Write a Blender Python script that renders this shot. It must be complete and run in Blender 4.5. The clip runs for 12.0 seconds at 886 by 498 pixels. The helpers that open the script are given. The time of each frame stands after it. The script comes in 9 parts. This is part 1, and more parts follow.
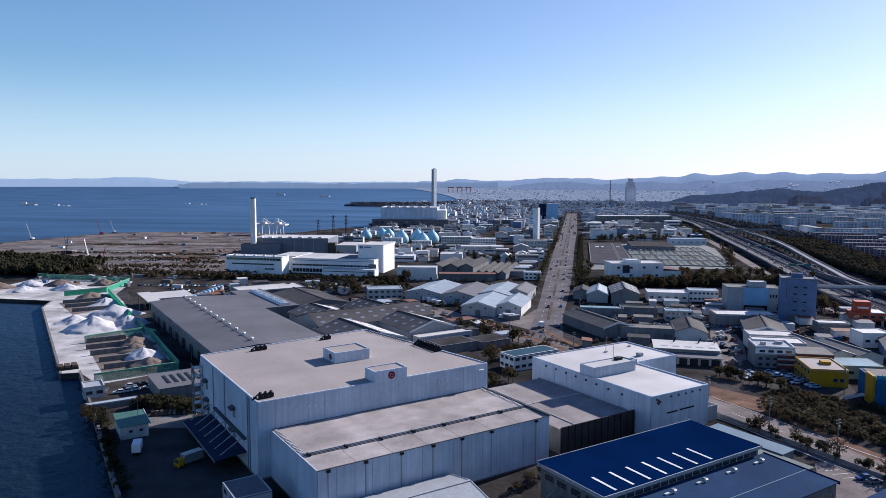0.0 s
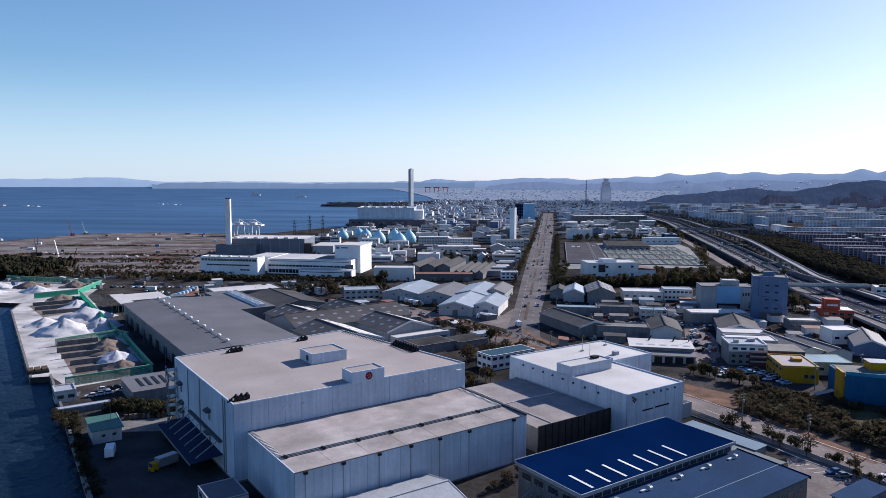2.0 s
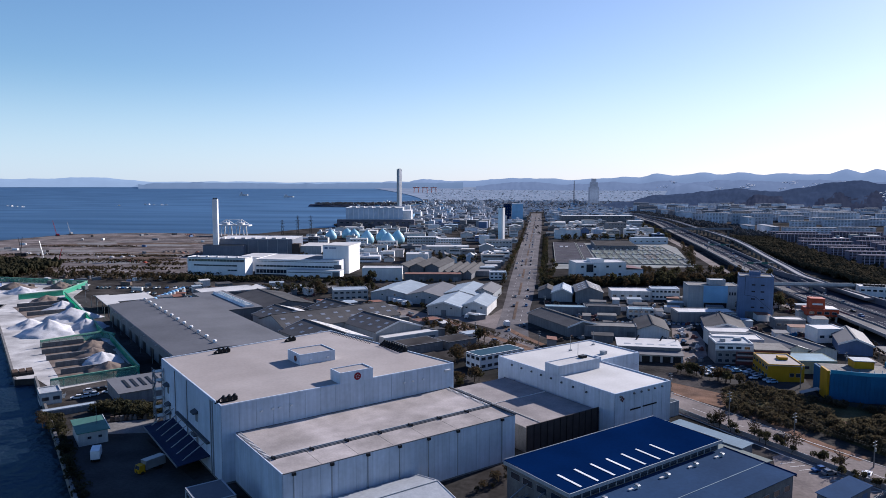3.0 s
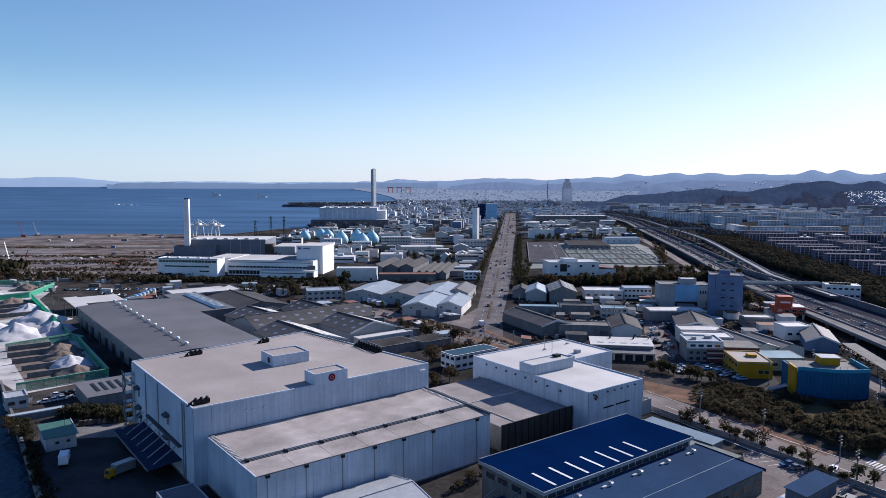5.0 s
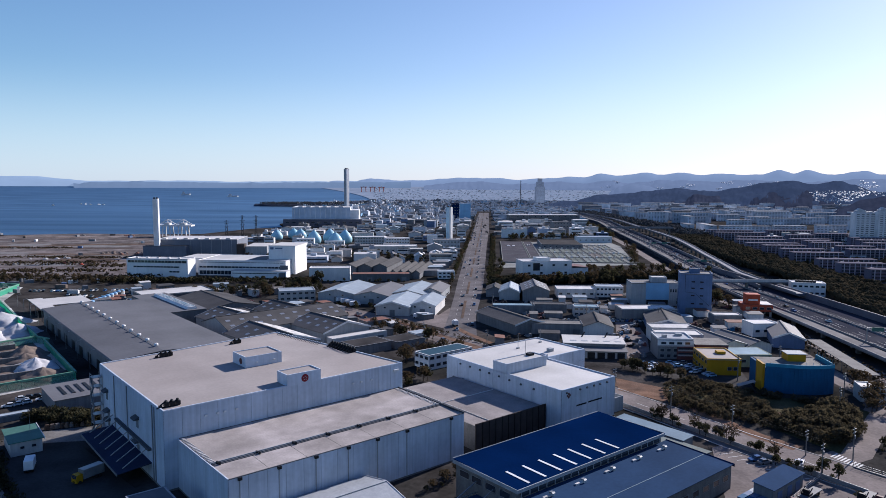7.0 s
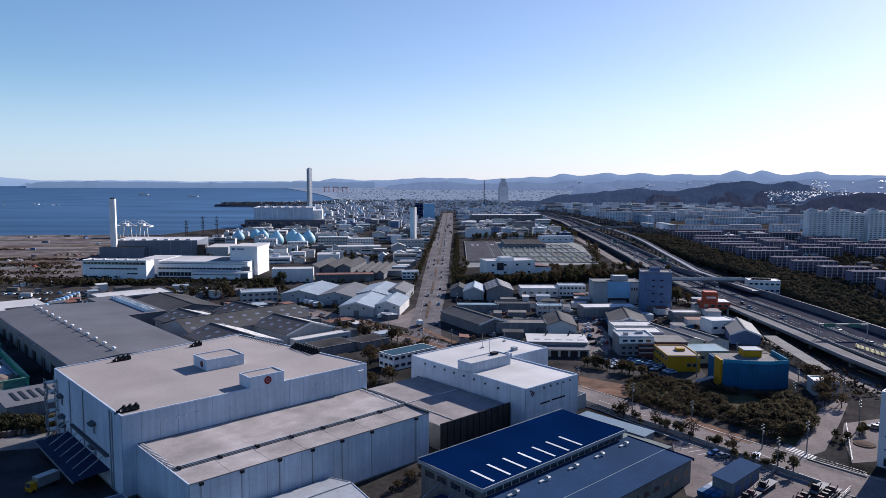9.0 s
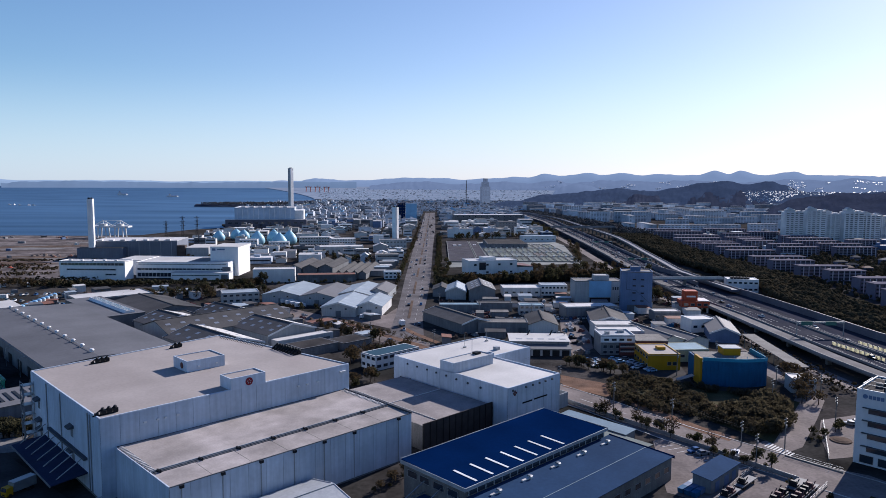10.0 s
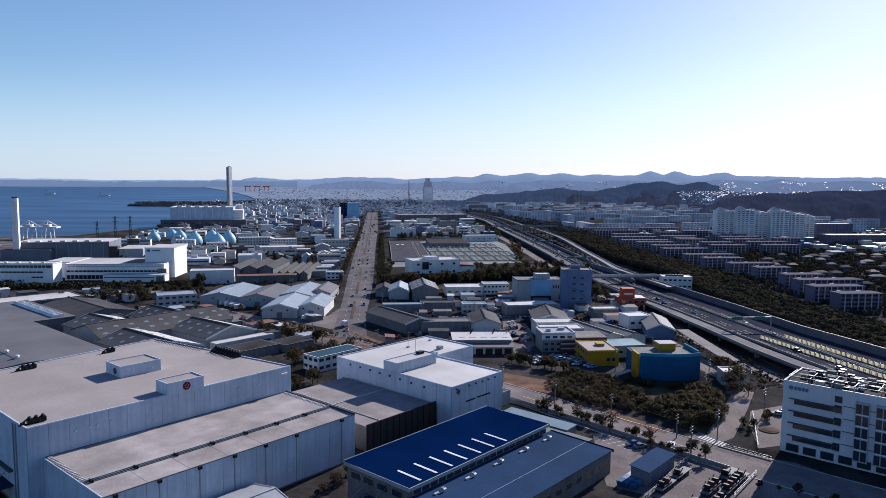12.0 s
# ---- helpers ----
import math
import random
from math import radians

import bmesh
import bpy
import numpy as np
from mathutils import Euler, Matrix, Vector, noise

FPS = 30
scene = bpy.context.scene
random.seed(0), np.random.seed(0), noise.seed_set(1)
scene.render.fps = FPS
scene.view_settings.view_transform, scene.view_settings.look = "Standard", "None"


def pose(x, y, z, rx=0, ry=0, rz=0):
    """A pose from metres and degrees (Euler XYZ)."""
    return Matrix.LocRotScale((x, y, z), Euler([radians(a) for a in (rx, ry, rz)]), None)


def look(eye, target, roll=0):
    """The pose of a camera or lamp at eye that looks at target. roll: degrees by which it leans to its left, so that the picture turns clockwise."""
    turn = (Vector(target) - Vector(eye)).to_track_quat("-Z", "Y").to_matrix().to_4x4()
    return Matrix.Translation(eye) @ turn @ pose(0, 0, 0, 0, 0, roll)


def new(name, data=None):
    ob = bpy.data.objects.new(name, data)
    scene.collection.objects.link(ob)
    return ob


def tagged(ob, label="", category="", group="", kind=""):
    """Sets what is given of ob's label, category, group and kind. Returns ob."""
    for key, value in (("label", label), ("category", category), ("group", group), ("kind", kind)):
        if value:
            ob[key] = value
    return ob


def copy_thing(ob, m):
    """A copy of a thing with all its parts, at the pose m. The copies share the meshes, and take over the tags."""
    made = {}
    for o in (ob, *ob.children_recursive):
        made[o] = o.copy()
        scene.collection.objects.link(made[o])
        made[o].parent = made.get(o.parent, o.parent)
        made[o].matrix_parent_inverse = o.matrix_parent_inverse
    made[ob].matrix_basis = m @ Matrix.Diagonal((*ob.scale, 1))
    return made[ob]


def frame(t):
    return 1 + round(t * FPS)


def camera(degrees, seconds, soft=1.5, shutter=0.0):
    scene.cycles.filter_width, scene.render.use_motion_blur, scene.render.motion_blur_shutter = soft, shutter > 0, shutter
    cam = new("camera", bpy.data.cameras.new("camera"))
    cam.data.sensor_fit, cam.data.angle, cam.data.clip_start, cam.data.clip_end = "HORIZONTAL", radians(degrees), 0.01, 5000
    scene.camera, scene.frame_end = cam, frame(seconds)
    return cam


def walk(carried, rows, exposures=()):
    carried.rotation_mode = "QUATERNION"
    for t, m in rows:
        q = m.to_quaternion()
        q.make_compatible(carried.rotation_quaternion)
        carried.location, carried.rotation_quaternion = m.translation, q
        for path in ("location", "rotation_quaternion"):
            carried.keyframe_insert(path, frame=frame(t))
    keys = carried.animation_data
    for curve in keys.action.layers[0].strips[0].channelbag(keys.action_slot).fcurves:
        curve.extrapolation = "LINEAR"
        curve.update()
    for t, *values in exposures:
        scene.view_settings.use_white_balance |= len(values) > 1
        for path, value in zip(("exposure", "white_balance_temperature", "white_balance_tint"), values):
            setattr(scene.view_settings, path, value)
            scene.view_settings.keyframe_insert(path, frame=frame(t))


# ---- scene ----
# ---- camera and its path: a drone that hangs in one place and pans to its right ----
EYE_Z, AXIS = 80.0, 10.6
cam = camera(65.45, 12.0, soft=0.84)
PAN = [
    (0.0, 0.0, -5.43, -0.145), (0.5, -0.485, -5.424, -0.122), (1.0, -0.96, -5.425, -0.122),
    (1.5, -1.44, -5.415, -0.122), (2.0, -1.91, -5.42, -0.117), (2.5, -2.39, -5.413, -0.113),
    (3.0, -2.87, -5.408, -0.13), (5.0, -4.99, -5.396, -0.169), (5.5, -5.5, -5.404, -0.173),
    (6.0, -6.02, -5.42, -0.195), (6.5, -6.55, -5.426, -0.195), (7.0, -7.19, -5.433, -0.226),
    (9.0, -10.18, -5.42, -0.254), (9.5, -10.92, -5.417, -0.269), (10.0, -11.66, -5.419, -0.276),
    (10.5, -12.4, -5.432, -0.298), (11.0, -13.14, -5.426, -0.318), (11.5, -13.87, -5.413, -0.318),
    (11.8, -14.32, -5.416, -0.345), (11.9, -14.75, -5.417, -0.365), (12.0, -16.41, -5.418, -0.429),
]
walk(cam, [(t, pose(0, 0, EYE_Z, 90 + pitch, roll, AXIS + yaw)) for t, yaw, pitch, roll in PAN],
     exposures=[(0.0, 0.95, 5850, 16), (6.0, 0.91, 5850, 16), (12.0, 0.83, 5850, 16)])

# ---- daylight: low winter sun ahead and to the right, clear sky ----
SUN_AZ, SUN_EL = 41.5, 26.0
world = bpy.data.worlds.new("sky")
scene.world = world
world.use_nodes = True
wn, wl = world.node_tree.nodes, world.node_tree.links
sky = wn.new("ShaderNodeTexSky")
sky.sky_type, sky.sun_disc = "NISHITA", False
sky.sun_elevation, sky.sun_rotation = radians(SUN_EL), radians(SUN_AZ)
sky.altitude, sky.air_density, sky.dust_density, sky.ozone_density = 50, 1.0, 0.25, 1.5
# winter air: a cooler sky, paler towards the horizon all round
cool = wn.new("ShaderNodeMix")
cool.data_type, cool.blend_type = "RGBA", "MULTIPLY"
cool.inputs[0].default_value = 1.0
wl.new(sky.outputs[0], cool.inputs[6])
where, height, near_horizon, air = wn.new("ShaderNodeTexCoord"), wn.new("ShaderNodeSeparateXYZ"), wn.new("ShaderNodeMapRange"), wn.new("ShaderNodeMix")
wl.new(where.outputs["Generated"], height.inputs[0])
# whiter towards the sun, bluer away from it
toward, side, tone = wn.new("ShaderNodeVectorMath"), wn.new("ShaderNodeMapRange"), wn.new("ShaderNodeMix")
toward.operation = "DOT_PRODUCT"
toward.inputs[1].default_value = (math.sin(radians(SUN_AZ)), math.cos(radians(SUN_AZ)), 0)
wl.new(where.outputs["Generated"], toward.inputs[0])
wl.new(toward.outputs["Value"], side.inputs["Value"])
side.inputs["From Min"].default_value, side.inputs["From Max"].default_value = 0.1, 0.95
side.interpolation_type = "SMOOTHSTEP"
tone.data_type = "RGBA"
tone.inputs[6].default_value, tone.inputs[7].default_value = (0.74, 0.9, 0.99, 1), (0.87, 0.85, 0.91, 1)
wl.new(side.outputs[0], tone.inputs[0])
wl.new(tone.outputs[2], cool.inputs[7])
wl.new(height.outputs["Z"], near_horizon.inputs["Value"])
near_horizon.inputs["From Min"].default_value, near_horizon.inputs["From Max"].default_value = 0.0, 0.16
near_horizon.inputs["To Min"].default_value, near_horizon.inputs["To Max"].default_value = 0.55, 0.0
near_horizon.interpolation_type = "SMOOTHSTEP"
air.data_type = "RGBA"
wl.new(near_horizon.outputs[0], air.inputs[0])
wl.new(cool.outputs[2], air.inputs[6])
air.inputs[7].default_value = (5.6, 6.6, 7.9, 1)
# deeper blue overhead
high, deep = wn.new("ShaderNodeMapRange"), wn.new("ShaderNodeMix")
high.inputs["From Min"].default_value, high.inputs["From Max"].default_value = 0.28, 0.9
wl.new(height.outputs["Z"], high.inputs["Value"])
deep.data_type, deep.blend_type = "RGBA", "MULTIPLY"
deep.inputs[7].default_value = (0.7, 0.9, 1.3, 1)
wl.new(high.outputs[0], deep.inputs[0])
wl.new(air.outputs[2], deep.inputs[6])
wl.new(deep.outputs[2], wn["Background"].inputs[0])
wn["Background"].inputs[1].default_value = 0.067
sun_data = bpy.data.lights.new("sun", "SUN")
sun_data.energy, sun_data.angle, sun_data.color = 4.85, radians(0.53), (1.0, 0.9, 0.78)
sun = new("sun", sun_data)
_sd = Vector((math.sin(radians(SUN_AZ)) * math.cos(radians(SUN_EL)), math.cos(radians(SUN_AZ)) * math.cos(radians(SUN_EL)), math.sin(radians(SUN_EL))))
sun.matrix_world = look(_sd * 500 + Vector((0, 300, 0)), (0, 300, 0))


# ---- materials ----
def surf(name, col, rough=0.8, metal=0.0, vary=0.15, size=6.0, fine=0.5, bump=0.0, streak=0.0, rand=0.0, tint=None, spec=0.14):
    """A weathered surface: col with blotches of that size, finer grain, run-off streaks down z and chance shifts between objects."""
    m = bpy.data.materials.new(name)
    m.use_nodes = True
    n, l = m.node_tree.nodes, m.node_tree.links
    b = n["Principled BSDF"]
    b.inputs["Roughness"].default_value, b.inputs["Metallic"].default_value = rough, metal
    b.inputs["Specular IOR Level"].default_value = spec
    col = tuple(c * 0.64 if max(col) < 0.6 else c * 0.8 for c in col)
    tint = tuple(c * 0.64 for c in tint) if tint else None
    tc = n.new("ShaderNodeTexCoord")

    def cloud(scale, detail, source=None):
        t = n.new("ShaderNodeTexNoise")
        t.inputs["Scale"].default_value, t.inputs["Detail"].default_value = scale, detail
        l.new(source or tc.outputs["Object"], t.inputs["Vector"])
        return t.outputs["Fac"]

    def span(fac, lo, hi, a=0.3, z=0.7):
        r = n.new("ShaderNodeMapRange")
        r.inputs["From Min"].default_value, r.inputs["From Max"].default_value = a, z
        r.inputs["To Min"].default_value, r.inputs["To Max"].default_value = lo, hi
        l.new(fac, r.inputs["Value"])
        return r.outputs[0]

    def times(a, c):
        t = n.new("ShaderNodeMath")
        t.operation = "MULTIPLY"
        l.new(a, t.inputs[0])
        l.new(c, t.inputs[1])
        return t.outputs[0]

    big = cloud(1 / size, 4)
    small = cloud(1 / fine, 3)
    k = times(span(big, 1 - vary, 1 + vary * 0.6), span(small, 1 - vary * 0.5, 1 + vary * 0.4))
    if streak:
        mp = n.new("ShaderNodeMapping")
        mp.inputs["Scale"].default_value = (1.1, 1.1, 0.06)
        l.new(tc.outputs["Object"], mp.inputs["Vector"])
        k = times(k, span(cloud(1.0, 3, mp.outputs[0]), 1 - streak, 1 + streak * 0.3))
    if rand:
        oi = n.new("ShaderNodeObjectInfo")
        k = times(k, span(oi.outputs["Random"], 1 - rand, 1 + rand, 0, 1))
    mix = n.new("ShaderNodeMix")
    mix.data_type = "RGBA"
    c2 = tint or tuple(c * 0.82 for c in col)
    mix.inputs[6].default_value, mix.inputs[7].default_value = (*col, 1), (*c2, 1)
    l.new(span(cloud(0.37 / size, 3), 0, 1, 0.35, 0.65), mix.inputs[0])
    sc = n.new("ShaderNodeVectorMath")
    sc.operation = "SCALE"
    l.new(mix.outputs[2], sc.inputs[0])
    l.new(k, sc.inputs["Scale"])
    l.new(sc.outputs[0], b.inputs["Base Color"])
    if bump:
        bp = n.new("ShaderNodeBump")
        bp.inputs["Strength"].default_value, bp.inputs["Distance"].default_value = 0.6, bump
        l.new(small, bp.inputs["Height"])
        l.new(bp.outputs[0], b.inputs["Normal"])
    return m


def glazing(name, col, rough=0.12):
    m = bpy.data.materials.new(name)
    m.use_nodes = True
    b = m.node_tree.nodes["Principled BSDF"]
    b.inputs["Base Color"].default_value, b.inputs["Roughness"].default_value = (*col, 1), rough
    b.inputs["Specular IOR Level"].default_value = 0.7
    return m


def water():
    m = bpy.data.materials.new("sea_water")
    m.use_nodes = True
    n, l = m.node_tree.nodes, m.node_tree.links
    n.remove(n["Principled BSDF"])
    body, gloss, both = n.new("ShaderNodeBsdfDiffuse"), n.new("ShaderNodeBsdfGlossy"), n.new("ShaderNodeMixShader")
    gloss.inputs["Roughness"].default_value, gloss.inputs["Color"].default_value = 0.4, (0.46, 0.72, 0.95, 1)
    edge, share = n.new("ShaderNodeFresnel"), n.new("ShaderNodeMath")
    edge.inputs["IOR"].default_value, share.operation, share.inputs[1].default_value, share.inputs[2].default_value = 1.33, "MULTIPLY_ADD", 0.5, 0.022
    l.new(edge.outputs[0], share.inputs[0])
    # long darker and lighter lanes where the wind lies on the water
    lanes, lane_map, lane_span, ruffled = n.new("ShaderNodeTexNoise"), n.new("ShaderNodeMapping"), n.new("ShaderNodeMapRange"), n.new("ShaderNodeMath")
    where_on = n.new("ShaderNodeTexCoord")
    lane_map.inputs["Scale"].default_value = (0.0016, 0.011, 1.0)
    lanes.inputs["Scale"].default_value, lanes.inputs["Detail"].default_value = 1.0, 6
    l.new(where_on.outputs["Object"], lane_map.inputs["Vector"])
    l.new(lane_map.outputs[0], lanes.inputs["Vector"])
    l.new(lanes.outputs["Fac"], lane_span.inputs["Value"])
    lane_span.inputs["From Min"].default_value, lane_span.inputs["From Max"].default_value = 0.3, 0.7
    lane_span.inputs["To Min"].default_value, lane_span.inputs["To Max"].default_value = 0.78, 1.2
    ruffled.operation = "MULTIPLY"
    l.new(share.outputs[0], ruffled.inputs[0])
    l.new(lane_span.outputs[0], ruffled.inputs[1])
    l.new(ruffled.outputs[0], both.inputs[0])
    l.new(body.outputs[0], both.inputs[1])
    l.new(gloss.outputs[0], both.inputs[2])
    l.new(both.outputs[0], n["Material Output"].inputs[0])
    tc = n.new("ShaderNodeTexCoord")
    ns = n.new("ShaderNodeTexNoise")
    ns.inputs["Scale"].default_value, ns.inputs["Detail"].default_value = 0.22, 6
    wide = n.new("ShaderNodeTexNoise")
    wide.inputs["Scale"].default_value, wide.inputs["Detail"].default_value = 0.004, 4
    l.new(tc.outputs["Object"], ns.inputs["Vector"])
    l.new(tc.outputs["Object"], wide.inputs["Vector"])
    bp = n.new("ShaderNodeBump")
    bp.inputs["Strength"].default_value, bp.inputs["Distance"].default_value = 0.9, 2.5
    l.new(ns.outputs["Fac"], bp.inputs["Height"])
    l.new(bp.outputs[0], gloss.inputs["Normal"])
    mix = n.new("ShaderNodeMix")
    mix.data_type = "RGBA"
    mix.inputs[6].default_value, mix.inputs[7].default_value = (0.0006, 0.0024, 0.005, 1), (0.0009, 0.0036, 0.0075, 1)
    l.new(wide.outputs["Fac"], mix.inputs[0])
    l.new(mix.outputs[2], body.inputs["Color"])
    return m


SEA = water()
ASPHALT = surf("asphalt", (0.068, 0.065, 0.066), 0.9, vary=0.3, size=9, fine=0.8, tint=(0.09, 0.085, 0.084), spec=0.02)
ROAD = surf("road_asphalt", (0.215, 0.184, 0.175), 0.9, vary=0.32, size=11, fine=1.0, tint=(0.27, 0.232, 0.22), spec=0.04)
BOULEVARD = surf("boulevard_asphalt", (0.158, 0.147, 0.152), 0.9, vary=0.36, size=16, fine=1.6, tint=(0.205, 0.19, 0.193), spec=0.03)
GROUND = surf("mixed_ground", (0.095, 0.086, 0.082), 0.95, vary=0.5, size=16, fine=1.6, tint=(0.04, 0.04, 0.038), spec=0.0)
CONCRETE = surf("pale_concrete", (0.64, 0.62, 0.595), 0.85, vary=0.24, size=7, fine=0.7, tint=(0.4, 0.385, 0.37))
CONC_DARK = surf("weathered_concrete", (0.27, 0.26, 0.25), 0.88, vary=0.25, size=5, fine=0.6, streak=0.2)
FIELD_DARK = surf("damp_earth", (0.125, 0.108, 0.108), 0.95, vary=0.5, size=9, fine=2, tint=(0.19, 0.165, 0.158), spec=0.0)
FIELD_TRACK = surf("worn_track", (0.33, 0.3, 0.29), 0.95, vary=0.35, size=9, fine=2, tint=(0.25, 0.22, 0.21), spec=0.0)
DIRT = surf("brown_earth", (0.19, 0.135, 0.105), 0.95, vary=0.35, size=12, fine=1.2, tint=(0.11, 0.085, 0.07), spec=0.02)
FIELD = surf("reclaimed_earth", (0.27, 0.235, 0.225), 0.95, vary=0.6, size=22, fine=3, tint=(0.15, 0.13, 0.127), spec=0.02)
GRASS = surf("dry_grass", (0.12, 0.1, 0.055), 0.95, vary=0.4, size=6, fine=0.6, tint=(0.06, 0.065, 0.03), spec=0.02)
WHITE_LINE = surf("road_paint", (0.7, 0.7, 0.68), 0.8, vary=0.2, size=2, fine=0.3)
PANEL = surf("pale_wall_panel", (0.6, 0.67, 0.77), 0.5, vary=0.1, size=7, fine=1.2, streak=0.15, rand=0.04)
PANEL_GREY = surf("grey_wall_panel", (0.5, 0.53, 0.56), 0.5, vary=0.1, size=8, fine=1.0, streak=0.14, rand=0.03)
SEAM = surf("dark_joint", (0.11, 0.12, 0.14), 0.8)
ROOF_BEIGE = surf("beige_roof_membrane", (0.465, 0.42, 0.395), 0.85, vary=0.12, size=15, fine=0.9, tint=(0.415, 0.37, 0.345))
ROOF_BEIGE_WORN = surf("worn_beige_roof", (0.53, 0.48, 0.46), 0.85, vary=0.2, size=5, fine=0.5, tint=(0.36, 0.325, 0.305))
ROOF_WHITE = surf("white_roof", (0.61, 0.597, 0.575), 0.7, vary=0.1, size=12, fine=0.8)
ROOF_GREY = surf("grey_metal_roof", (0.19, 0.192, 0.207), 0.75, vary=0.14, size=16, fine=1.4, rand=0.08)
ROOF_DARK = surf("dark_slate_roof", (0.1, 0.099, 0.103), 0.8, vary=0.22, size=9, fine=0.8, tint=(0.13, 0.127, 0.127), rand=0.15, spec=0.04)
ROOF_NAVY = surf("navy_metal_roof", (0.003, 0.019, 0.086), 0.85, vary=0.14, size=12, fine=1, spec=0.0)
ROOF_BLUE = surf("blue_grey_metal_roof", (0.037, 0.08, 0.17), 0.85, vary=0.16, size=12, fine=1, spec=0.01)
ROOF_TAR = surf("tar_roof", (0.052, 0.05, 0.052), 0.85, vary=0.3, size=6, fine=0.7, tint=(0.08, 0.075, 0.074), spec=0.02)
ROOF_ICE = surf("ice_blue_metal_roof", (0.26, 0.36, 0.44), 0.6, vary=0.14, size=7, fine=0.8, spec=0.05)
ROOF_SAGE = surf("sage_metal_roof", (0.23, 0.27, 0.26), 0.7, vary=0.14, size=7, fine=0.8, spec=0.04)
ROOF_SKY = surf("pale_blue_metal_roof", (0.45, 0.52, 0.58), 0.5, vary=0.12, size=5, fine=0.6, rand=0.12)
ROOF_TEAL = surf("teal_metal_roof", (0.008, 0.075, 0.13), 0.7, vary=0.12, size=6, fine=0.6)
ROOF_GREEN = surf("green_metal_roof", (0.1, 0.24, 0.2), 0.6, vary=0.15, size=4, fine=0.5)
ROOF_RUST = surf("red_brown_roof", (0.3, 0.14, 0.1), 0.75, vary=0.2, size=4, fine=0.5)
WHITE = surf("white_paint", (0.84, 0.84, 0.84), 0.55, vary=0.08, size=6, fine=0.8, streak=0.08, rand=0.06)
OFFWHITE = surf("off_white_wall", (0.66, 0.65, 0.64), 0.7, vary=0.12, size=5, fine=0.6, streak=0.15, rand=0.2)
GREY_WALL = surf("grey_sheet_wall", (0.25, 0.26, 0.28), 0.65, vary=0.15, size=5, fine=0.6, streak=0.2, rand=0.25)
BLUE_WALL = surf("slate_blue_wall", (0.16, 0.24, 0.42), 0.6, vary=0.1, size=6, fine=0.7, streak=0.1)
SKY_WALL = surf("light_blue_wall", (0.25, 0.48, 0.72), 0.55, vary=0.08, size=6, fine=0.7)
YELLOW = surf("yellow_paint", (0.58, 0.31, 0.012), 0.6, vary=0.1, size=4, fine=0.5, streak=0.1)
ORANGE = surf("orange_paint", (0.55, 0.1, 0.05), 0.6, vary=0.12, size=3, fine=0.4)
MAROON = surf("maroon_tile", (0.17, 0.07, 0.07), 0.6, vary=0.12, size=3, fine=0.4)
NET_BLUE = surf("blue_mesh_cover", (0.02, 0.135, 0.3), 0.8, vary=0.12, size=4, fine=0.5, streak=0.12)
NET_CYAN = surf("cyan_mesh_edge", (0.05, 0.32, 0.5), 0.8, vary=0.12, size=3, fine=0.4)
NET_GREEN = surf("green_mesh_fence", (0.2, 0.46, 0.33), 0.8, vary=0.2, size=3, fine=0.4)
NET_BROWN = surf("brown_louvre_wall", (0.1, 0.08, 0.074), 0.8, vary=0.2, size=3, fine=0.3)
BLACK = surf("black_metal", (0.025, 0.026, 0.03), 0.5, vary=0.2, size=2, fine=0.3)
STEEL = surf("galvanised_steel", (0.5, 0.52, 0.54), 0.4, 0.6, vary=0.12, size=2, fine=0.3)
GLASS = glazing("dark_window_glass", (0.02, 0.028, 0.04))
RED = surf("red_enamel", (0.33, 0.025, 0.04), 0.5)
TANK_BLUE = surf("pale_blue_tank", (0.4, 0.68, 0.8), 0.4, vary=0.08, size=9, fine=1)
def netting(name, col, cover):
    """An open mesh that covers part of what lies behind it."""
    m = surf(name, col, 0.8, vary=0.25, size=3, fine=0.4)
    m.node_tree.nodes["Principled BSDF"].inputs["Alpha"].default_value = cover
    return m


def leafy(m, col, share):
    """Lets part of the light from behind shine through the leaves."""
    n, l = m.node_tree.nodes, m.node_tree.links
    thin, both = n.new("ShaderNodeBsdfTranslucent"), n.new("ShaderNodeMixShader")
    thin.inputs["Color"].default_value, both.inputs[0].default_value = (*col, 1), share
    l.new(n["Principled BSDF"].outputs[0], both.inputs[1])
    l.new(thin.outputs[0], both.inputs[2])
    l.new(both.outputs[0], n["Material Output"].inputs[0])


FENCE_NET = netting("open_green_mesh", (0.16, 0.5, 0.36), 0.5)
SUNLIT_ROOF = surf("sunlit_metal_roofs", (0.85, 0.86, 0.88), 0.55, 0.6, vary=0.1, size=20, fine=4, spec=0.5)


def see_through(name, col):
    """A thin translucent sheet that glows when lit from behind by the sun."""
    m = bpy.data.materials.new(name)
    m.use_nodes = True
    n, l = m.node_tree.nodes, m.node_tree.links
    thin, both = n.new("ShaderNodeBsdfTranslucent"), n.new("ShaderNodeMixShader")
    thin.inputs["Color"].default_value = (*col, 1)
    n["Principled BSDF"].inputs["Base Color"].default_value = (*col, 1)
    l.new(n["Principled BSDF"].outputs[0], both.inputs[1])
    l.new(thin.outputs[0], both.inputs[2])
    both.inputs[0].default_value = 0.6
    l.new(both.outputs[0], n["Material Output"].inputs[0])
    return m


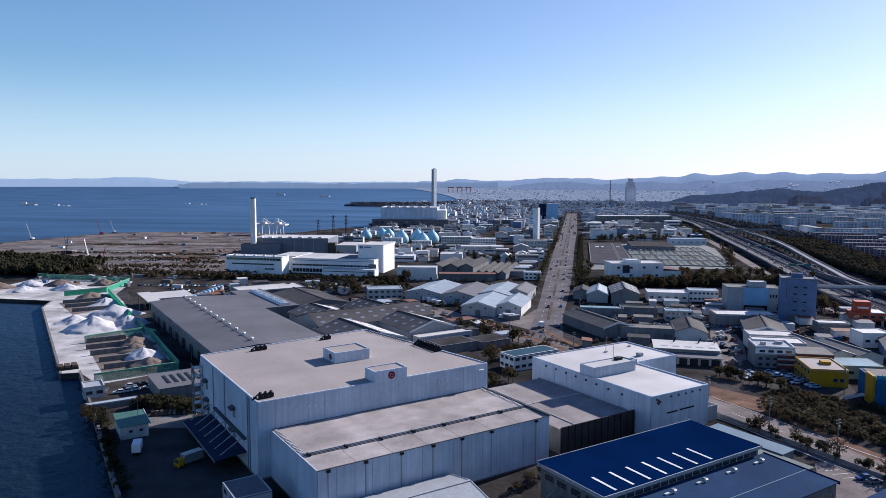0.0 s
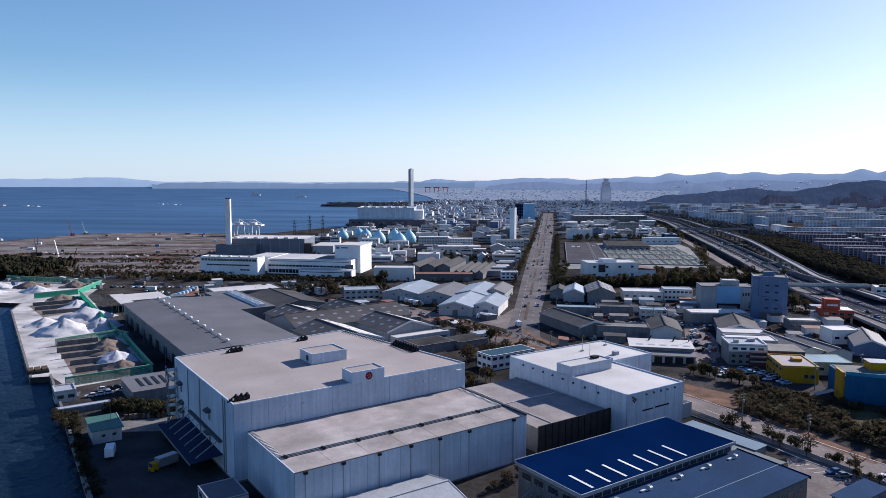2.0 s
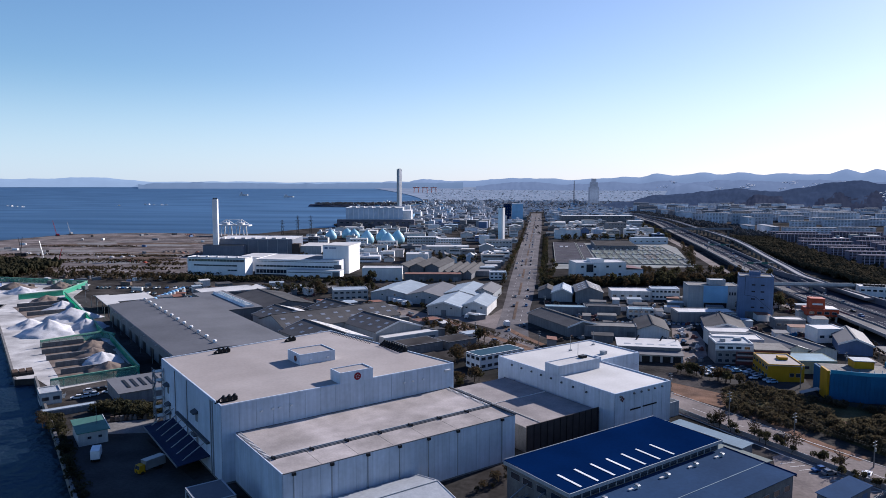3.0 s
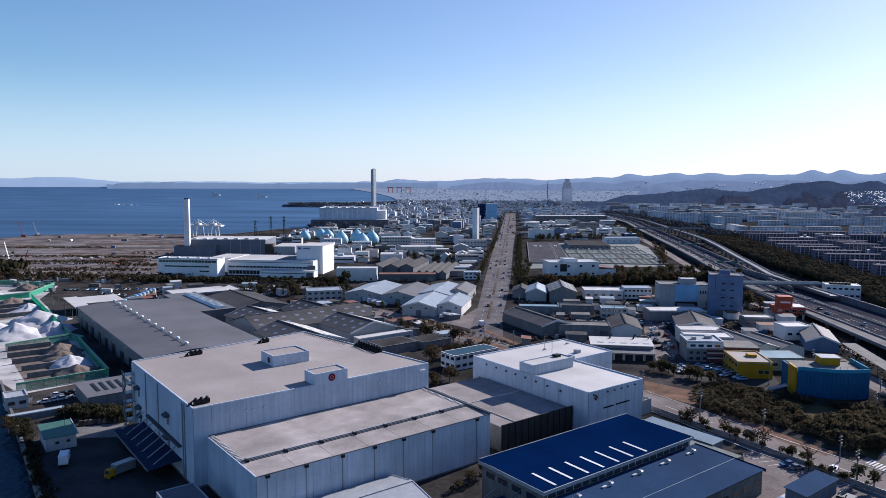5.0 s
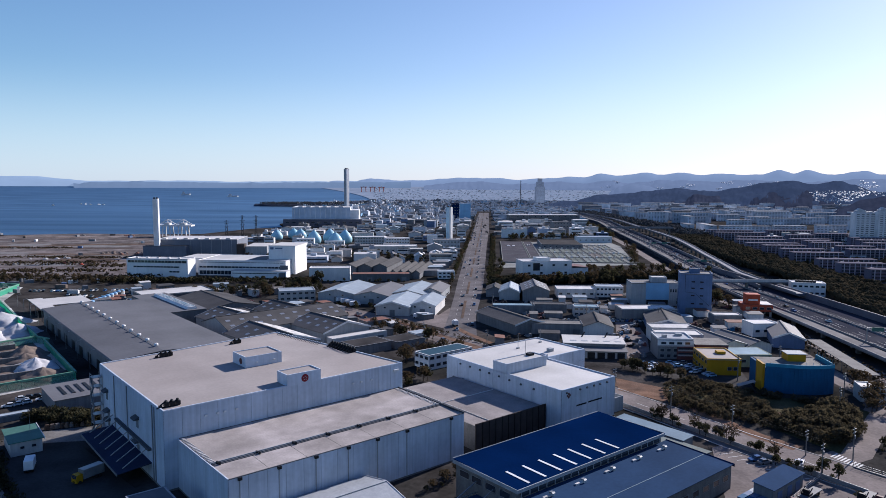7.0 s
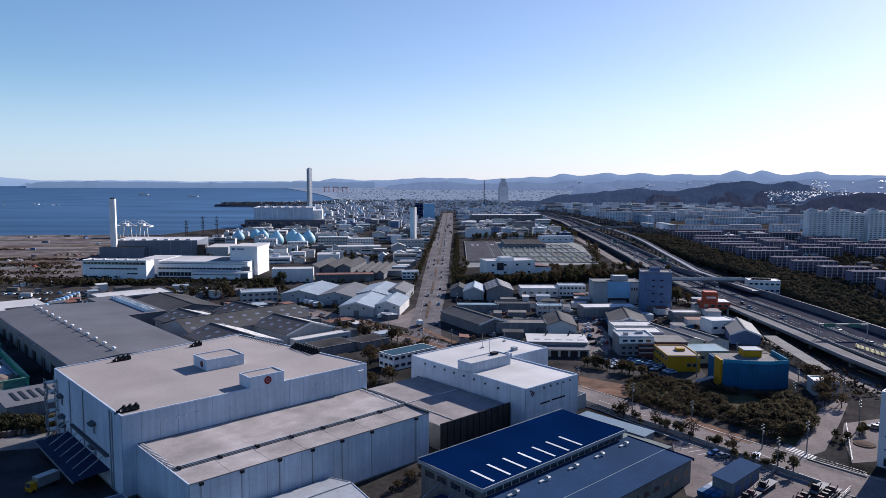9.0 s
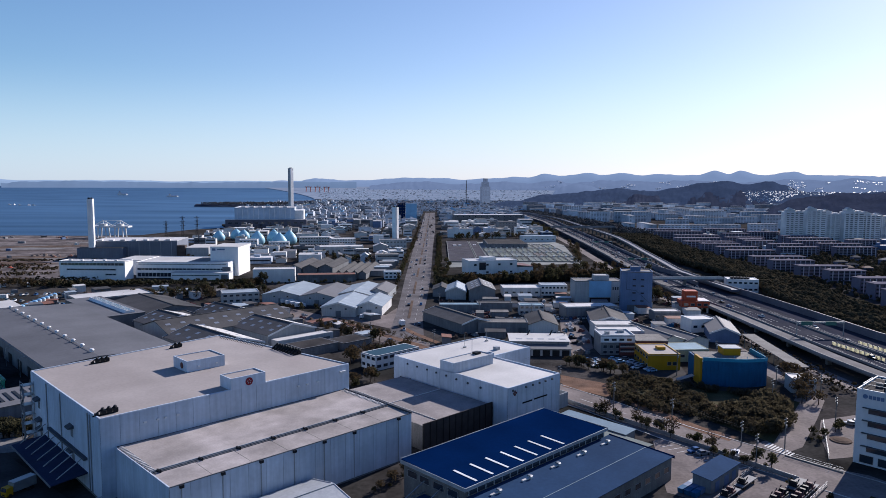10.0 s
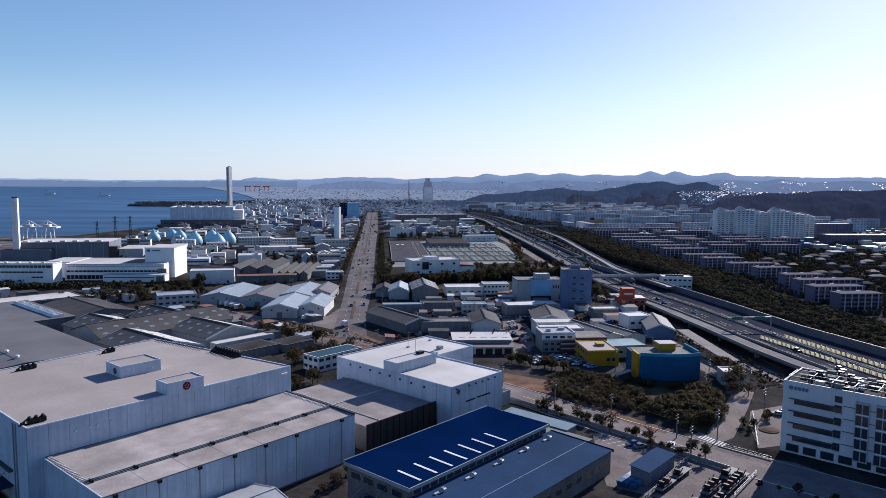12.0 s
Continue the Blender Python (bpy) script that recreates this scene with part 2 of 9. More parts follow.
SAND = surf("pale_sand", (0.58, 0.58, 0.6), 0.95, vary=0.24, size=5, fine=0.5)
GRAVEL = surf("brown_gravel", (0.25, 0.2, 0.17), 0.95, vary=0.3, size=4, fine=0.4)
BARK = surf("bark", (0.09, 0.065, 0.05), 0.95, vary=0.3, size=1, fine=0.2)
LEAF = surf("evergreen_leaves", (0.05, 0.052, 0.033), 0.85, vary=0.5, size=3.5, fine=0.6, tint=(0.078, 0.07, 0.042), rand=0.25, spec=0.0)
BELT_LEAF = surf("belt_leaves", (0.072, 0.066, 0.045), 0.85, vary=0.5, size=5, fine=0.9, tint=(0.112, 0.09, 0.055), spec=0.0)
LEAF_DRY = surf("winter_leaves", (0.12, 0.088, 0.056), 0.85, vary=0.45, size=2.5, fine=0.5, tint=(0.06, 0.055, 0.034), rand=0.3, spec=0.0)
# far copies of leaves, plain and walls: haze put in as paler, bluer colour
LEAF_FAR = surf("hazed_leaves", (0.1, 0.105, 0.115), 0.95, vary=0.35, size=6, fine=1.0, tint=(0.12, 0.115, 0.11), spec=0.0)
FAR_PLAIN = surf("hazed_built_up_plain", (0.2, 0.22, 0.26), 0.95, vary=0.45, size=45, fine=9, tint=(0.12, 0.135, 0.17), spec=0.0)
FAR_WALL = surf("hazed_far_walls", (0.72, 0.76, 0.83), 0.8, vary=0.35, size=25, fine=6, tint=(0.5, 0.56, 0.66), spec=0.0)
FAR_ROOF = surf("hazed_pale_roofs", (0.56, 0.56, 0.57), 0.8, vary=0.3, size=22, fine=6, tint=(0.3, 0.31, 0.34), spec=0.0)
FAR_DARK = surf("hazed_grey_roofs", (0.2, 0.215, 0.25), 0.85, vary=0.3, size=22, fine=6, tint=(0.28, 0.3, 0.34), spec=0.0)
leafy(LEAF, (0.066, 0.064, 0.034), 0.3)
leafy(BELT_LEAF, (0.085, 0.075, 0.035), 0.3)
leafy(LEAF_DRY, (0.085, 0.062, 0.036), 0.25)
SHRUB_LEAF = surf("shrub_leaves", (0.078, 0.07, 0.048), 0.85, vary=0.55, size=2.5, fine=0.5, tint=(0.125, 0.098, 0.064), spec=0.0)
leafy(SHRUB_LEAF, (0.082, 0.07, 0.042), 0.35)
VERGE = surf("orange_earth", (0.27, 0.17, 0.12), 0.95, vary=0.35, size=5, fine=0.5, tint=(0.2, 0.14, 0.11), spec=0.0)
# blue of the hazy air is mixed into this woodland's base colour
WOODS = surf("hazed_woodland", (0.056, 0.072, 0.11), 0.95, vary=0.35, size=18, fine=5, tint=(0.068, 0.084, 0.122), spec=0.0)


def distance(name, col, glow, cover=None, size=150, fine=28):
    """Land and buildings far off, with the haze of the air put into colour and glow."""
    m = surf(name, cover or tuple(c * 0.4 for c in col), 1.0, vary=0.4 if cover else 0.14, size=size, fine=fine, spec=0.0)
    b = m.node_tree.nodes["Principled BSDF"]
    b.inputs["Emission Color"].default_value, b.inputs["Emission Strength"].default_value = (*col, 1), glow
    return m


# haze over far land and town, added as bluish colour and faint glow
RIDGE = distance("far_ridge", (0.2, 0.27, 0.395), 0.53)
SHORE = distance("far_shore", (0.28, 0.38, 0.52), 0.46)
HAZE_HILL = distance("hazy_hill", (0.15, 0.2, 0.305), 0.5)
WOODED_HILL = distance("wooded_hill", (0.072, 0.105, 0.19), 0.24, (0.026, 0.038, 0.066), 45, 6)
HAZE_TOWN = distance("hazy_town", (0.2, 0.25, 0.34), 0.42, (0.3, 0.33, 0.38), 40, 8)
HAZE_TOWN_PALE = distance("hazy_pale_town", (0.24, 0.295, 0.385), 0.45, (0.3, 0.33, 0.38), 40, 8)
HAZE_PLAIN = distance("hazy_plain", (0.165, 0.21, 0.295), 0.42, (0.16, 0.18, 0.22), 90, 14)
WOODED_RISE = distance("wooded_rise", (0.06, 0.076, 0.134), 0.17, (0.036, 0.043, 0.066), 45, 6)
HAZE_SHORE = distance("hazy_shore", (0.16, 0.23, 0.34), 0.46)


# ---- mesh helpers ----
class Shape:
    """Vertices and faces of one mesh, gathered from simple solids."""

    def __init__(self):
        self.v, self.f = [], []

    def add(self, verts, faces):
        k = len(self.v)
        self.v += verts
        self.f += [tuple(i + k for i in f) for f in faces]
        return self

    def box(self, x0, y0, z0, x1, y1, z1):
        return self.add([(x0, y0, z0), (x1, y0, z0), (x1, y1, z0), (x0, y1, z0), (x0, y0, z1), (x1, y0, z1), (x1, y1, z1), (x0, y1, z1)],
                        [(3, 2, 1, 0), (4, 5, 6, 7), (0, 1, 5, 4), (1, 2, 6, 5), (2, 3, 7, 6), (3, 0, 4, 7)])

    def prism(self, profile, y0, y1, axis="y"):
        """A profile of (across, z), pulled along an axis."""
        n = len(profile)
        put = (lambda a, b, z: (a, b, z)) if axis == "y" else (lambda a, b, z: (b, a, z))
        verts = [put(a, y0, z) for a, z in profile] + [put(a, y1, z) for a, z in profile]
        faces = [tuple(range(n))[::-1], tuple(range(n, 2 * n))] + [(i, (i + 1) % n, n + (i + 1) % n, n + i) for i in range(n)]
        return self.add(verts, faces)

    def slab(self, outline, z0, z1):
        n = len(outline)
        return self.add([(x, y, z0) for x, y in outline] + [(x, y, z1) for x, y in outline],
                        [tuple(range(n))[::-1], tuple(range(n, 2 * n))] + [(i, (i + 1) % n, n + (i + 1) % n, n + i) for i in range(n)])

    def lathe(self, rings, seg=16, x=0.0, y=0.0):
        """Rings of (radius, z) round an upright axis, capped."""
        verts, faces = [], []
        for r, z in rings:
            verts += [(x + r * math.cos(2 * math.pi * i / seg), y + r * math.sin(2 * math.pi * i / seg), z) for i in range(seg)]
        for k in range(len(rings) - 1):
            for i in range(seg):
                j = (i + 1) % seg
                faces.append((k * seg + i, k * seg + j, (k + 1) * seg + j, (k + 1) * seg + i))
        faces += [tuple(range(seg))[::-1], tuple(range((len(rings) - 1) * seg, len(rings) * seg))]
        return self.add(verts, faces)

    def tube(self, points, w):
        """A thin bar that bends through points."""
        k = len(self.v)
        for x, y, z in points:
            self.v += [(x - w, y, z - w), (x + w, y, z - w), (x + w, y, z + w), (x - w, y, z + w)]
        for i in range(len(points) - 1):
            a, b = k + i * 4, k + i * 4 + 4
            self.f += [(a + j, a + (j + 1) % 4, b + (j + 1) % 4, b + j) for j in range(4)]
        return self

    def beam(self, a, b, w=0.1):
        """A square bar from a to b."""
        a, b = Vector(a), Vector(b)
        d = (b - a).normalized()
        s = d.cross(Vector((0, 0, 1)))
        s = (s.normalized() if s.length > 1e-4 else Vector((1, 0, 0))) * w / 2
        u = s.cross(d).normalized() * w / 2
        verts = [tuple(p + i * s + j * u) for p in (a, b) for i, j in ((-1, -1), (1, -1), (1, 1), (-1, 1))]
        return self.add(verts, [(3, 2, 1, 0), (4, 5, 6, 7), (0, 1, 5, 4), (1, 2, 6, 5), (2, 3, 7, 6), (3, 0, 4, 7)])


def joined(name, label, category, groups):
    """Many small solids as one mesh of several materials, for what nobody could count."""
    me = bpy.data.meshes.new(name)
    v, f, idx = [], [], []
    for i, (shape, material) in enumerate(groups):
        k = len(v)
        v += shape.v
        f += [tuple(j + k for j in q) for q in shape.f]
        idx += [i] * len(shape.f)
        me.materials.append(material)
    me.from_pydata(v, [], f)
    me.polygons.foreach_set("material_index", idx)
    me.update()
    return tagged(new(name, me), label, category, "", "stuff")


def mesh_of(name, shape, material, smooth=False):
    me = bpy.data.meshes.new(name)
    me.from_pydata(shape.v, [], shape.f)
    me.materials.append(material)
    if smooth:
        me.polygons.foreach_set("use_smooth", [True] * len(me.polygons))
    me.update()
    return me


def part(name, shape, material, parent, label="", smooth=False):
    ob = new(name, mesh_of(name, shape, material, smooth))
    ob.parent = parent
    return tagged(ob, label)


def thing(name, label, category, x, y, z=0.0, turn=0.0, group="", kind=""):
    ob = new(name)
    ob.empty_display_size = 1.0
    ob.matrix_basis = pose(x, y, z, 0, 0, turn)
    return tagged(ob, label, category, group, kind)


def setting(name, shape, material, label="", smooth=False, category=""):
    return tagged(new(name, mesh_of(name, shape, material, smooth)), label, category, "", "structure")


def rise(d):
    """How far the plain and the bay lift towards the far side of the bay, by distance."""
    return 69.0 * max(0.0, (d - 2000.0) / 2900.0) ** 2


def ribbon(points, half, z, thick=0.12):
    """A road strip along points of (x, y)."""
    s = Shape()
    left, right = [], []
    for i, p in enumerate(points):
        a, b = Vector(points[max(0, i - 1)]), Vector(points[min(len(points) - 1, i + 1)])
        d = (b - a).normalized()
        q = Vector((-d.y, d.x)) * (half[i] if isinstance(half, tuple) else half)
        left.append((p[0] + q.x, p[1] + q.y))
        right.append((p[0] - q.x, p[1] - q.y))
    n = len(points)
    for i in range(n):
        z1 = z + rise(math.hypot(*left[i]))
        s.v += [(*left[i], z1 - thick), (*right[i], z1 - thick), (*right[i], z1), (*left[i], z1)]
    for i in range(n - 1):
        a, b = i * 4, i * 4 + 4
        s.f += [(a + 3, a + 2, b + 2, b + 3), (a + 1, b + 1, b + 2, a + 2), (a, a + 3, b + 3, b), (a, b, b + 1, a + 1)]
    s.f += [(0, 1, 2, 3), (4 * n - 1, 4 * n - 2, 4 * n - 3, 4 * n - 4)]
    return s


# ---- the setting: bay, ground, roads, far shores ----
def polar(az, d, z=0.0):
    """A place by its bearing from the main road's line, in degrees, and its distance."""
    return (d * math.sin(radians(az)), d * math.cos(radians(az)), z)


def bay():
    s = Shape()
    rings = [0.5, 60, 150, 300, 500, 800, 1200, 1700] + [2000 + 145 * k for k in range(21)]
    azs = [-180 + 5 * k for k in range(73)]
    for d in rings:
        s.v += [polar(a, d, -2.5 + rise(d)) for a in azs]
    n = len(azs)
    s.f += [(i * n + j, i * n + j + 1, (i + 1) * n + j + 1, (i + 1) * n + j) for i in range(len(rings) - 1) for j in range(n - 1)]
    return tagged(setting("water", s, SEA, "deep blue rippled sea water of the bay", True, "water"))


bay()

COAST = [(420, -420), (0, 25), (-112, 151), (-154, 198), (-184, 231), (-203, 252), (-210, 249), (-333, 382), (-346, 406), (-700, 408), (-1100, 520),
         (-900, 760), (-747, 789), (-725, 989), (-625, 1039), (-514, 1037), (-440, 1050), (-405, 1180), (-362, 1235), (-400, 1330), (-385, 1600), (-415, 1956)]


def ground():
    s = Shape()
    rim = [polar(-12 + 8 * k, 2000)[:2] for k in range(1, 14)]
    s.slab([(900, -900)] + COAST + rim, -7.0, 0.0)
    rings = [2000 + 145 * k for k in range(21)]
    n = 31
    base, near = len(s.v), len(s.f)
    for d in rings:
        a0 = -12.0 + min(2.6, max(0.0, (d - 2000) / 250)) - 6.0 * max(0.0, (d - 3000) / 1900) ** 1.5
        s.v += [polar(a0 + (92 - a0) * j / (n - 1), d, rise(d)) for j in range(n)]
    s.f += [(base + i * n + j, base + i * n + j + 1, base + (i + 1) * n + j + 1, base + (i + 1) * n + j) for i in range(len(rings) - 1) for j in range(n - 1)]
    ob = setting("ground", s, GROUND, "brown-grey asphalt and earth of the industrial plain", False, "ground")
    # towards the horizon the haze is put into the plain's own coverings
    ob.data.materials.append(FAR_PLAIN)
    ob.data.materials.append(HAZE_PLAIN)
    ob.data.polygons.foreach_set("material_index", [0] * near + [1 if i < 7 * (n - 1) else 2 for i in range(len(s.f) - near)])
    return ob


ground()


def flat(name, outline, z, material, label, category="ground", thick=0.1):
    return setting(name, Shape().slab(outline, z - thick, z), material, label, False, category)


def line_z(x, y):
    return rise(math.hypot(x, y))


setting("road_boulevard", ribbon([(-12.5, 352), (-12.6, 412), (-11.2, 480), (-10.4, 556), (-9.5, 700), (-8, 900), (-4, 1200), (-2, 1500), (0, 1900)], (9.5, 8.2, 9.4, 10.6, 11.4, 12.2, 13, 13.4, 13.4), 0.06), BOULEVARD, "wide straight grey boulevard with worn lanes", False, "road")
setting("road_front", ribbon([(160, 122), (102, 188), (80, 215), (62, 242), (-12, 342), (-60, 398), (-110, 446)], 8.5, 0.05), ROAD, "grey two-lane road past the warehouses", False, "road")
setting("road_cross", ribbon([(78, 176), (96, 197), (111, 206), (129.5, 231), (143, 250), (148, 266), (147, 282), (148, 296), (151, 360)], 4.8, 0.045), ROAD, "grey side street from the crossing", False, "road")

# quay of pale concrete, with the bays of the aggregate yard
flat("pavement_quay", [(-203, 252), (-210, 249), (-333, 382), (-346, 406), (-420, 407), (-440, 500), (-350, 500), (-322, 440), (-222, 330), (-207, 312), (-164, 264), (-184, 238)], 0.08, CONCRETE,
     "pale dusty concrete quay of the aggregate yard", "quay")
flat("ground_bays", [(-196, 256), (-237, 299), (-225, 326), (-166, 265.5), (-185, 243)], 0.1, GRAVEL, "brown earth between the bay walls", "ground", 0.015)
flat("ground_bays_far", [(-296, 364), (-334, 398), (-322, 436), (-290, 402)], 0.1, GRAVEL, "brown earth between the far bay walls", "ground", 0.015)
flat("ground_reclaimed", [(-300, 575), (-330, 1000), (-520, 1032), (-625, 1034), (-722, 985), (-742, 792), (-640, 640), (-450, 560)], 0.07, FIELD,
     "bare pink-brown reclaimed land beside the bay", "field")


def ridge(name, label, d, material, rows, step=0.25, rough=1.0, base=None, folds=0):
    """A far range at one distance: rows of (bearing, elevation above eye level in milliradians)."""
    s = Shape()
    a, k = rows[0][0], 0
    top = []
    while a <= rows[-1][0]:
        while a > rows[k + 1][0]:
            k += 1
        f = (a - rows[k][0]) / (rows[k + 1][0] - rows[k][0])
        f = f * f * (3 - 2 * f)
        e = rows[k][1] * (1 - f) + rows[k + 1][1] * f + rough * (noise.noise((a * 0.9, d * 0.01, 3)) * 0.9 + noise.noise((a * 3.1, d * 0.01, 7)) * 0.45)
        top.append((a, EYE_Z + d * e / 1000))
        a += step
    low = -8.0 if base is None else base
    if folds:
        # a slope with spurs and hollows
        steps = [(260.0 * i / folds, (i / folds) ** 0.75) for i in range(folds + 1)]
    else:
        steps = [(0.0, 0.0), (60.0, 0.55), (150.0, 0.85), (260.0, 1.0)]
    for depth, frac in steps:
        wave = 0.3 if folds and 0 < frac < 1 else 0.0
        for a, z in top:
            f = frac + wave * (1 - frac) * (noise.noise((a * 0.8, depth * 0.012, d * 0.01)) * 0.7 + noise.noise((a * 2.6, depth * 0.03, d * 0.02)) * 0.45)
            s.v.append(polar(a, d - 260 + depth, low + (z - low) * max(0.0, f) + (5.0 * noise.noise((a * 7, depth * 0.07, 1)) if wave else 0.0)))
    n = len(top)
    s.f += [(i * n + j, i * n + j + 1, (i + 1) * n + j + 1, (i + 1) * n + j) for i in range(len(steps) - 1) for j in range(n - 1)]
    return setting(name, s, material, label, True, "hills")


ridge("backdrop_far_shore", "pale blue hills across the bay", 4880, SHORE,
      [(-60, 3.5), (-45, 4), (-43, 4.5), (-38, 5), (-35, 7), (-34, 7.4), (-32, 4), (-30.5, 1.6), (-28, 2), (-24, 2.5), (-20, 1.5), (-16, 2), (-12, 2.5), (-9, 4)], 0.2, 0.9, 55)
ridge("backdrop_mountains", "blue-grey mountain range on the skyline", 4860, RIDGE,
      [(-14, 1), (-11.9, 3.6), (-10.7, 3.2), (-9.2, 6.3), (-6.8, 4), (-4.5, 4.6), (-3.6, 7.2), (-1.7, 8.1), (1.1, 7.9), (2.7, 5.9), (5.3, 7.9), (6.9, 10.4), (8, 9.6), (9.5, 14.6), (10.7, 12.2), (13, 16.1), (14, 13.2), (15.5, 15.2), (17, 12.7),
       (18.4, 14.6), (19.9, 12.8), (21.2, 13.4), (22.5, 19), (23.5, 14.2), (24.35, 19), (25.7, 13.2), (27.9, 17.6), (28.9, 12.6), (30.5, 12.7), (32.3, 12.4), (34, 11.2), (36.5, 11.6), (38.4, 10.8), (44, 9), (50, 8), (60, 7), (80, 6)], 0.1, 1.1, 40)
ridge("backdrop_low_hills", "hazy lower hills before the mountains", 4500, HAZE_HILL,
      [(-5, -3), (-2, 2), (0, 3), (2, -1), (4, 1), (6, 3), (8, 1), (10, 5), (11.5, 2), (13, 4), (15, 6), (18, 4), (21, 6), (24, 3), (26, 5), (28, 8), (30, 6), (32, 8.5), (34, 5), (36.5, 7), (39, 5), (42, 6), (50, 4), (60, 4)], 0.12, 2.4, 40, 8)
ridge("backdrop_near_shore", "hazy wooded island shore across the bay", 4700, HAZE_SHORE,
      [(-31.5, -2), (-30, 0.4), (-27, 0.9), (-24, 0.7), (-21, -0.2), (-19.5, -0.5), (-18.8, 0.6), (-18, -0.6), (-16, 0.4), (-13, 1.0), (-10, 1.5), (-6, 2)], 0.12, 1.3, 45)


# ---- building kit ----
def panelled(parent, a, b, z0, z1, count, material, thick=0.12, gap=0.06, name="panel"):
    """Upright wall panels along the line a to b (local), on the right-hand side of that way."""
    a, b = Vector(a), Vector(b)
    d = (b - a).normalized()
    out = Vector((d.y, -d.x)) * thick
    w = (b - a).length / count
    for i in range(count):
        p, q = a + d * (w * i + gap / 2), a + d * (w * (i + 1) - gap / 2)
        part(name, Shape().slab([tuple(p), tuple(p + out), tuple(q + out), tuple(q)], z0, z1), material, parent)


def rooftop(parent, outline, z, material, wall_material, rim=0.35, width=0.4, label=""):
    """A flat roof with a parapet a little above it."""
    roof = part("roof", Shape().slab(outline, z - 0.3, z), material, parent, label)
    n = len(outline)
    s = Shape()
    for i in range(n):
        (ax, ay), (bx, by) = outline[i], outline[(i + 1) % n]
        d = Vector((bx - ax, by - ay)).normalized()
        q = Vector((-d.y, d.x)) * width
        s.slab([(ax - d.y * -0.02, ay + d.x * -0.02), (bx - d.y * -0.02, by + d.x * -0.02), (bx + q.x - d.x * width, by + q.y - d.y * width), (ax + q.x + d.x * width, ay + q.y + d.y * width)], z + 0.004, z + rim)
    part("parapet", s, wall_material, parent)
    return roof


def window(parent, x, y, z, w, h, face, name="window", glass=None, frame_mat=None):
    """A window in a wall face: 's' looks along -y, 'n' +y, 'w' -x, 'e' +x. x, y, z: the middle of its foot on the wall."""
    f, p = Shape(), Shape()
    m = 0.09
    def put(s, a0, a1, z0, z1, d0, d1):
        if face in "sn":
            k = -1 if face == "s" else 1
            s.box(x + a0, min(y + k * d0, y + k * d1), z + z0, x + a1, max(y + k * d0, y + k * d1), z + z1)
        else:
            k = -1 if face == "w" else 1
            s.box(min(x + k * d0, x + k * d1), y + a0, z + z0, max(x + k * d0, x + k * d1), y + a1, z + z1)
    for a0, a1, z0, z1 in ((-w / 2 - m, -w / 2, -m, h + m), (w / 2, w / 2 + m, -m, h + m), (-w / 2, w / 2, -m, 0), (-w / 2, w / 2, h, h + m)):
        put(f, a0, a1, z0, z1, 0.004, 0.12)
    put(p, -w / 2, w / 2, 0, h, 0.004, 0.06)
    ob = part(name, f, frame_mat or STEEL, parent)
    part("pane", p, glass or GLASS, ob)
    return ob


def door(parent, x, y, w, h, face, material=None, name="door", z=0.0):
    s = Shape()
    t = 0.1
    if face in "sn":
        k = -1 if face == "s" else 1
        s.box(x - w / 2, min(y, y + k * t), z, x + w / 2, max(y, y + k * t), z + h)
    else:
        k = -1 if face == "w" else 1
        s.box(min(x, x + k * t), y - w / 2, z, max(x, x + k * t), y + w / 2, z + h)
    return part(name, s, material or GREY_WALL, parent)


def hut(parent, x0, y0, x1, y1, z0, z1, wall, roof, name="penthouse"):
    h = part(name, Shape().box(x0, y0, z0, x1, y1, z1), wall, parent)
    part("roof", Shape().box(x0 + 0.3, y0 + 0.3, z1 + 0.004, x1 - 0.3, y1 - 0.3, z1 + 0.1), roof, h)
    s = Shape()
    for a in ((x0, y0, x1, y0 + 0.28), (x0, y1 - 0.28, x1, y1), (x0, y0 + 0.28, x0 + 0.28, y1 - 0.28), (x1 - 0.28, y0 + 0.28, x1, y1 - 0.28)):
        s.box(a[0], a[1], z1 + 0.004, a[2], a[3], z1 + 0.4)
    part("parapet", s, wall, h)
    return h


def ventilator(parent, x, y, z, n=3, step=1.5, along=(1, 0)):
    """A row of black rooftop fan units on skids."""
    for i in range(n):
        cx, cy = x + along[0] * step * i, y + along[1] * step * i
        s = Shape().box(cx - 2.4, cy - 0.12, z, cx + 0.7, cy + 0.12, z + 0.3).box(cx - 0.5, cy - 0.5, z + 0.3, cx + 0.7, cy + 0.5, z + 1.3)
        s.lathe([(0.45, z + 1.3), (0.5, z + 1.6), (0.3, z + 1.95)], 8, cx + 0.05, cy)
        s.box(cx - 1.9, cy - 0.35, z + 0.3, cx - 1.0, cy + 0.35, z + 0.8).beam((cx - 1.4, cy, z + 0.8), (cx - 0.3, cy, z + 1.5), 0.3)
        part("ventilator", s, BLACK, parent, "black rooftop fan unit")


FOOT = []


def clear(x, y, r):
    """Whether a spot is free of halls, with room r around it."""
    for fx, fy, turn, x0, x1, y0, y1 in FOOT:
        c, s = math.cos(radians(turn)), math.sin(radians(turn))
        u, v = (x - fx) * c + (y - fy) * s, (fx - x) * s + (y - fy) * c
        if x0 - r < u < x1 + r and y0 - r < v < y1 + r:
            return False
    return True


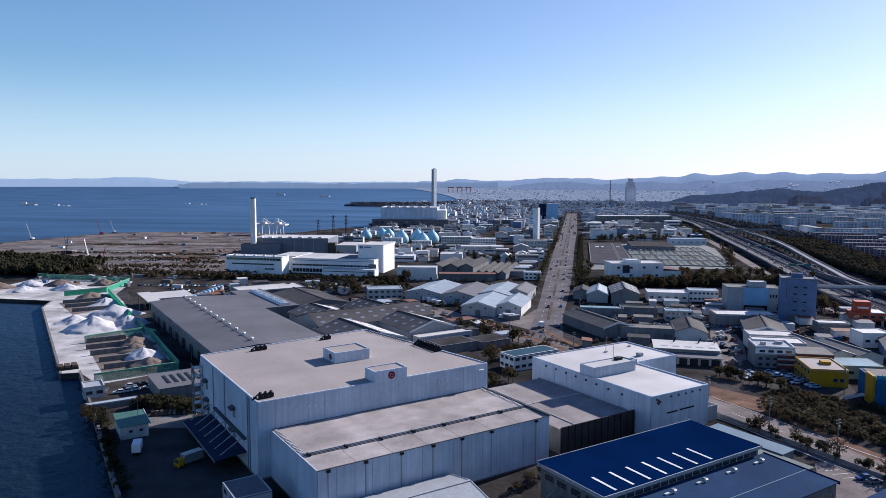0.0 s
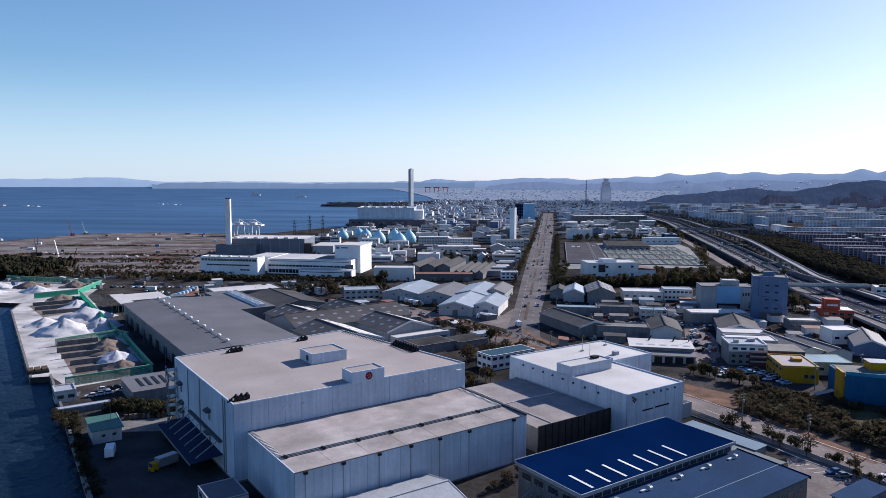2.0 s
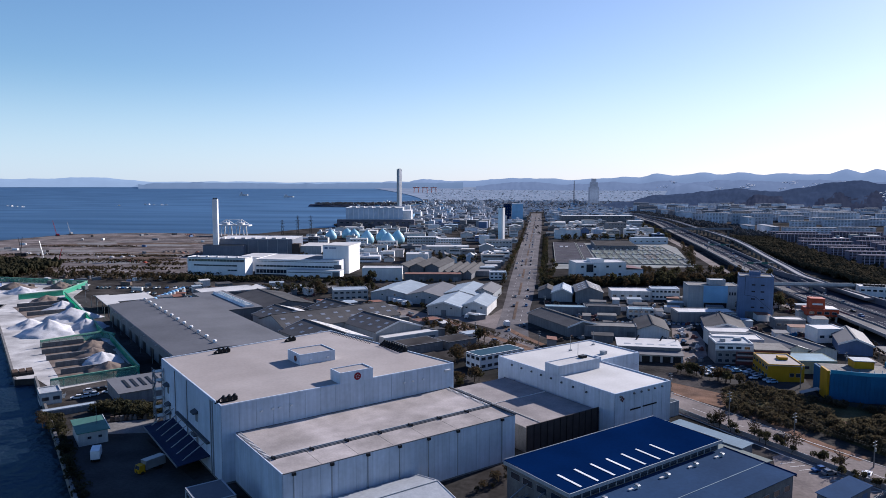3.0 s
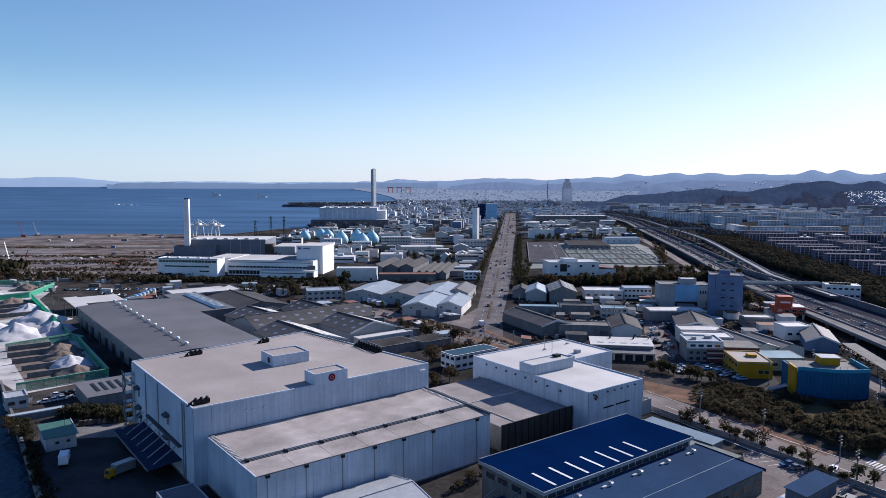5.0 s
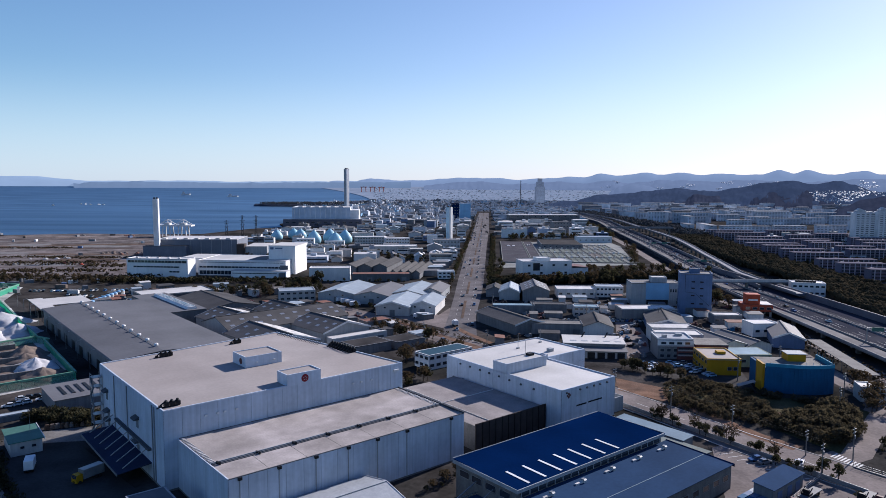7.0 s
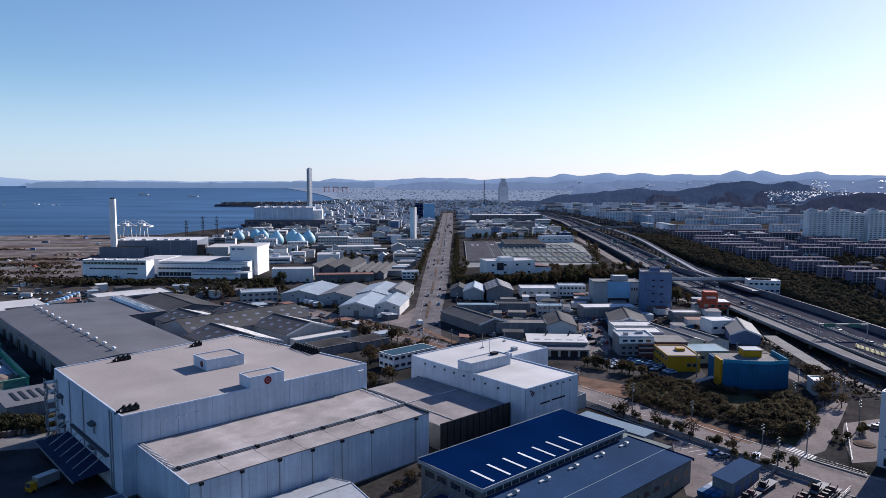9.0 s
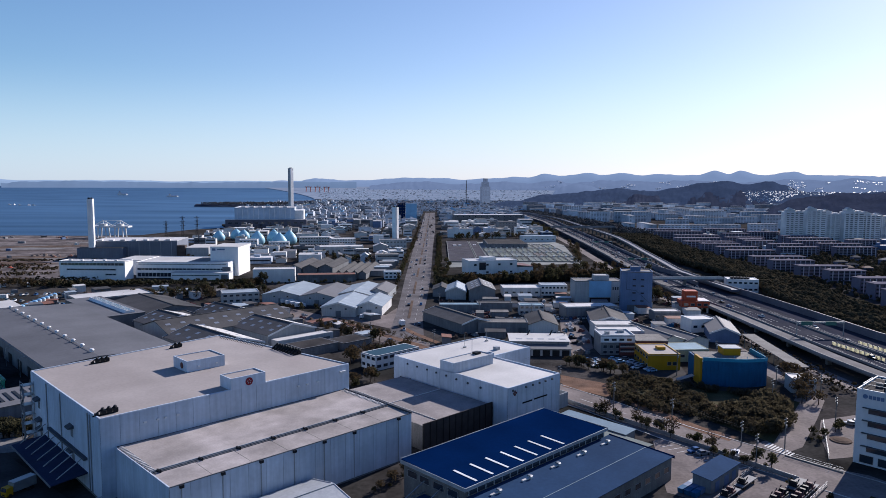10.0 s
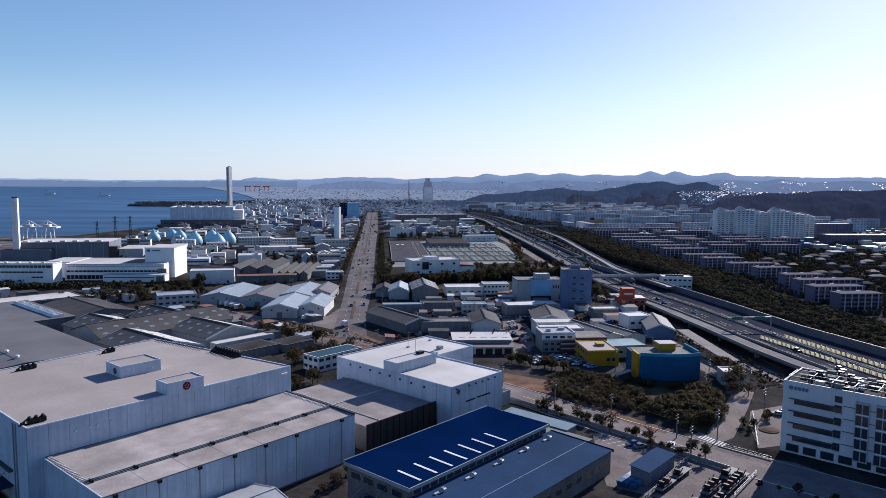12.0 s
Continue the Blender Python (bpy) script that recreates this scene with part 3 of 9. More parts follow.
def gable(name, label, category, ridge_a, ridge_b, half, eave, top, wall, roof, board=None, lights=0, group="", verge=0.0, sunny=None):
    """A hall with a pitched roof: its ridge from a to b on the plan, the half width and the heights of eaves and ridge;
    sunny: a whiter covering for the left slope, towards the sun.
    """
    a, b = Vector(ridge_a), Vector(ridge_b)
    d = b - a
    turn = math.degrees(math.atan2(d.y, d.x))
    t = thing(name, label, category, a.x, a.y, 0, turn, group)
    n = d.length
    FOOT.append((a.x, a.y, turn, -1, n + 1, -half - 1, half + 1))
    part("wall", Shape().prism([(-half, 0), (half, 0), (half, eave - 0.1), (0, top - 0.12), (-half, eave - 0.1)], 0, n, "x"), wall, t)
    over, th = 0.6, 0.22
    for sgn in (-1, 1):
        lo = eave - over * (top - eave) / half
        s = Shape().prism([(0, top), (sgn * (half + over), lo), (sgn * (half + over), lo + th), (0, top + th)], -over, n + over, "x")
        # the slope towards the sun gets its brightness from a whiter covering
        side = part("roof", s, sunny if sunny and sgn > 0 else roof, t, "white roof slope towards the sun" if sunny and sgn > 0 else "")
        for k in range(lights):
            x = n * (k + 0.5) / lights
            for q in (0.35, 0.68):
                y, z = sgn * half * q, top + th - (top - eave) * q
                dz = (top - eave) / half * 0.9
                part("skylight", Shape().add([(x - 1.2, y - 0.9, z + sgn * dz + 0.03), (x + 1.2, y - 0.9, z + sgn * dz + 0.03), (x + 1.2, y + 0.9, z - sgn * dz + 0.03), (x - 1.2, y + 0.9, z - sgn * dz + 0.03),
                                                  (x - 1.2, y - 0.9, z + sgn * dz - 0.1), (x + 1.2, y - 0.9, z + sgn * dz - 0.1), (x + 1.2, y + 0.9, z - sgn * dz - 0.1), (x - 1.2, y + 0.9, z - sgn * dz - 0.1)],
                                                 [(0, 1, 2, 3), (0, 4, 5, 1), (1, 5, 6, 2), (2, 6, 7, 3), (3, 7, 4, 0)]), STEEL, side)
        if board:
            lo2 = lo - 0.1
            for x in (-over - 0.12, n + over):
                part("bargeboard", Shape().prism([(0, top - 0.5), (sgn * (half + over), lo2 - 0.4), (sgn * (half + over), lo + th + 0.15), (0, top + th + 0.15)], x, x + 0.12, "x"), board, t)
    if verge:
        for sgn in (-1, 1):
            lo = eave - over * (top - eave) / half
            part("verge", Shape().prism([(0, top + th + 0.01), (sgn * (half + over), lo + th + 0.01), (sgn * (half + over), lo + th + 0.2), (0, top + th + 0.2)], -over - 0.2, -over + verge, "x"), WHITE, t, "white metal verge")
    part("ridge_cap", Shape().box(-over, -0.4, top + th - 0.05, n + over, 0.4, top + th + 0.18), roof, t)
    return t


def hall(name, label, category, x, y, turn, w, d, h, wall, roof, group="", storeys=0, bay=4.0, faces="s", glass_h=1.2, shutter=0, rim=0.35, win_w=None, base=0.0):
    """A flat-roofed building from its near corner, with rows of windows on the faces named and roller shutters on the front."""
    t = thing(name, label, category, x, y, base, turn, group)
    FOOT.append((x, y, turn, -1, w + 1, -1, d + 1))
    part("wall", Shape().box(0, 0, 0, w, d, h - 0.3), wall, t)
    rooftop(t, [(0, 0), (w, 0), (w, d), (0, d)], h, roof, wall, rim)
    for k in range(storeys):
        z = (k + 0.38) * h / storeys
        for f in faces:
            span = w if f in "sn" else d
            n = max(1, int(span / bay))
            for i in range(n):
                c = span * (i + 0.5) / n
                px, py = {"s": (c, 0), "n": (c, d), "w": (0, c), "e": (w, c)}[f]
                window(t, px, py, z, win_w or min(2.2, span / n * 0.6), min(glass_h, h / storeys * 0.5), f)
    for i in range(shutter):
        door(t, w * (i + 0.5) / shutter, 0, min(4.0, w / shutter * 0.7), min(4.0, h * 0.55), "s", GREY_WALL, "shutter")
    return t


# ---- the cold store and its lower wing ----
DOCK = surf("dock_canopy_sheet", (0.03, 0.045, 0.1), 0.8, vary=0.15, size=4, fine=0.5, spec=0.05)


def cold_store():
    t = thing("cold_store", "huge pale grey panelled cold-storage warehouse with a beige flat roof", "warehouse", -81.6, 167.3, 0, 43.6)
    foot = [(0, 0), (76.4, 0), (66.2, 68.2), (0, 60.8)]
    part("wall", Shape().slab(foot, 0, 21.1), SEAM, t)
    rooftop(t, foot, 21.4, ROOF_BEIGE, PANEL, 0.3)
    for a, b, n in ((0, 1, 16), (3, 0, 13), (1, 2, 13), (2, 3, 12)):
        panelled(t, foot[a], foot[b], 0.5, 21.55, n, PANEL)
    part("plinth", Shape().slab([(-0.2, -0.2), (76.6, -0.2), (66.4, 68.4), (-0.2, 61.0)], 0, 0.5), CONC_DARK, t)
    hut(t, 34.3, 26.4, 46.8, 36.2, 21.4, 24.5, PANEL, ROOF_BEIGE)
    for lx, ly in ((38, 26.3), (44, 26.3)):
        part("lamp", Shape().box(lx - 0.3, ly - 0.3, 22.6, lx + 0.3, ly + 0.05, 23.0), WHITE, t)
    vent = part("side_sign", Shape().lathe([(1.0, 0), (1.0, 0.1), (0.85, 0.14)], 20), MAROON, t, "round dark red sign")
    vent.matrix_basis = pose(34.28, 30, 23.0, 0, -90, 0)
    # the sign block that stands on the front wall
    sign = hut(t, 35.0, -0.13, 46.0, 6.2, 21.4, 24.4, PANEL, ROOF_BEIGE, "sign_block")
    disc = part("sign_disc", Shape().lathe([(1.15, 0), (1.15, 0.1), (1.0, 0.14)], 24), RED, sign, "round red sign")
    disc.matrix_basis = pose(40.7, -0.14, 23.0, 90, 0, 0)
    for k in range(5):
        c, q = math.cos(2 * math.pi * k / 5 + 0.3), math.sin(2 * math.pi * k / 5 + 0.3)
        petal = part("sign_mark", Shape().lathe([(0.17, 0.1), (0.17, 0.17)], 8, 0.5 * c, 0.5 * q), PANEL_GREY, sign)
        petal.matrix_basis = pose(40.7, -0.14, 23.0, 90, 0, 0)
    ventilator(t, 18.2, 57.2, 21.4, 3)
    ventilator(t, 45.5, 60.4, 21.4, 2)
    ventilator(t, 1.8, 3.2, 21.4, 3)
    ventilator(t, 72.0, 22.4, 21.4, 9, 1.6, (-0.045, 1))
    for k in range(22):
        y = 40.0 + k * 1.15
        x = 76.0 - y * 0.1496
        part("cable_bracket", Shape().beam((x - 2.4, y, 21.45), (x - 0.3, y, 22.3), 0.12), BLACK, t)
    part("gutter", Shape().prism([(76.4 - 0.1, 21.4), (76.75, 21.4), (76.75, 21.9), (76.3, 21.9)], 0.5, 2.0), BLACK, t)
    for x in (10.9, 14.2, 16.2, 19.6, 57.2, 60.3, 64.2):
        part("flood_lamp", Shape().box(x - 0.35, -0.5, 18.0, x + 0.35, -0.13, 18.45).box(x - 0.2, -0.13, 18.1, x + 0.2, -0.1, 18.3), WHITE, t)
    part("flood_lamp", Shape().box(72.5, -0.9, 19.4, 74.6, -0.13, 19.9), WHITE, t)
    # hoods, ladders, pipes and the loading dock of the seaward wall
    for y, z in ((52.9, 14.3), (51.9, 8.2), (51.6, 5.5), (22.0, 13.8), (21.8, 7.3)):
        hood = part("hood", Shape().prism([(-1.6, z), (-0.12, z), (-0.12, z + 0.9), (-1.4, z + 0.35)], y - 1.7, y + 1.7), SEAM, t)
        part("door", Shape().box(-0.2, y - 1.0, z - 2.6, -0.12, y + 1.0, z - 0.1), GREY_WALL, hood)
    for y in (6.5, 8.2, 31.0, 44.0):
        part("downpipe", Shape().box(-0.4, y, 0.5, -0.14, y + 0.26, 21.2), STEEL, t)
    dock = part("dock_canopy", Shape().prism([(-9.0, 3.7), (-0.14, 4.6), (-0.14, 4.85), (-9.0, 3.95)], 10.0, 48.0), DOCK, t, "dark blue dock canopy roof")
    part("fascia", Shape().box(-9.2, 9.9, 3.5, -9.0, 48.1, 4.0), GREY_WALL, dock)
    for k in range(7):
        y = 12.5 + k * 5.7
        part("stay", Shape().beam((-0.2, y, 8.4), (-7.0, y, 4.2), 0.22), STEEL, dock)
    part("duct", Shape().box(-1.1, 10, 8.2, -0.14, 42, 8.8), SEAM, t)
    s = Shape()
    for k in range(6):
        z = 3.0 + 3.0 * k
        s.box(-3.2, 57.0, z, -0.2, 60.4, z + 0.14)
        s.beam((-3.1, 57.1 if k % 2 else 60.3, z - 2.9), (-3.1, 60.3 if k % 2 else 57.1, z), 0.5)
        s.beam((-3.2, 57.0, z + 1.0), (-3.2, 60.4, z + 1.0), 0.08)
    for x, y in ((-3.2, 57.0), (-3.2, 60.4), (-0.4, 57.0), (-0.4, 60.4)):
        s.beam((x, y, 0), (x, y, 19.2), 0.16)
    part("fire_stairs", s, STEEL, t, "galvanised steel fire stairs")
    return t


cold_store()


def annex():
    t = thing("warehouse_wing", "lower pale panelled warehouse wing with a worn beige roof", "warehouse", -56.9, 146.4, 0, 43.6)
    part("wall", Shape().slab([(0.1, 0.1), (71.0, 0.1), (71.0, 33.1), (0.1, 32.5)], 0, 12.6), SEAM, t)
    for a, b, n in (((0, 0), (71.2, 0), 15), ((0, 32.3), (0, 0), 7), ((71.2, 0), (71.2, 33), 7)):
        panelled(t, a, b, 0.4, 13.35, n, PANEL)
    part("plinth", Shape().slab([(-0.2, -0.2), (71.4, -0.2), (71.4, 33), (-0.2, 32.3)], 0, 0.4), CONC_DARK, t)
    # the front strip of the roof in worn sheets, then the gutter and the main roof
    for k in range(7):
        x0 = 0.15 + k * 10.15
        part("roof_sheet", Shape().prism([(0.1, 13.0), (9.4, 13.25), (9.4, 13.4), (0.1, 13.15)], x0, x0 + 10.05, "x"), ROOF_BEIGE_WORN, t)
    part("roof", Shape().slab([(0.3, 10.9), (70.9, 11.3), (70.9, 32.9), (0.3, 32.2)], 12.7, 13.55), ROOF_BEIGE_WORN, t)
    part("gutter", Shape().box(0.2, 9.5, 12.7, 71.0, 10.9, 12.95), BLACK, t)
    part("gutter_curb", Shape().box(0.2, 10.75, 13.0, 71.0, 11.0, 13.75), PANEL_GREY, t)
    part("edge_trim", Shape().box(-0.1, -0.2, 13.35, 71.3, 0.1, 13.5), SEAM, t)
    part("edge_trim", Shape().box(-0.2, -0.1, 13.35, 0.1, 32.2, 13.6), PANEL, t)
    part("edge_trim", Shape().box(71.0, -0.1, 13.35, 71.4, 33.0, 13.85), SEAM, t)
    # black strip laid on the roof as the shadow along the cold store's wall
    part("wall_shadow_gutter", Shape().box(0.3, 31.9, 13.56, 71.0, 33.0, 13.62), BLACK, t)
    for x in (1.9, 12.0, 21.9, 31.8, 41.6, 51.4, 61.2):
        part("clamp", Shape().box(x - 0.22, 9.3, 13.3, x + 0.22, 11.2, 13.75).box(x - 0.12, 9.0, 13.2, x + 0.12, 9.35, 14.1).box(x - 0.45, 9.9, 13.3, x + 0.45, 10.5, 13.85), BLACK, t)
    for x in (2.6, 12.4, 22.3, 31.6, 40.6, 50.3, 66.1):
        part("hopper", Shape().box(x - 0.45, -0.75, 12.7, x + 0.45, -0.12, 13.4), BLACK, t)
        part("downpipe", Shape().box(x - 0.1, -0.34, 0.4, x + 0.1, -0.13, 12.7), PANEL_GREY, t)
    for y in (9.55, 10.35):
        part("roof_pipe", Shape().box(0.4, y, 13.36, 70.8, y + 0.2, 13.56), GREY_WALL, t)
    for k in range(20):
        for x in (0.4, 69.4):
            part("edge_clip", Shape().box(x, 11.5 + k, 13.55, x + 1.0, 11.9 + k, 13.8), OFFWHITE, t)
    return t


annex()


# ---- the white-roofed store beside the road ----
def white_store():
    t = thing("white_roofed_store", "pale blue-grey panelled store with bright white flat roofs", "warehouse", 25.4, 217.6, 0, 42)
    foot = [(0, 0), (27.3, 0), (27.3, 32.3), (50, 32.3), (50, 58.5), (0, 58.5)]
    part("wall", Shape().slab(foot, 0, 13.4), SEAM, t)
    part("roof", Shape().slab(foot, 13.4, 13.7), ROOF_WHITE, t, "bright white membrane roof")
    rim = Shape()
    for (ax, ay), (bx, by) in zip(foot, foot[1:] + foot[:1]):
        d = Vector((bx - ax, by - ay)).normalized()
        q = Vector((-d.y, d.x)) * 0.35
        rim.slab([(ax, ay), (bx, by), (bx + q.x, by + q.y), (ax + q.x, ay + q.y)], 13.704, 14.1)
    part("parapet", rim, PANEL, t)
    for a, b, n in ((0, 1, 6), (5, 0, 9), (1, 2, 5), (2, 3, 3), (3, 4, 4)):
        panelled(t, foot[a], foot[b], 0.3, 14.05, n, PANEL, gap=0.1)
    hut(t, -0.12, 25.2, 20.0, 32.2, 13.7, 17.0, PANEL, ROOF_WHITE)
    hut(t, 21.5, 31.0, 27.0, 34.0, 13.7, 15.2, PANEL, ROOF_WHITE, "stair_head")
    for y, z in ((50.1, 12.1), (44.6, 12.1), (39.1, 12.1), (34.1, 12.0), (28.9, 12.0), (23.7, 11.8), (18.1, 11.6), (12.0, 11.4), (54.2, 6.2), (48.6, 6.4), (40.0, 6.2), (30.0, 6.2)):
        part("vent_hood", Shape().prism([(-0.55, z), (-0.12, z), (-0.12, z + 0.6), (-0.45, z + 0.45)], y - 0.35, y + 0.35), SEAM, t)
    for x in (2.3, 8.8, 12.3, 15.8, 19.0, 22.7):
        part("vent_hood", Shape().prism([(-0.55, 12.6), (-0.12, 12.6), (-0.12, 13.2), (-0.45, 13.05)], x - 0.32, x + 0.32, "x"), SEAM, t)
    part("louvre", Shape().box(7.2, -0.2, 7.4, 12.2, -0.12, 7.9).box(13.2, -0.2, 7.5, 20.2, -0.12, 8.0), BLACK, t)
    for x, y in ((30, 50), (24, 40), (45, 52)):
        part("mast", Shape().beam((x, y, 13.7), (x, y, 19.5), 0.12).box(x - 0.6, y - 0.4, 13.704, x + 0.6, y + 0.4, 14.2), STEEL, t)
    part("roof_box", Shape().box(36, 38, 13.704, 38, 40, 15.0), PANEL_GREY, t)
    part("roof_box", Shape().box(15, 29, 17.15, 17.5, 31, 18.0), BLACK, t)
    for x, y, f in ((3.3, -0.16, 0), (50.16, 35.5, 1)):
        s = Shape()
        for a, b in ((0, 0.9), (0.9, 0), (0, -0.9), (-0.9, 0)):
            s.lathe([(0.42, 0), (0.42, 0.05)], 10, a * 0.62, b * 0.62)
        m = part("wall_mark", s, MAROON, t, "dark red four-dot emblem")
        m.matrix_basis = pose(x, y, 11.8, 90, 0, 90 * f)
    # side annex with open top beside the road
    shed = part("side_shed", Shape().box(27.5, 2, 0, 35, 14, 0.3).box(27.5, 2, 0.3, 35, 2.3, 5.2).box(34.7, 2.3, 0.3, 35, 14, 5.2).box(27.5, 13.7, 0.3, 34.7, 14, 5.2), PANEL_GREY, t)
    part("tank", Shape().box(29, 4, 0.3, 33, 11, 3.0), NET_BROWN, shed)
    part("fire_stairs", Shape().box(27.4, 17, 3, 29, 21, 3.2).box(27.4, 17, 6.5, 29, 21, 6.7).box(27.4, 17, 10, 29, 21, 10.2).beam((28.9, 17.1, 0), (28.9, 17.1, 11), 0.15).beam((28.9, 20.9, 0), (28.9, 20.9, 11), 0.15), STEEL, t)
    return t


white_store()


ROOF_STORE = surf("grey_brown_roof", (0.4, 0.362, 0.348), 0.88, vary=0.2, size=7, fine=0.6, tint=(0.33, 0.3, 0.29), spec=0.04)


def low_store():
    t = thing("brown_walled_store", "low flat-roofed store with a dark brown louvred front wall", "warehouse", -1.8, 200.5, 0, 43)
    part("wall", Shape().box(0, 0.3, 0, 31, 46, 7.0), CONC_DARK, t)
    part("roof", Shape().box(0.2, 0.5, 7.0, 30.8, 45.8, 7.4), ROOF_STORE, t, "weathered grey-brown flat roof")
    part("front_screen", Shape().box(-0.1, 0, 0.3, 31, 0.3, 8.3), NET_BROWN, t, "dark brown louvred screen")
    for k in range(12):
        part("screen_post", Shape().box(k * 2.75 - 0.08, -0.14, 0, k * 2.75 + 0.08, -0.004, 8.4), BLACK, t)
    part("coping", Shape().box(-0.1, 0.3, 7.0, 0.2, 46, 7.7), CONC_DARK, t)
    part("roof_pipe", Shape().beam((1, 24, 7.55), (30, 24, 7.55), 0.22), OFFWHITE, t)
    part("roof_pipe", Shape().beam((7, 1.5, 7.55), (7, 44, 7.55), 0.2), OFFWHITE, t)
    return t


low_store()


# ---- the blue-roofed factory ----
def blue_factory():
    t = thing("blue_roofed_factory", "low factory with a dark navy upper roof and blue-grey lower roof", "factory", 8.3, 154.0, 0, 42.6)
    part("wall", Shape().box(0, 0, 0, 57.6, 21.8, 9.4), CONC_DARK, t)
    part("upper_roof", Shape().prism([(-0.5, 9.5), (22.3, 9.9), (22.3, 10.1), (-0.5, 9.7)], -0.5, 58.1, "x"), ROOF_NAVY, t, "dark navy metal roof")
    part("fascia", Shape().box(-0.6, -0.75, 9.0, 58.2, -0.5, 9.85).box(-0.75, -0.75, 9.0, -0.6, 22.4, 9.95).box(58.2, -0.75, 9.0, 58.35, 22.4, 9.95).box(-0.6, 22.3, 9.2, 58.2, 22.5, 10.25), PANEL_GREY, t)
    for k in range(7):
        x = 4.6 + k * 5.72
        part("skylight", Shape().prism([(0.6, 9.74), (8.4, 9.88), (8.4, 9.98), (0.6, 9.84)], x - 0.35, x + 0.35, "x"), WHITE, t, "long white strip skylight")
    clerestory = part("clerestory", Shape().box(1, -0.12, 7.5, 57, -0.02, 8.7), GLASS, t, "long dark strip of clerestory glass")
    for k in range(20):
        part("mullion", Shape().box(1 + k * 2.93, -0.2, 7.4, 1.25 + k * 2.93, -0.12, 8.8), PANEL_GREY, clerestory)
    for y in (4.0, 9.0, 14.0, 18.5):
        window(t, 0, y, 6.2, 3.4, 1.6, "w")
    low = part("lower_hall", Shape().box(0, -20.0, 0, 59.6, -0.1, 6.4), CONC_DARK, t)
    part("lower_roof", Shape().prism([(-20.4, 6.5), (-0.15, 7.1), (-0.15, 7.25), (-20.4, 6.65)], -0.4, 60.0, "x"), ROOF_BLUE, t, "blue-grey metal roof")
    part("verge", Shape().prism([(-20.6, 6.1), (0, 6.8), (0, 7.45), (-20.6, 6.85)], 60.0, 60.2, "x"), ROOF_NAVY, t)
    part("roof_seam", Shape().prism([(-12.2, 6.9), (-12.0, 6.906), (-12.0, 6.96), (-12.2, 6.954)], -0.3, 59.9, "x"), ROOF_ICE, t)
    for k in range(5):
        x = 7.8 + k * 11.5
        v = part("roof_vent", Shape().box(x - 2.6, -3.6, 7.12, x + 0.2, -3.0, 7.5).box(x, -3.9, 7.0, x + 0.8, -2.7, 7.8), OFFWHITE, t, "white roof ventilator with duct")
        part("cowl", Shape().prism([(-4.0, 7.8), (-2.6, 7.8), (-2.9, 8.05), (-3.7, 8.05)], x - 0.05, x + 0.85, "x"), STEEL, v)
    for k in range(4):
        window(t, 59.6, -18 + k * 4.4, 2.6, 2.6, 1.5, "e")
    for k in range(12):
        window(t, 4 + k * 4.8, -20.0, 2.8, 2.6, 1.5, "s")
    # blue steel porch frames at the seaward end
    fr = Shape()
    for y in (2.0, 8.0, 14.0):
        fr.beam((-7, y, 0), (-7, y, 4.0), 0.25).beam((-7, y, 4.0), (0, y, 6.8), 0.22).beam((-7, y, 4.0), (0, y, 4.0), 0.2)
    fr.beam((-7, 2, 4), (-7, 14, 4), 0.25)
    part("porch_frame", fr, STEEL, t)
    part("porch_roof", Shape().box(-7, 2.2, 3.4, -0.2, 13.8, 3.6), ROOF_BLUE, t)
    # lean-to roofs towards the road
    part("lean_to", Shape().box(60.4, -7.5, 0, 71.0, 20.5, 3.2), GREY_WALL, t)
    part("lean_to_roof", Shape().prism([(60.3, 3.75), (71.4, 3.3), (71.4, 3.45), (60.3, 3.9)], -8.0, 21.0), ROOF_SAGE, t, "pale grey-green lean-to roof")
    part("store_room", Shape().box(71.6, 1.5, 0, 77.0, 26.5, 3.6), GREY_WALL, t)
    part("store_room_roof", Shape().prism([(71.4, 3.7), (77.4, 4.0), (77.4, 4.15), (71.4, 3.85)], 1.2, 26.8), ROOF_ICE, t, "pale blue metal roof")
    part("blue_box", Shape().box(60.4, -17, 0, 63.5, -10.5, 4.4), ROOF_BLUE, t)
    return t


blue_factory()


def barrel_store():
    t = thing("barrel_roofed_store", "small store under a curved pale metal roof", "warehouse", 24.0, 139.0, 0, 42.6)
    part("wall", Shape().box(0, -16, 0, 16, 6, 4.6), CONC_DARK, t)
    arc = [(-16.4 + 22.8 * k / 12, 4.5 + 2.4 * math.sin(math.pi * k / 12)) for k in range(13)]
    part("roof", Shape().prism(arc + [(y, z + 0.2) for y, z in reversed(arc)], -0.3, 16.3, "x"), STEEL, t, "curved pale metal roof")
    return t


barrel_store()
gable("tiled_shed", "shed with a pale grey ribbed roof below the warehouse wing", "shed", (-24, 163), (-50, 139), 9, 4.6, 6.4, GREY_WALL, PANEL_GREY, WHITE)
hall("gate_office", "small flat-roofed office with a white trimmed roof", "office", -54, 146, 43, 6, 5, 4.8, OFFWHITE, ROOF_GREY, storeys=1, faces="sw")
hall("yard_office", "small grey block with windows beside the loading yard", "office", -84, 152, -47, 11, 9, 6.0, PANEL_GREY, ROOF_GREY, storeys=2, faces="sw", rim=0.08)


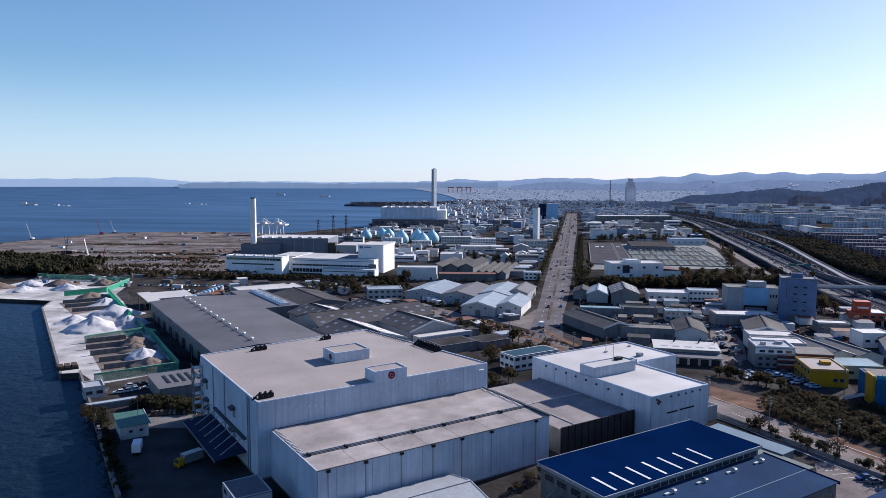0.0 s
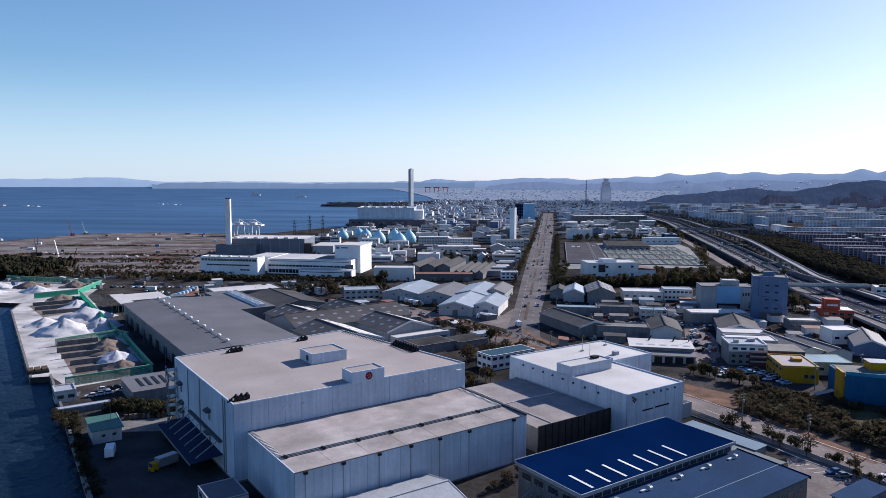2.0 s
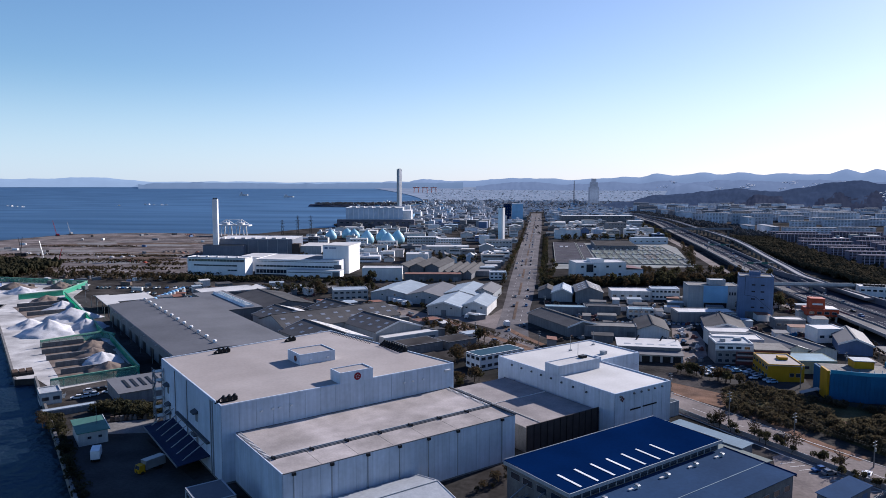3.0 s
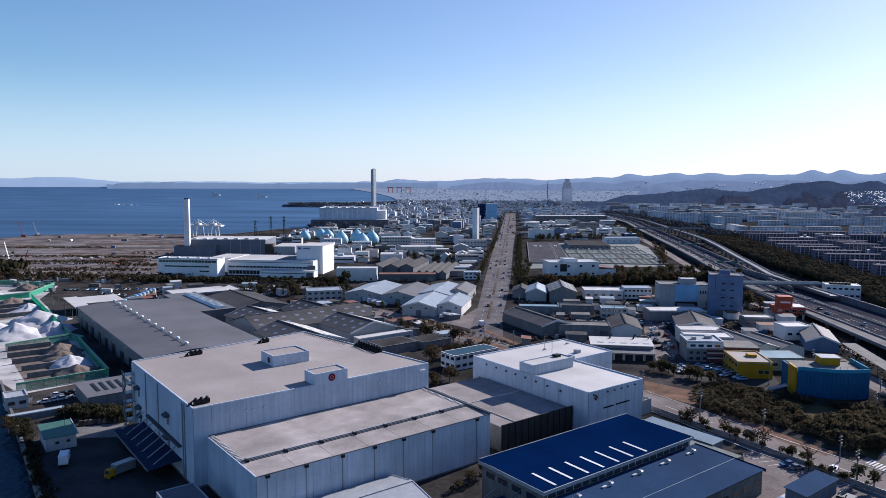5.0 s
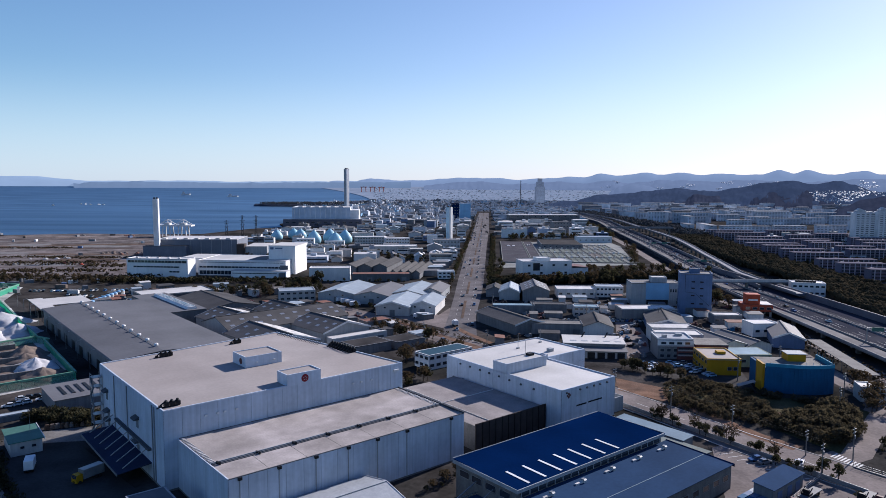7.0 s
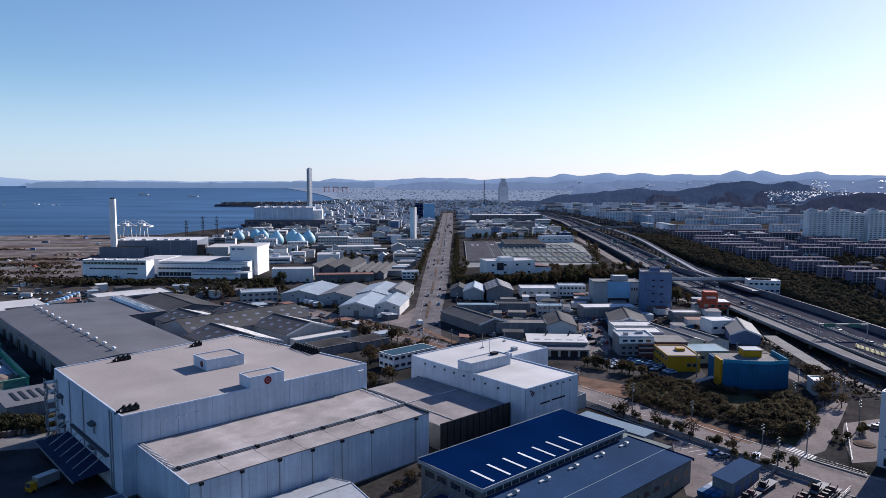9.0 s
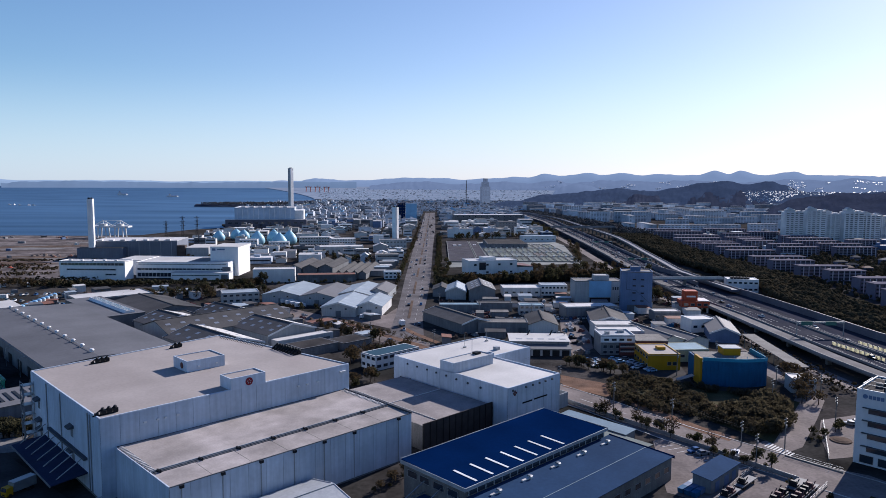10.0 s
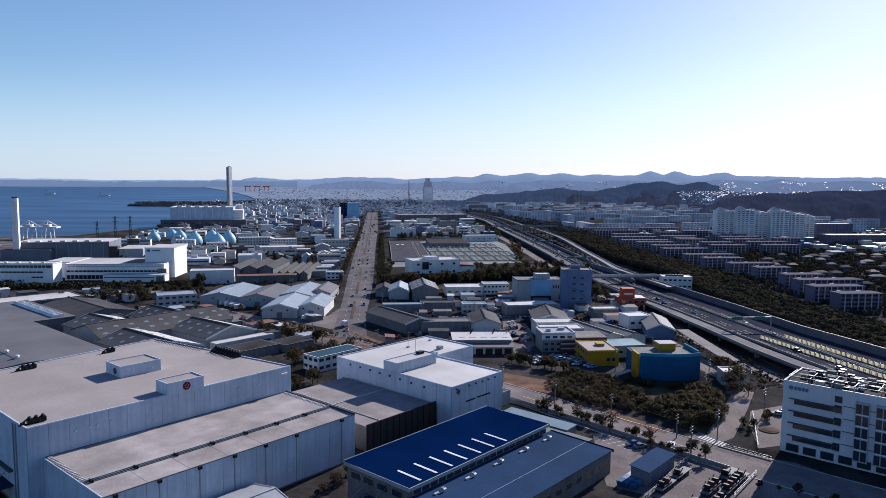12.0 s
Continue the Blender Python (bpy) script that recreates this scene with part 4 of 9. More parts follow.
# ---- loading yard and the shore ----
flat("pavement_yard", [(-111, 153), (-150, 198), (-142, 206), (-126, 200), (-85, 164), (-60, 136), (-30, 100), (-60, 95)], 0.05, ASPHALT, "dark worn asphalt of the loading yard", "yard")
flat("pavement_apron", [(-137, 197), (-141, 207), (-127, 214), (-121, 201)], 0.075, CONC_DARK, "light concrete apron behind the green-roofed shed", "yard")
flat("pavement_lane", [(-164, 262), (-150, 245), (-128, 225), (-124, 215), (-146, 238), (-240, 345), (-330, 445), (-322, 452), (-252, 375)], 0.055, ASPHALT, "dark service lane beside the long shed", "road")
setting("seawall", Shape().slab([(-112.6, 151), (-154.6, 198), (-184.6, 231), (-203.6, 252), (-203, 252.6), (-184, 231.6), (-154, 198.6), (-112, 151.6)], -3, 0.9), CONC_DARK, "weathered concrete sea wall", False, "wall")
setting("quay_edge", Shape().slab([(-210.2, 248.8), (-333.3, 381.8), (-346.3, 406), (-345.3, 406.3), (-332.5, 382.4), (-209.6, 249.6)], -3, 0.3), CONC_DARK, "dark fendered quay edge", False, "quay")


def green_shed():
    t = thing("green_roofed_shed", "small pale shed with a green metal roof by the water", "shed", -136.8, 186.2, 0, 43)
    part("wall", Shape().box(0, 0, 0, 8.2, 12.5, 4.0), OFFWHITE, t)
    part("roof", Shape().prism([(-0.5, 4.1), (13.0, 4.7), (13.0, 4.9), (-0.5, 4.3)], -0.5, 8.7, "x"), ROOF_GREEN, t)
    part("verge", Shape().prism([(-0.6, 3.8), (13.1, 4.4), (13.1, 5.05), (-0.6, 4.45)], 8.7, 8.85, "x"), WHITE, t)
    window(t, 3.0, 0, 2.0, 1.0, 0.7, "s")
    window(t, 6.0, 0, 2.0, 1.0, 0.7, "s")
    part("mast", Shape().beam((6, 6, 4.4), (6, 6, 10), 0.1), STEEL, t)
    return t


green_shed()


def vent_shed():
    t = thing("ribbed_vent_shed", "grey metal shed with dark roof louvres", "shed", -147.1, 223.3, 0, 45)
    part("wall", Shape().box(0, 0, 0, 22, 20, 4.6), GREY_WALL, t)
    part("roof", Shape().prism([(-0.4, 4.7), (20.4, 5.3), (20.4, 5.45), (-0.4, 4.85)], -0.4, 22.4, "x"), ROOF_GREY, t)
    for k in range(6):
        part("roof_louvre", Shape().prism([(5, 4.98), (15.5, 5.3), (15.5, 5.5), (5, 5.2)], 4 + k * 2.8, 5.1 + k * 2.8, "x"), BLACK, t)
    return t


vent_shed()
hall("harbour_office", "small white two-storey office by the water", "office", -176, 220, 43, 7, 9, 4.2, OFFWHITE, PANEL_GREY, storeys=1, faces="sw", bay=2.5)
hall("pipe_store", "long low store with a pale blue-grey roof by the water", "shed", -166, 208, 43, 17, 3.2, 2.2, GREY_WALL, ROOF_SKY, rim=0.06)
hs = Shape()
for k in range(9):
    hs.box(0.3, 0.4 + k * 0.55, 2.9 - k * 0.33, 1.4, 0.95 + k * 0.55, 3.0 - k * 0.33)
part("outside_stairs", hs.beam((0.3, 0.4, 3.9), (0.3, 5.3, 1.1), 0.1).beam((1.4, 0.4, 3.9), (1.4, 5.3, 1.1), 0.1), STEEL, bpy.data.objects["harbour_office"]).matrix_basis = pose(7.0, -0.4, 0)


# ---- aggregate yard: bays, heaps and green mesh fences ----
def fence(label, pts, h, material, step=4.0):
    t = thing("mesh_fence", label, "fence", pts[0][0], pts[0][1], 0, 0, "green fences of the aggregate yard")
    ox, oy = pts[0]
    for (ax, ay), (bx, by) in zip(pts, pts[1:]):
        d = Vector((bx - ax, by - ay))
        n = max(1, int(d.length / step))
        nx, ny = -d.normalized().y * 0.06, d.normalized().x * 0.06
        for k in range(n):
            p, q = Vector((ax - ox, ay - oy)) + d * (k / n), Vector((ax - ox, ay - oy)) + d * ((k + 1) / n)
            part("mesh_panel", Shape().slab([(p.x - nx, p.y - ny), (q.x - nx, q.y - ny), (q.x + nx, q.y + ny), (p.x + nx, p.y + ny)], 0.1, h), material, t)
            part("post", Shape().beam((p.x + nx * 3, p.y + ny * 3, 0), (p.x + nx * 3, p.y + ny * 3, h + 0.2), 0.14), STEEL, t)
    s = Shape()
    for (ax, ay), (bx, by) in zip(pts, pts[1:]):
        s.beam((ax - ox, ay - oy, h + 0.05), (bx - ox, by - oy, h + 0.05), 0.7)
    part("top_walkway", s, NET_GREEN, t, "bright green top band")
    return t


GREEN_SHEET = see_through("green_net_sheet", (0.1, 0.5, 0.34))
fence("tall bright green mesh fence along the service lane", [(-328, 440), (-224, 328)], 3.4, GREEN_SHEET)
fence("bright green mesh fence beside the long shed's lane", [(-214, 319), (-164.5, 264)], 3.4, GREEN_SHEET)
fence("green mesh fence across the aggregate yard", [(-238, 300), (-222, 325), (-212, 320)], 3.4, FENCE_NET)
fence("green mesh fence at the end of the aggregate yard", [(-187, 240), (-165, 263)], 3.4, FENCE_NET)
fence("green mesh fence behind the sand bays", [(-440, 502), (-347, 492)], 3.6, FENCE_NET)
fence("green mesh fence between two sand bays", [(-351, 424), (-334, 446), (-347, 491)], 3.6, GREEN_SHEET)


def bay_wall(x, y, n, turn=43):
    t = thing("bay_wall", "long dark concrete bay wall of stacked blocks", "wall", x, y, 0, turn, "walls of the aggregate bays")
    for k in range(int(n / 3)):
        part("block", Shape().box(k * 3, 0, 0, k * 3 + 2.94, 1.2, 1.25).box(k * 3, 0.1, 1.26, k * 3 + 2.94, 1.1, 2.4), CONC_DARK, t)
    return t


for bx, by, bn in ((-330, 397, 24), (-318, 384, 24), (-303, 372, 21), (-237, 300, 18), (-228, 288, 18), (-218, 278, 18), (-206, 268, 18), (-196, 258, 15), (-258, 334, 12)):
    bay_wall(bx, by, bn)


def heap(label, x, y, r, h, material, squash=1.0, seed=0):
    s = Shape()
    rings, seg = 12, 36
    for i in range(rings + 1):
        f = i / rings
        for j in range(seg):
            a = 2 * math.pi * j / seg
            n = noise.noise((math.cos(a) * 1.6 + seed, math.sin(a) * 1.6, f * 2.0))
            n2 = noise.noise((math.cos(a) * 4.5, math.sin(a) * 4.5 + seed, f * 5.0))
            rr = r * (1 - f) * (1 + 0.34 * n + 0.14 * n2) + 0.02
            z = h * (f ** 1.05) * (1 + 0.22 * n2 * (1 - f))
            s.v.append((rr * math.cos(a), rr * math.sin(a) * squash, z))
    s.f = [(i * seg + j, i * seg + (j + 1) % seg, (i + 1) * seg + (j + 1) % seg, (i + 1) * seg + j) for i in range(rings) for j in range(seg)]
    ob = new("mound", mesh_of("mound", s, material, True))
    ob.matrix_basis = pose(x, y, 0.08, 0, 0, 43 + seed * 13)
    return tagged(ob, label, "heap", "heaps of the aggregate yard")


for k, (hx, hy, hr, hh, hm, hl) in enumerate((
        (-257, 331, 15, 7.5, SAND, "tall pale cone of crushed sand"), (-271, 368, 16, 7, SAND, "broad pale heap of fine sand"), (-280, 345, 10, 4.5, SAND, "low pale heap of sand"),
        (-246, 346, 13, 5.5, SAND, "pale grey gravel heap against the fence"), (-302, 402, 12, 4.5, SAND, "grey-white heap in a bay"), (-330, 424, 12, 4, GRAVEL, "brown gravel heap in a bay"),
        (-212, 302, 12, 4.5, GRAVEL, "brown earth heap in a bay"), (-193, 281, 12, 4.5, SAND, "grey crushed stone heap"), (-181, 268, 11, 4.0, GRAVEL, "reddish gravel heap by the fence"),
        (-205, 292, 10, 3.5, GRAVEL, "brown rubble heap in a bay"), (-372, 452, 13, 5, SAND, "white heap of sand"), (-392, 470, 14, 5, GRAVEL, "brown heap of gravel"), (-412, 462, 12, 5, SAND, "pale heap of stone dust"),
        (-360, 478, 11, 5, GRAVEL, "brown heap with a pale top"), (-425, 446, 12, 5, GRAVEL, "dark brown heap of soil"), (-398, 440, 11, 4, SAND, "whitish heap at the quay"))):
    heap(hl, hx, hy, hr, hh, hm, 0.8, k)


fb = thing("fender_block", "dark timber fender block on the quay corner", "fender", -212.5, 256.5, 0.08, 43)
part("base", Shape().box(-4, -3, 0, 4, 3, 0.9), BLACK, fb)
for k in range(3):
    part("timber", Shape().box(-3.8 + k * 2.6, -2.8, 0.904, -1.6 + k * 2.6, 2.8, 1.9), DIRT, fb)


def lane_lamp(x, y):
    t = thing("street_lamp", "slim grey street lamp along the service lane", "street lamp", x, y, 0, 43, "lamps along the service lane")
    part("shaft", Shape().lathe([(0.11, 0), (0.07, 8.0)], 6), STEEL, t)
    part("arm", Shape().beam((0, 0, 7.9), (1.6, 0, 8.3), 0.1), STEEL, t)
    part("head", Shape().box(1.3, -0.16, 8.25, 2.2, 0.16, 8.42), OFFWHITE, t)
    return t


for k in range(9):
    lane_lamp(-168 - k * 16.2, 280 + k * 17.4)

# ---- long grey sheds ----
def long_shed():
    t = thing("long_grey_shed", "very long shed with a smooth grey metal roof", "warehouse", -146, 260, 0, 43)
    part("wall", Shape().box(0, 0, 0, 51, 146, 8.8), GREY_WALL, t)
    for side in (0, 1):
        prof = [(-0.6, 9.2), (19, 10.6), (19, 10.85), (-0.6, 9.45)] if side == 0 else [(19, 10.6), (51.6, 9.0), (51.6, 9.25), (19, 10.85)]
        part("roof", Shape().prism(prof, -0.5, 146.5), ROOF_GREY, t)
    for k in range(12):
        y = 9 + k * 12.2
        part("ridge_vent", Shape().box(18.4, y - 0.8, 10.8, 19.6, y + 0.8, 11.2).lathe([(0.7, 11.2), (1.0, 11.6), (0.6, 12.1)], 8, 19, y), WHITE, t, "white ridge ventilator")
    part("ridge_wire", Shape().beam((19, 9, 11.3), (19, 144, 11.3), 0.12), STEEL, t)
    for k in range(9):
        door(t, -0.05, 9 + k * 16, 6, 4.6, "w", BLACK, "shutter")
    part("eave_gutter", Shape().box(-0.95, -0.5, 8.9, -0.6, 146.5, 9.25), GREY_WALL, t)
    return t


long_shed()


def lantern_shed():
    t = thing("lantern_shed", "grey shed with a white glazed roof lantern", "warehouse", -146, 260, 0, 43)
    part("wall", Shape().box(53, 95, 0, 73, 168, 8.3), GREY_WALL, t)
    part("roof", Shape().box(52.7, 94.7, 8.3, 73.3, 168.3, 8.6), ROOF_GREY, t)
    lan = part("lantern", Shape().prism([(63, 8.6), (69, 8.6), (68, 10), (64, 10)], 98, 158), WHITE, t, "long white roof lantern")
    for k in range(17):
        part("pane", Shape().prism([(64.3, 10.0), (67.7, 10.0), (67.7, 10.08), (64.3, 10.08)], 99 + k * 3.4, 101.4 + k * 3.4), GLASS, lan)
    return t


lantern_shed()


def side_canopy():
    t = thing("white_canopy", "long white corrugated canopy", "canopy", -146, 260, 0, 43)
    part("roof", Shape().box(1, 158, 6.6, 9, 204, 6.9).box(9, 172, 6.6, 31, 200, 6.9), ROOF_WHITE, t)
    for x, y in ((1.5, 160), (1.5, 180), (1.5, 202), (8.5, 160), (30, 173), (30, 199)):
        part("post", Shape().beam((x, y, 0), (x, y, 6.6), 0.3), STEEL, t)
    return t


side_canopy()
for k in range(9):
    bx, by = -146 + (34 + k * 3.4) * 0.731 - (187 + k * 4.4) * 0.682, 260 + (34 + k * 3.4) * 0.682 + (187 + k * 4.4) * 0.731
    b = thing("striped_silo", "stubby silo striped in white and blue", "silo", bx, by, 0, 43, "row of striped silos")
    part("drum", Shape().lathe([(1.7, 0), (1.7, 4.2)], 14), OFFWHITE, b)
    part("band", Shape().lathe([(1.74, 1.2), (1.74, 2.2)], 14), SKY_WALL, b)
    part("cap", Shape().lathe([(1.75, 4.204), (1.3, 5.0), (0.4, 5.3)], 14), SKY_WALL, b)

hall("white_flat_store", "low store with a bright cream flat roof", "warehouse", -219, 428, 41, 46, 26, 6.6, GREY_WALL, ROOF_WHITE, shutter=4)


def by_shed(u, v):
    """A place by its distance across and along the long shed."""
    return (-146 + 0.731 * u - 0.682 * v, 260 + 0.682 * u + 0.731 * v)


# dark-roofed halls: a long cross hall with two wings before it and two behind
H = "dark-roofed halls"
gable("dark_roofed_hall", "long dark slate-roofed hall with rows of skylights", "warehouse", by_shed(62, 53), by_shed(131, 55), 17, 6.5, 11.2, PANEL_GREY, ROOF_DARK, None, 9, H)
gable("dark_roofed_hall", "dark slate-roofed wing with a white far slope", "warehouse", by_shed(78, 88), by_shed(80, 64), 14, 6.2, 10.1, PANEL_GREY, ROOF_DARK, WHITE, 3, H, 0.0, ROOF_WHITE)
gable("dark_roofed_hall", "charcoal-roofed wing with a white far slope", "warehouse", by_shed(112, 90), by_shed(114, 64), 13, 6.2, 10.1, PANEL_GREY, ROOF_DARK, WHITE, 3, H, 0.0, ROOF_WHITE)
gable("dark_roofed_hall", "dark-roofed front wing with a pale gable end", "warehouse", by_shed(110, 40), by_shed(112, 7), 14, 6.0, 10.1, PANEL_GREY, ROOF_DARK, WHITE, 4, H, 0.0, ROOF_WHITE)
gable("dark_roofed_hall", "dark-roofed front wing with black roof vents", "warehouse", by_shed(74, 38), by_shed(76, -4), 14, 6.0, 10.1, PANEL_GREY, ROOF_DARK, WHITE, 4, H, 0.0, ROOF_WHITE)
gable("dark_roofed_hall", "low charcoal-roofed hall behind the lantern shed", "warehouse", by_shed(94, 160), by_shed(93, 104), 17, 5.5, 8.8, GREY_WALL, ROOF_DARK, None, 0, H)
hall("low_dark_link", "low link building with a black flat roof", "building", *by_shed(86, 89), 43, 13, 14, 5.2, GREY_WALL, ROOF_DARK)
hall("open_store", "open store under a white canopy before the dark halls", "warehouse", *by_shed(99, -1), 43, 32, 6, 4.2, OFFWHITE, ROOF_WHITE, shutter=4, rim=0.1)
hall("low_dark_store", "low shed with a flat black roof", "shed", *by_shed(99, -22), 43, 20, 14, 4.2, GREY_WALL, ROOF_TAR, shutter=2, rim=0.08)
hall("low_dark_store", "low brown-black roofed shed beside the trees", "shed", *by_shed(121, -24), 43, 17, 13, 3.6, GREY_WALL, ROOF_TAR, shutter=1, rim=0.08)
hall("rusty_store", "small store with a rusty brown roof", "shed", *by_shed(133, 20), 43, 16, 9, 5.0, GREY_WALL, ROOF_RUST, shutter=1, rim=0.1)
hall("sky_roof_lean_to", "low lean-to with a pale blue-grey roof", "shed", *by_shed(140, -14), 43, 9, 7, 3.4, OFFWHITE, ROOF_SKY, rim=0.08)
hall("teal_office", "two-storey white office under a teal metal roof", "office", -23, 289, 43, 25, 10, 6.5, WHITE, ROOF_TEAL, storeys=2, faces="sw", bay=3.2, rim=0.03)
hall("service_building", "small pale grey flat-roofed building among trees", "building", -137, 452, 20, 24, 16, 7, OFFWHITE, ROOF_SKY, storeys=2, faces="s")

# gabled warehouses in a row by the boulevard
for k, (a, b, half, roof, text) in enumerate((
        ((-99, 455), (-92, 500), 13, ROOF_SKY, "gabled warehouse with pale blue roof slopes"), ((-74, 448), (-67, 494), 12, ROOF_GREY, "gabled warehouse with a grey roof"),
        ((-51, 456), (-45, 500), 12, ROOF_SKY, "gabled warehouse with a light blue roof"), ((-36, 466), (-32, 500), 7.5, ROOF_GREY, "gabled warehouse with a brown-grey roof"),
        ((-55, 410), (-50, 450), 10.5, ROOF_SKY, "gabled white warehouse with a bright blue-white roof"), ((-37, 414), (-33, 448), 8, ROOF_SKY, "narrow gabled warehouse with a pale blue roof"))):
    g = gable("gabled_warehouse", text, "warehouse", a, b, half, 5.8, 8.6, PANEL_GREY if k < 4 else OFFWHITE, roof, WHITE if k > 3 else None, 0, "gabled warehouses in a row")
    door(g, -0.1, 0, 3.2, 3.6, "w", GREY_WALL, "shutter")
    window(g, 0, 4.6, 4.4, 1.2, 0.8, "w")
    window(g, 0, -4.6, 4.4, 1.2, 0.8, "w")


# ---- treatment plant, incinerators and stacks ----
PLANT_WHITE = surf("white_plant_paint", (1.0, 1.0, 1.0), 0.55, vary=0.06, size=8, fine=1, streak=0.06)


def white_plant():
    t = thing("white_plant", "long white plant with blue window bands and a tall end block", "factory", -247, 580, 0, -2)
    part("wall", Shape().box(0, 0, 0, 78, 46, 12.6), PLANT_WHITE, t)
    rooftop(t, [(0, 0), (78, 0), (78, 46), (0, 46)], 13.0, ROOF_WHITE, PLANT_WHITE)
    part("west_hall", Shape().box(-24, 16, 0, -0.3, 50, 12.9), PLANT_WHITE, t)
    part("west_roof", Shape().box(-24.2, 15.8, 12.904, -0.3, 50.2, 13.2), ROOF_WHITE, t)
    for z, a, b, h in ((11.2, 2, 76, 0.5), (6.6, 1, 77, 1.5), (1.0, 1, 33, 3.2)):
        band = part("window_band", Shape().box(a, -0.1, z, b, -0.004, z + h), GLASS, t, "long blue-grey window band")
        for k in range(int((b - a) / 3.2)):
            part("mullion", Shape().box(a + k * 3.2, -0.2, z - 0.1, a + 0.3 + k * 3.2, -0.104, z + h + 0.1), WHITE, band)
    part("end_block", Shape().box(57.5, 16, 13.0, 78.09, 50, 24.7), PLANT_WHITE, t)
    part("end_block_lower", Shape().box(78.1, 16, 0, 81.5, 50, 24.7), PLANT_WHITE, t)
    part("end_roof", Shape().box(57.3, 15.8, 24.704, 81.7, 50.2, 25.1), ROOF_WHITE, t)
    part("sign_bar", Shape().box(59, 15.9, 21.6, 62, 15.996, 23.6).box(63.4, 15.9, 22.1, 70, 15.996, 23.2), BLUE_WALL, t, "dark blue sign shapes")
    part("front_annex", Shape().box(34, -11, 0, 82, -0.3, 5.6), PLANT_WHITE, t)
    part("annex_roof", Shape().box(33.8, -11.2, 5.604, 82.2, -0.3, 5.9), ROOF_WHITE, t)
    part("annex_stripe", Shape().box(35, -11.06, 3.4, 74, -11.004, 4.0), GLASS, t)
    part("entrance", Shape().box(75.5, -11.3, 0, 81, -11.01, 4.6).box(73, -0.29, 5.9, 80, -0.1, 9.5), GREY_WALL, t)
    part("dark_roof", Shape().box(42, 8, 13.01, 57.4, 40, 13.2), ROOF_GREY, t)
    return t


white_plant()


def office_wing():
    t = thing("plant_office_wing", "white plant wing with two long dark window bands", "factory", -303, 565.6, 0, -3.2)
    part("wall", Shape().box(0, 0, 0, 54.6, 14, 15.0), PLANT_WHITE, t)
    rooftop(t, [(0, 0), (54.6, 0), (54.6, 14), (0, 14)], 15.5, ROOF_WHITE, PLANT_WHITE)
    for z, a, b in ((12.2, 1, 53.6), (8.2, 6, 47), (4.2, 38, 47)):
        band = part("window_band", Shape().box(a, -0.1, z, b, -0.004, z + (2.0 if z > 10 else 1.2)), GLASS, t)
        for k in range(int((b - a) / 3)):
            part("mullion", Shape().box(a + k * 3, -0.2, z - 0.1, a + 0.25 + k * 3, -0.104, z + (2.1 if z > 10 else 1.3)), WHITE, band)
    for k in range(5):
        part("roof_vent", Shape().box(6 + k * 9.5, 4, 15.5, 8 + k * 9.5, 6, 16.5), OFFWHITE, t)
    return t


office_wing()


def stack(name, label, x, y, w, d, h, body, stripe, turn=10):
    t = thing(name, label, "chimney", x, y, 0, turn)
    part("shaft", Shape().box(-w / 2, -d / 2, 0, w / 2, d / 2, h), body, t)
    # the sun's side is lit by colour: a whiter strip over that face
    part("edge_strip", Shape().box(w / 2 - w * 0.28, -d / 2 - 0.12, 0, w / 2 + 0.12, -d / 2 - 0.004, h + 0.3).box(w / 2 + 0.004, -d / 2 - 0.004, 0, w / 2 + 0.12, d / 2, h + 0.3), stripe, t)
    s = Shape()
    for a in (-0.25, 0.25):
        s.lathe([(w * 0.2, h + 0.004), (w * 0.2, h + 1.6)], 10, a * w, 0)
    part("flue", s, BLACK, t)
    plat = Shape()
    for z in (h * 0.33, h * 0.66, h - 1.5):
        plat.box(-w / 2 - 0.8, d / 2 + 0.01, z, w / 2 + 0.8, d / 2 + 0.9, z + 0.2)
    part("platform", plat, STEEL, t)
    return t


stack("boiler_stack", "tall white square stack, whiter down its sun side", -352, 722, 5.4, 4.6, 62.3, WHITE, PLANT_WHITE)
stack("incinerator_stack", "very tall slim grey incinerator stack, white down its sun side", -308, 1536, 8.2, 8.2, 112, PANEL_GREY, WHITE, -32)
stack("blue_stack", "slim pale blue twin stack with a white edge", -48, 957, 7.2, 6, 47, surf("ice_blue_cladding", (0.6, 0.78, 0.88), 0.4, vary=0.08, size=8, fine=1.5, streak=0.08), WHITE, -24)


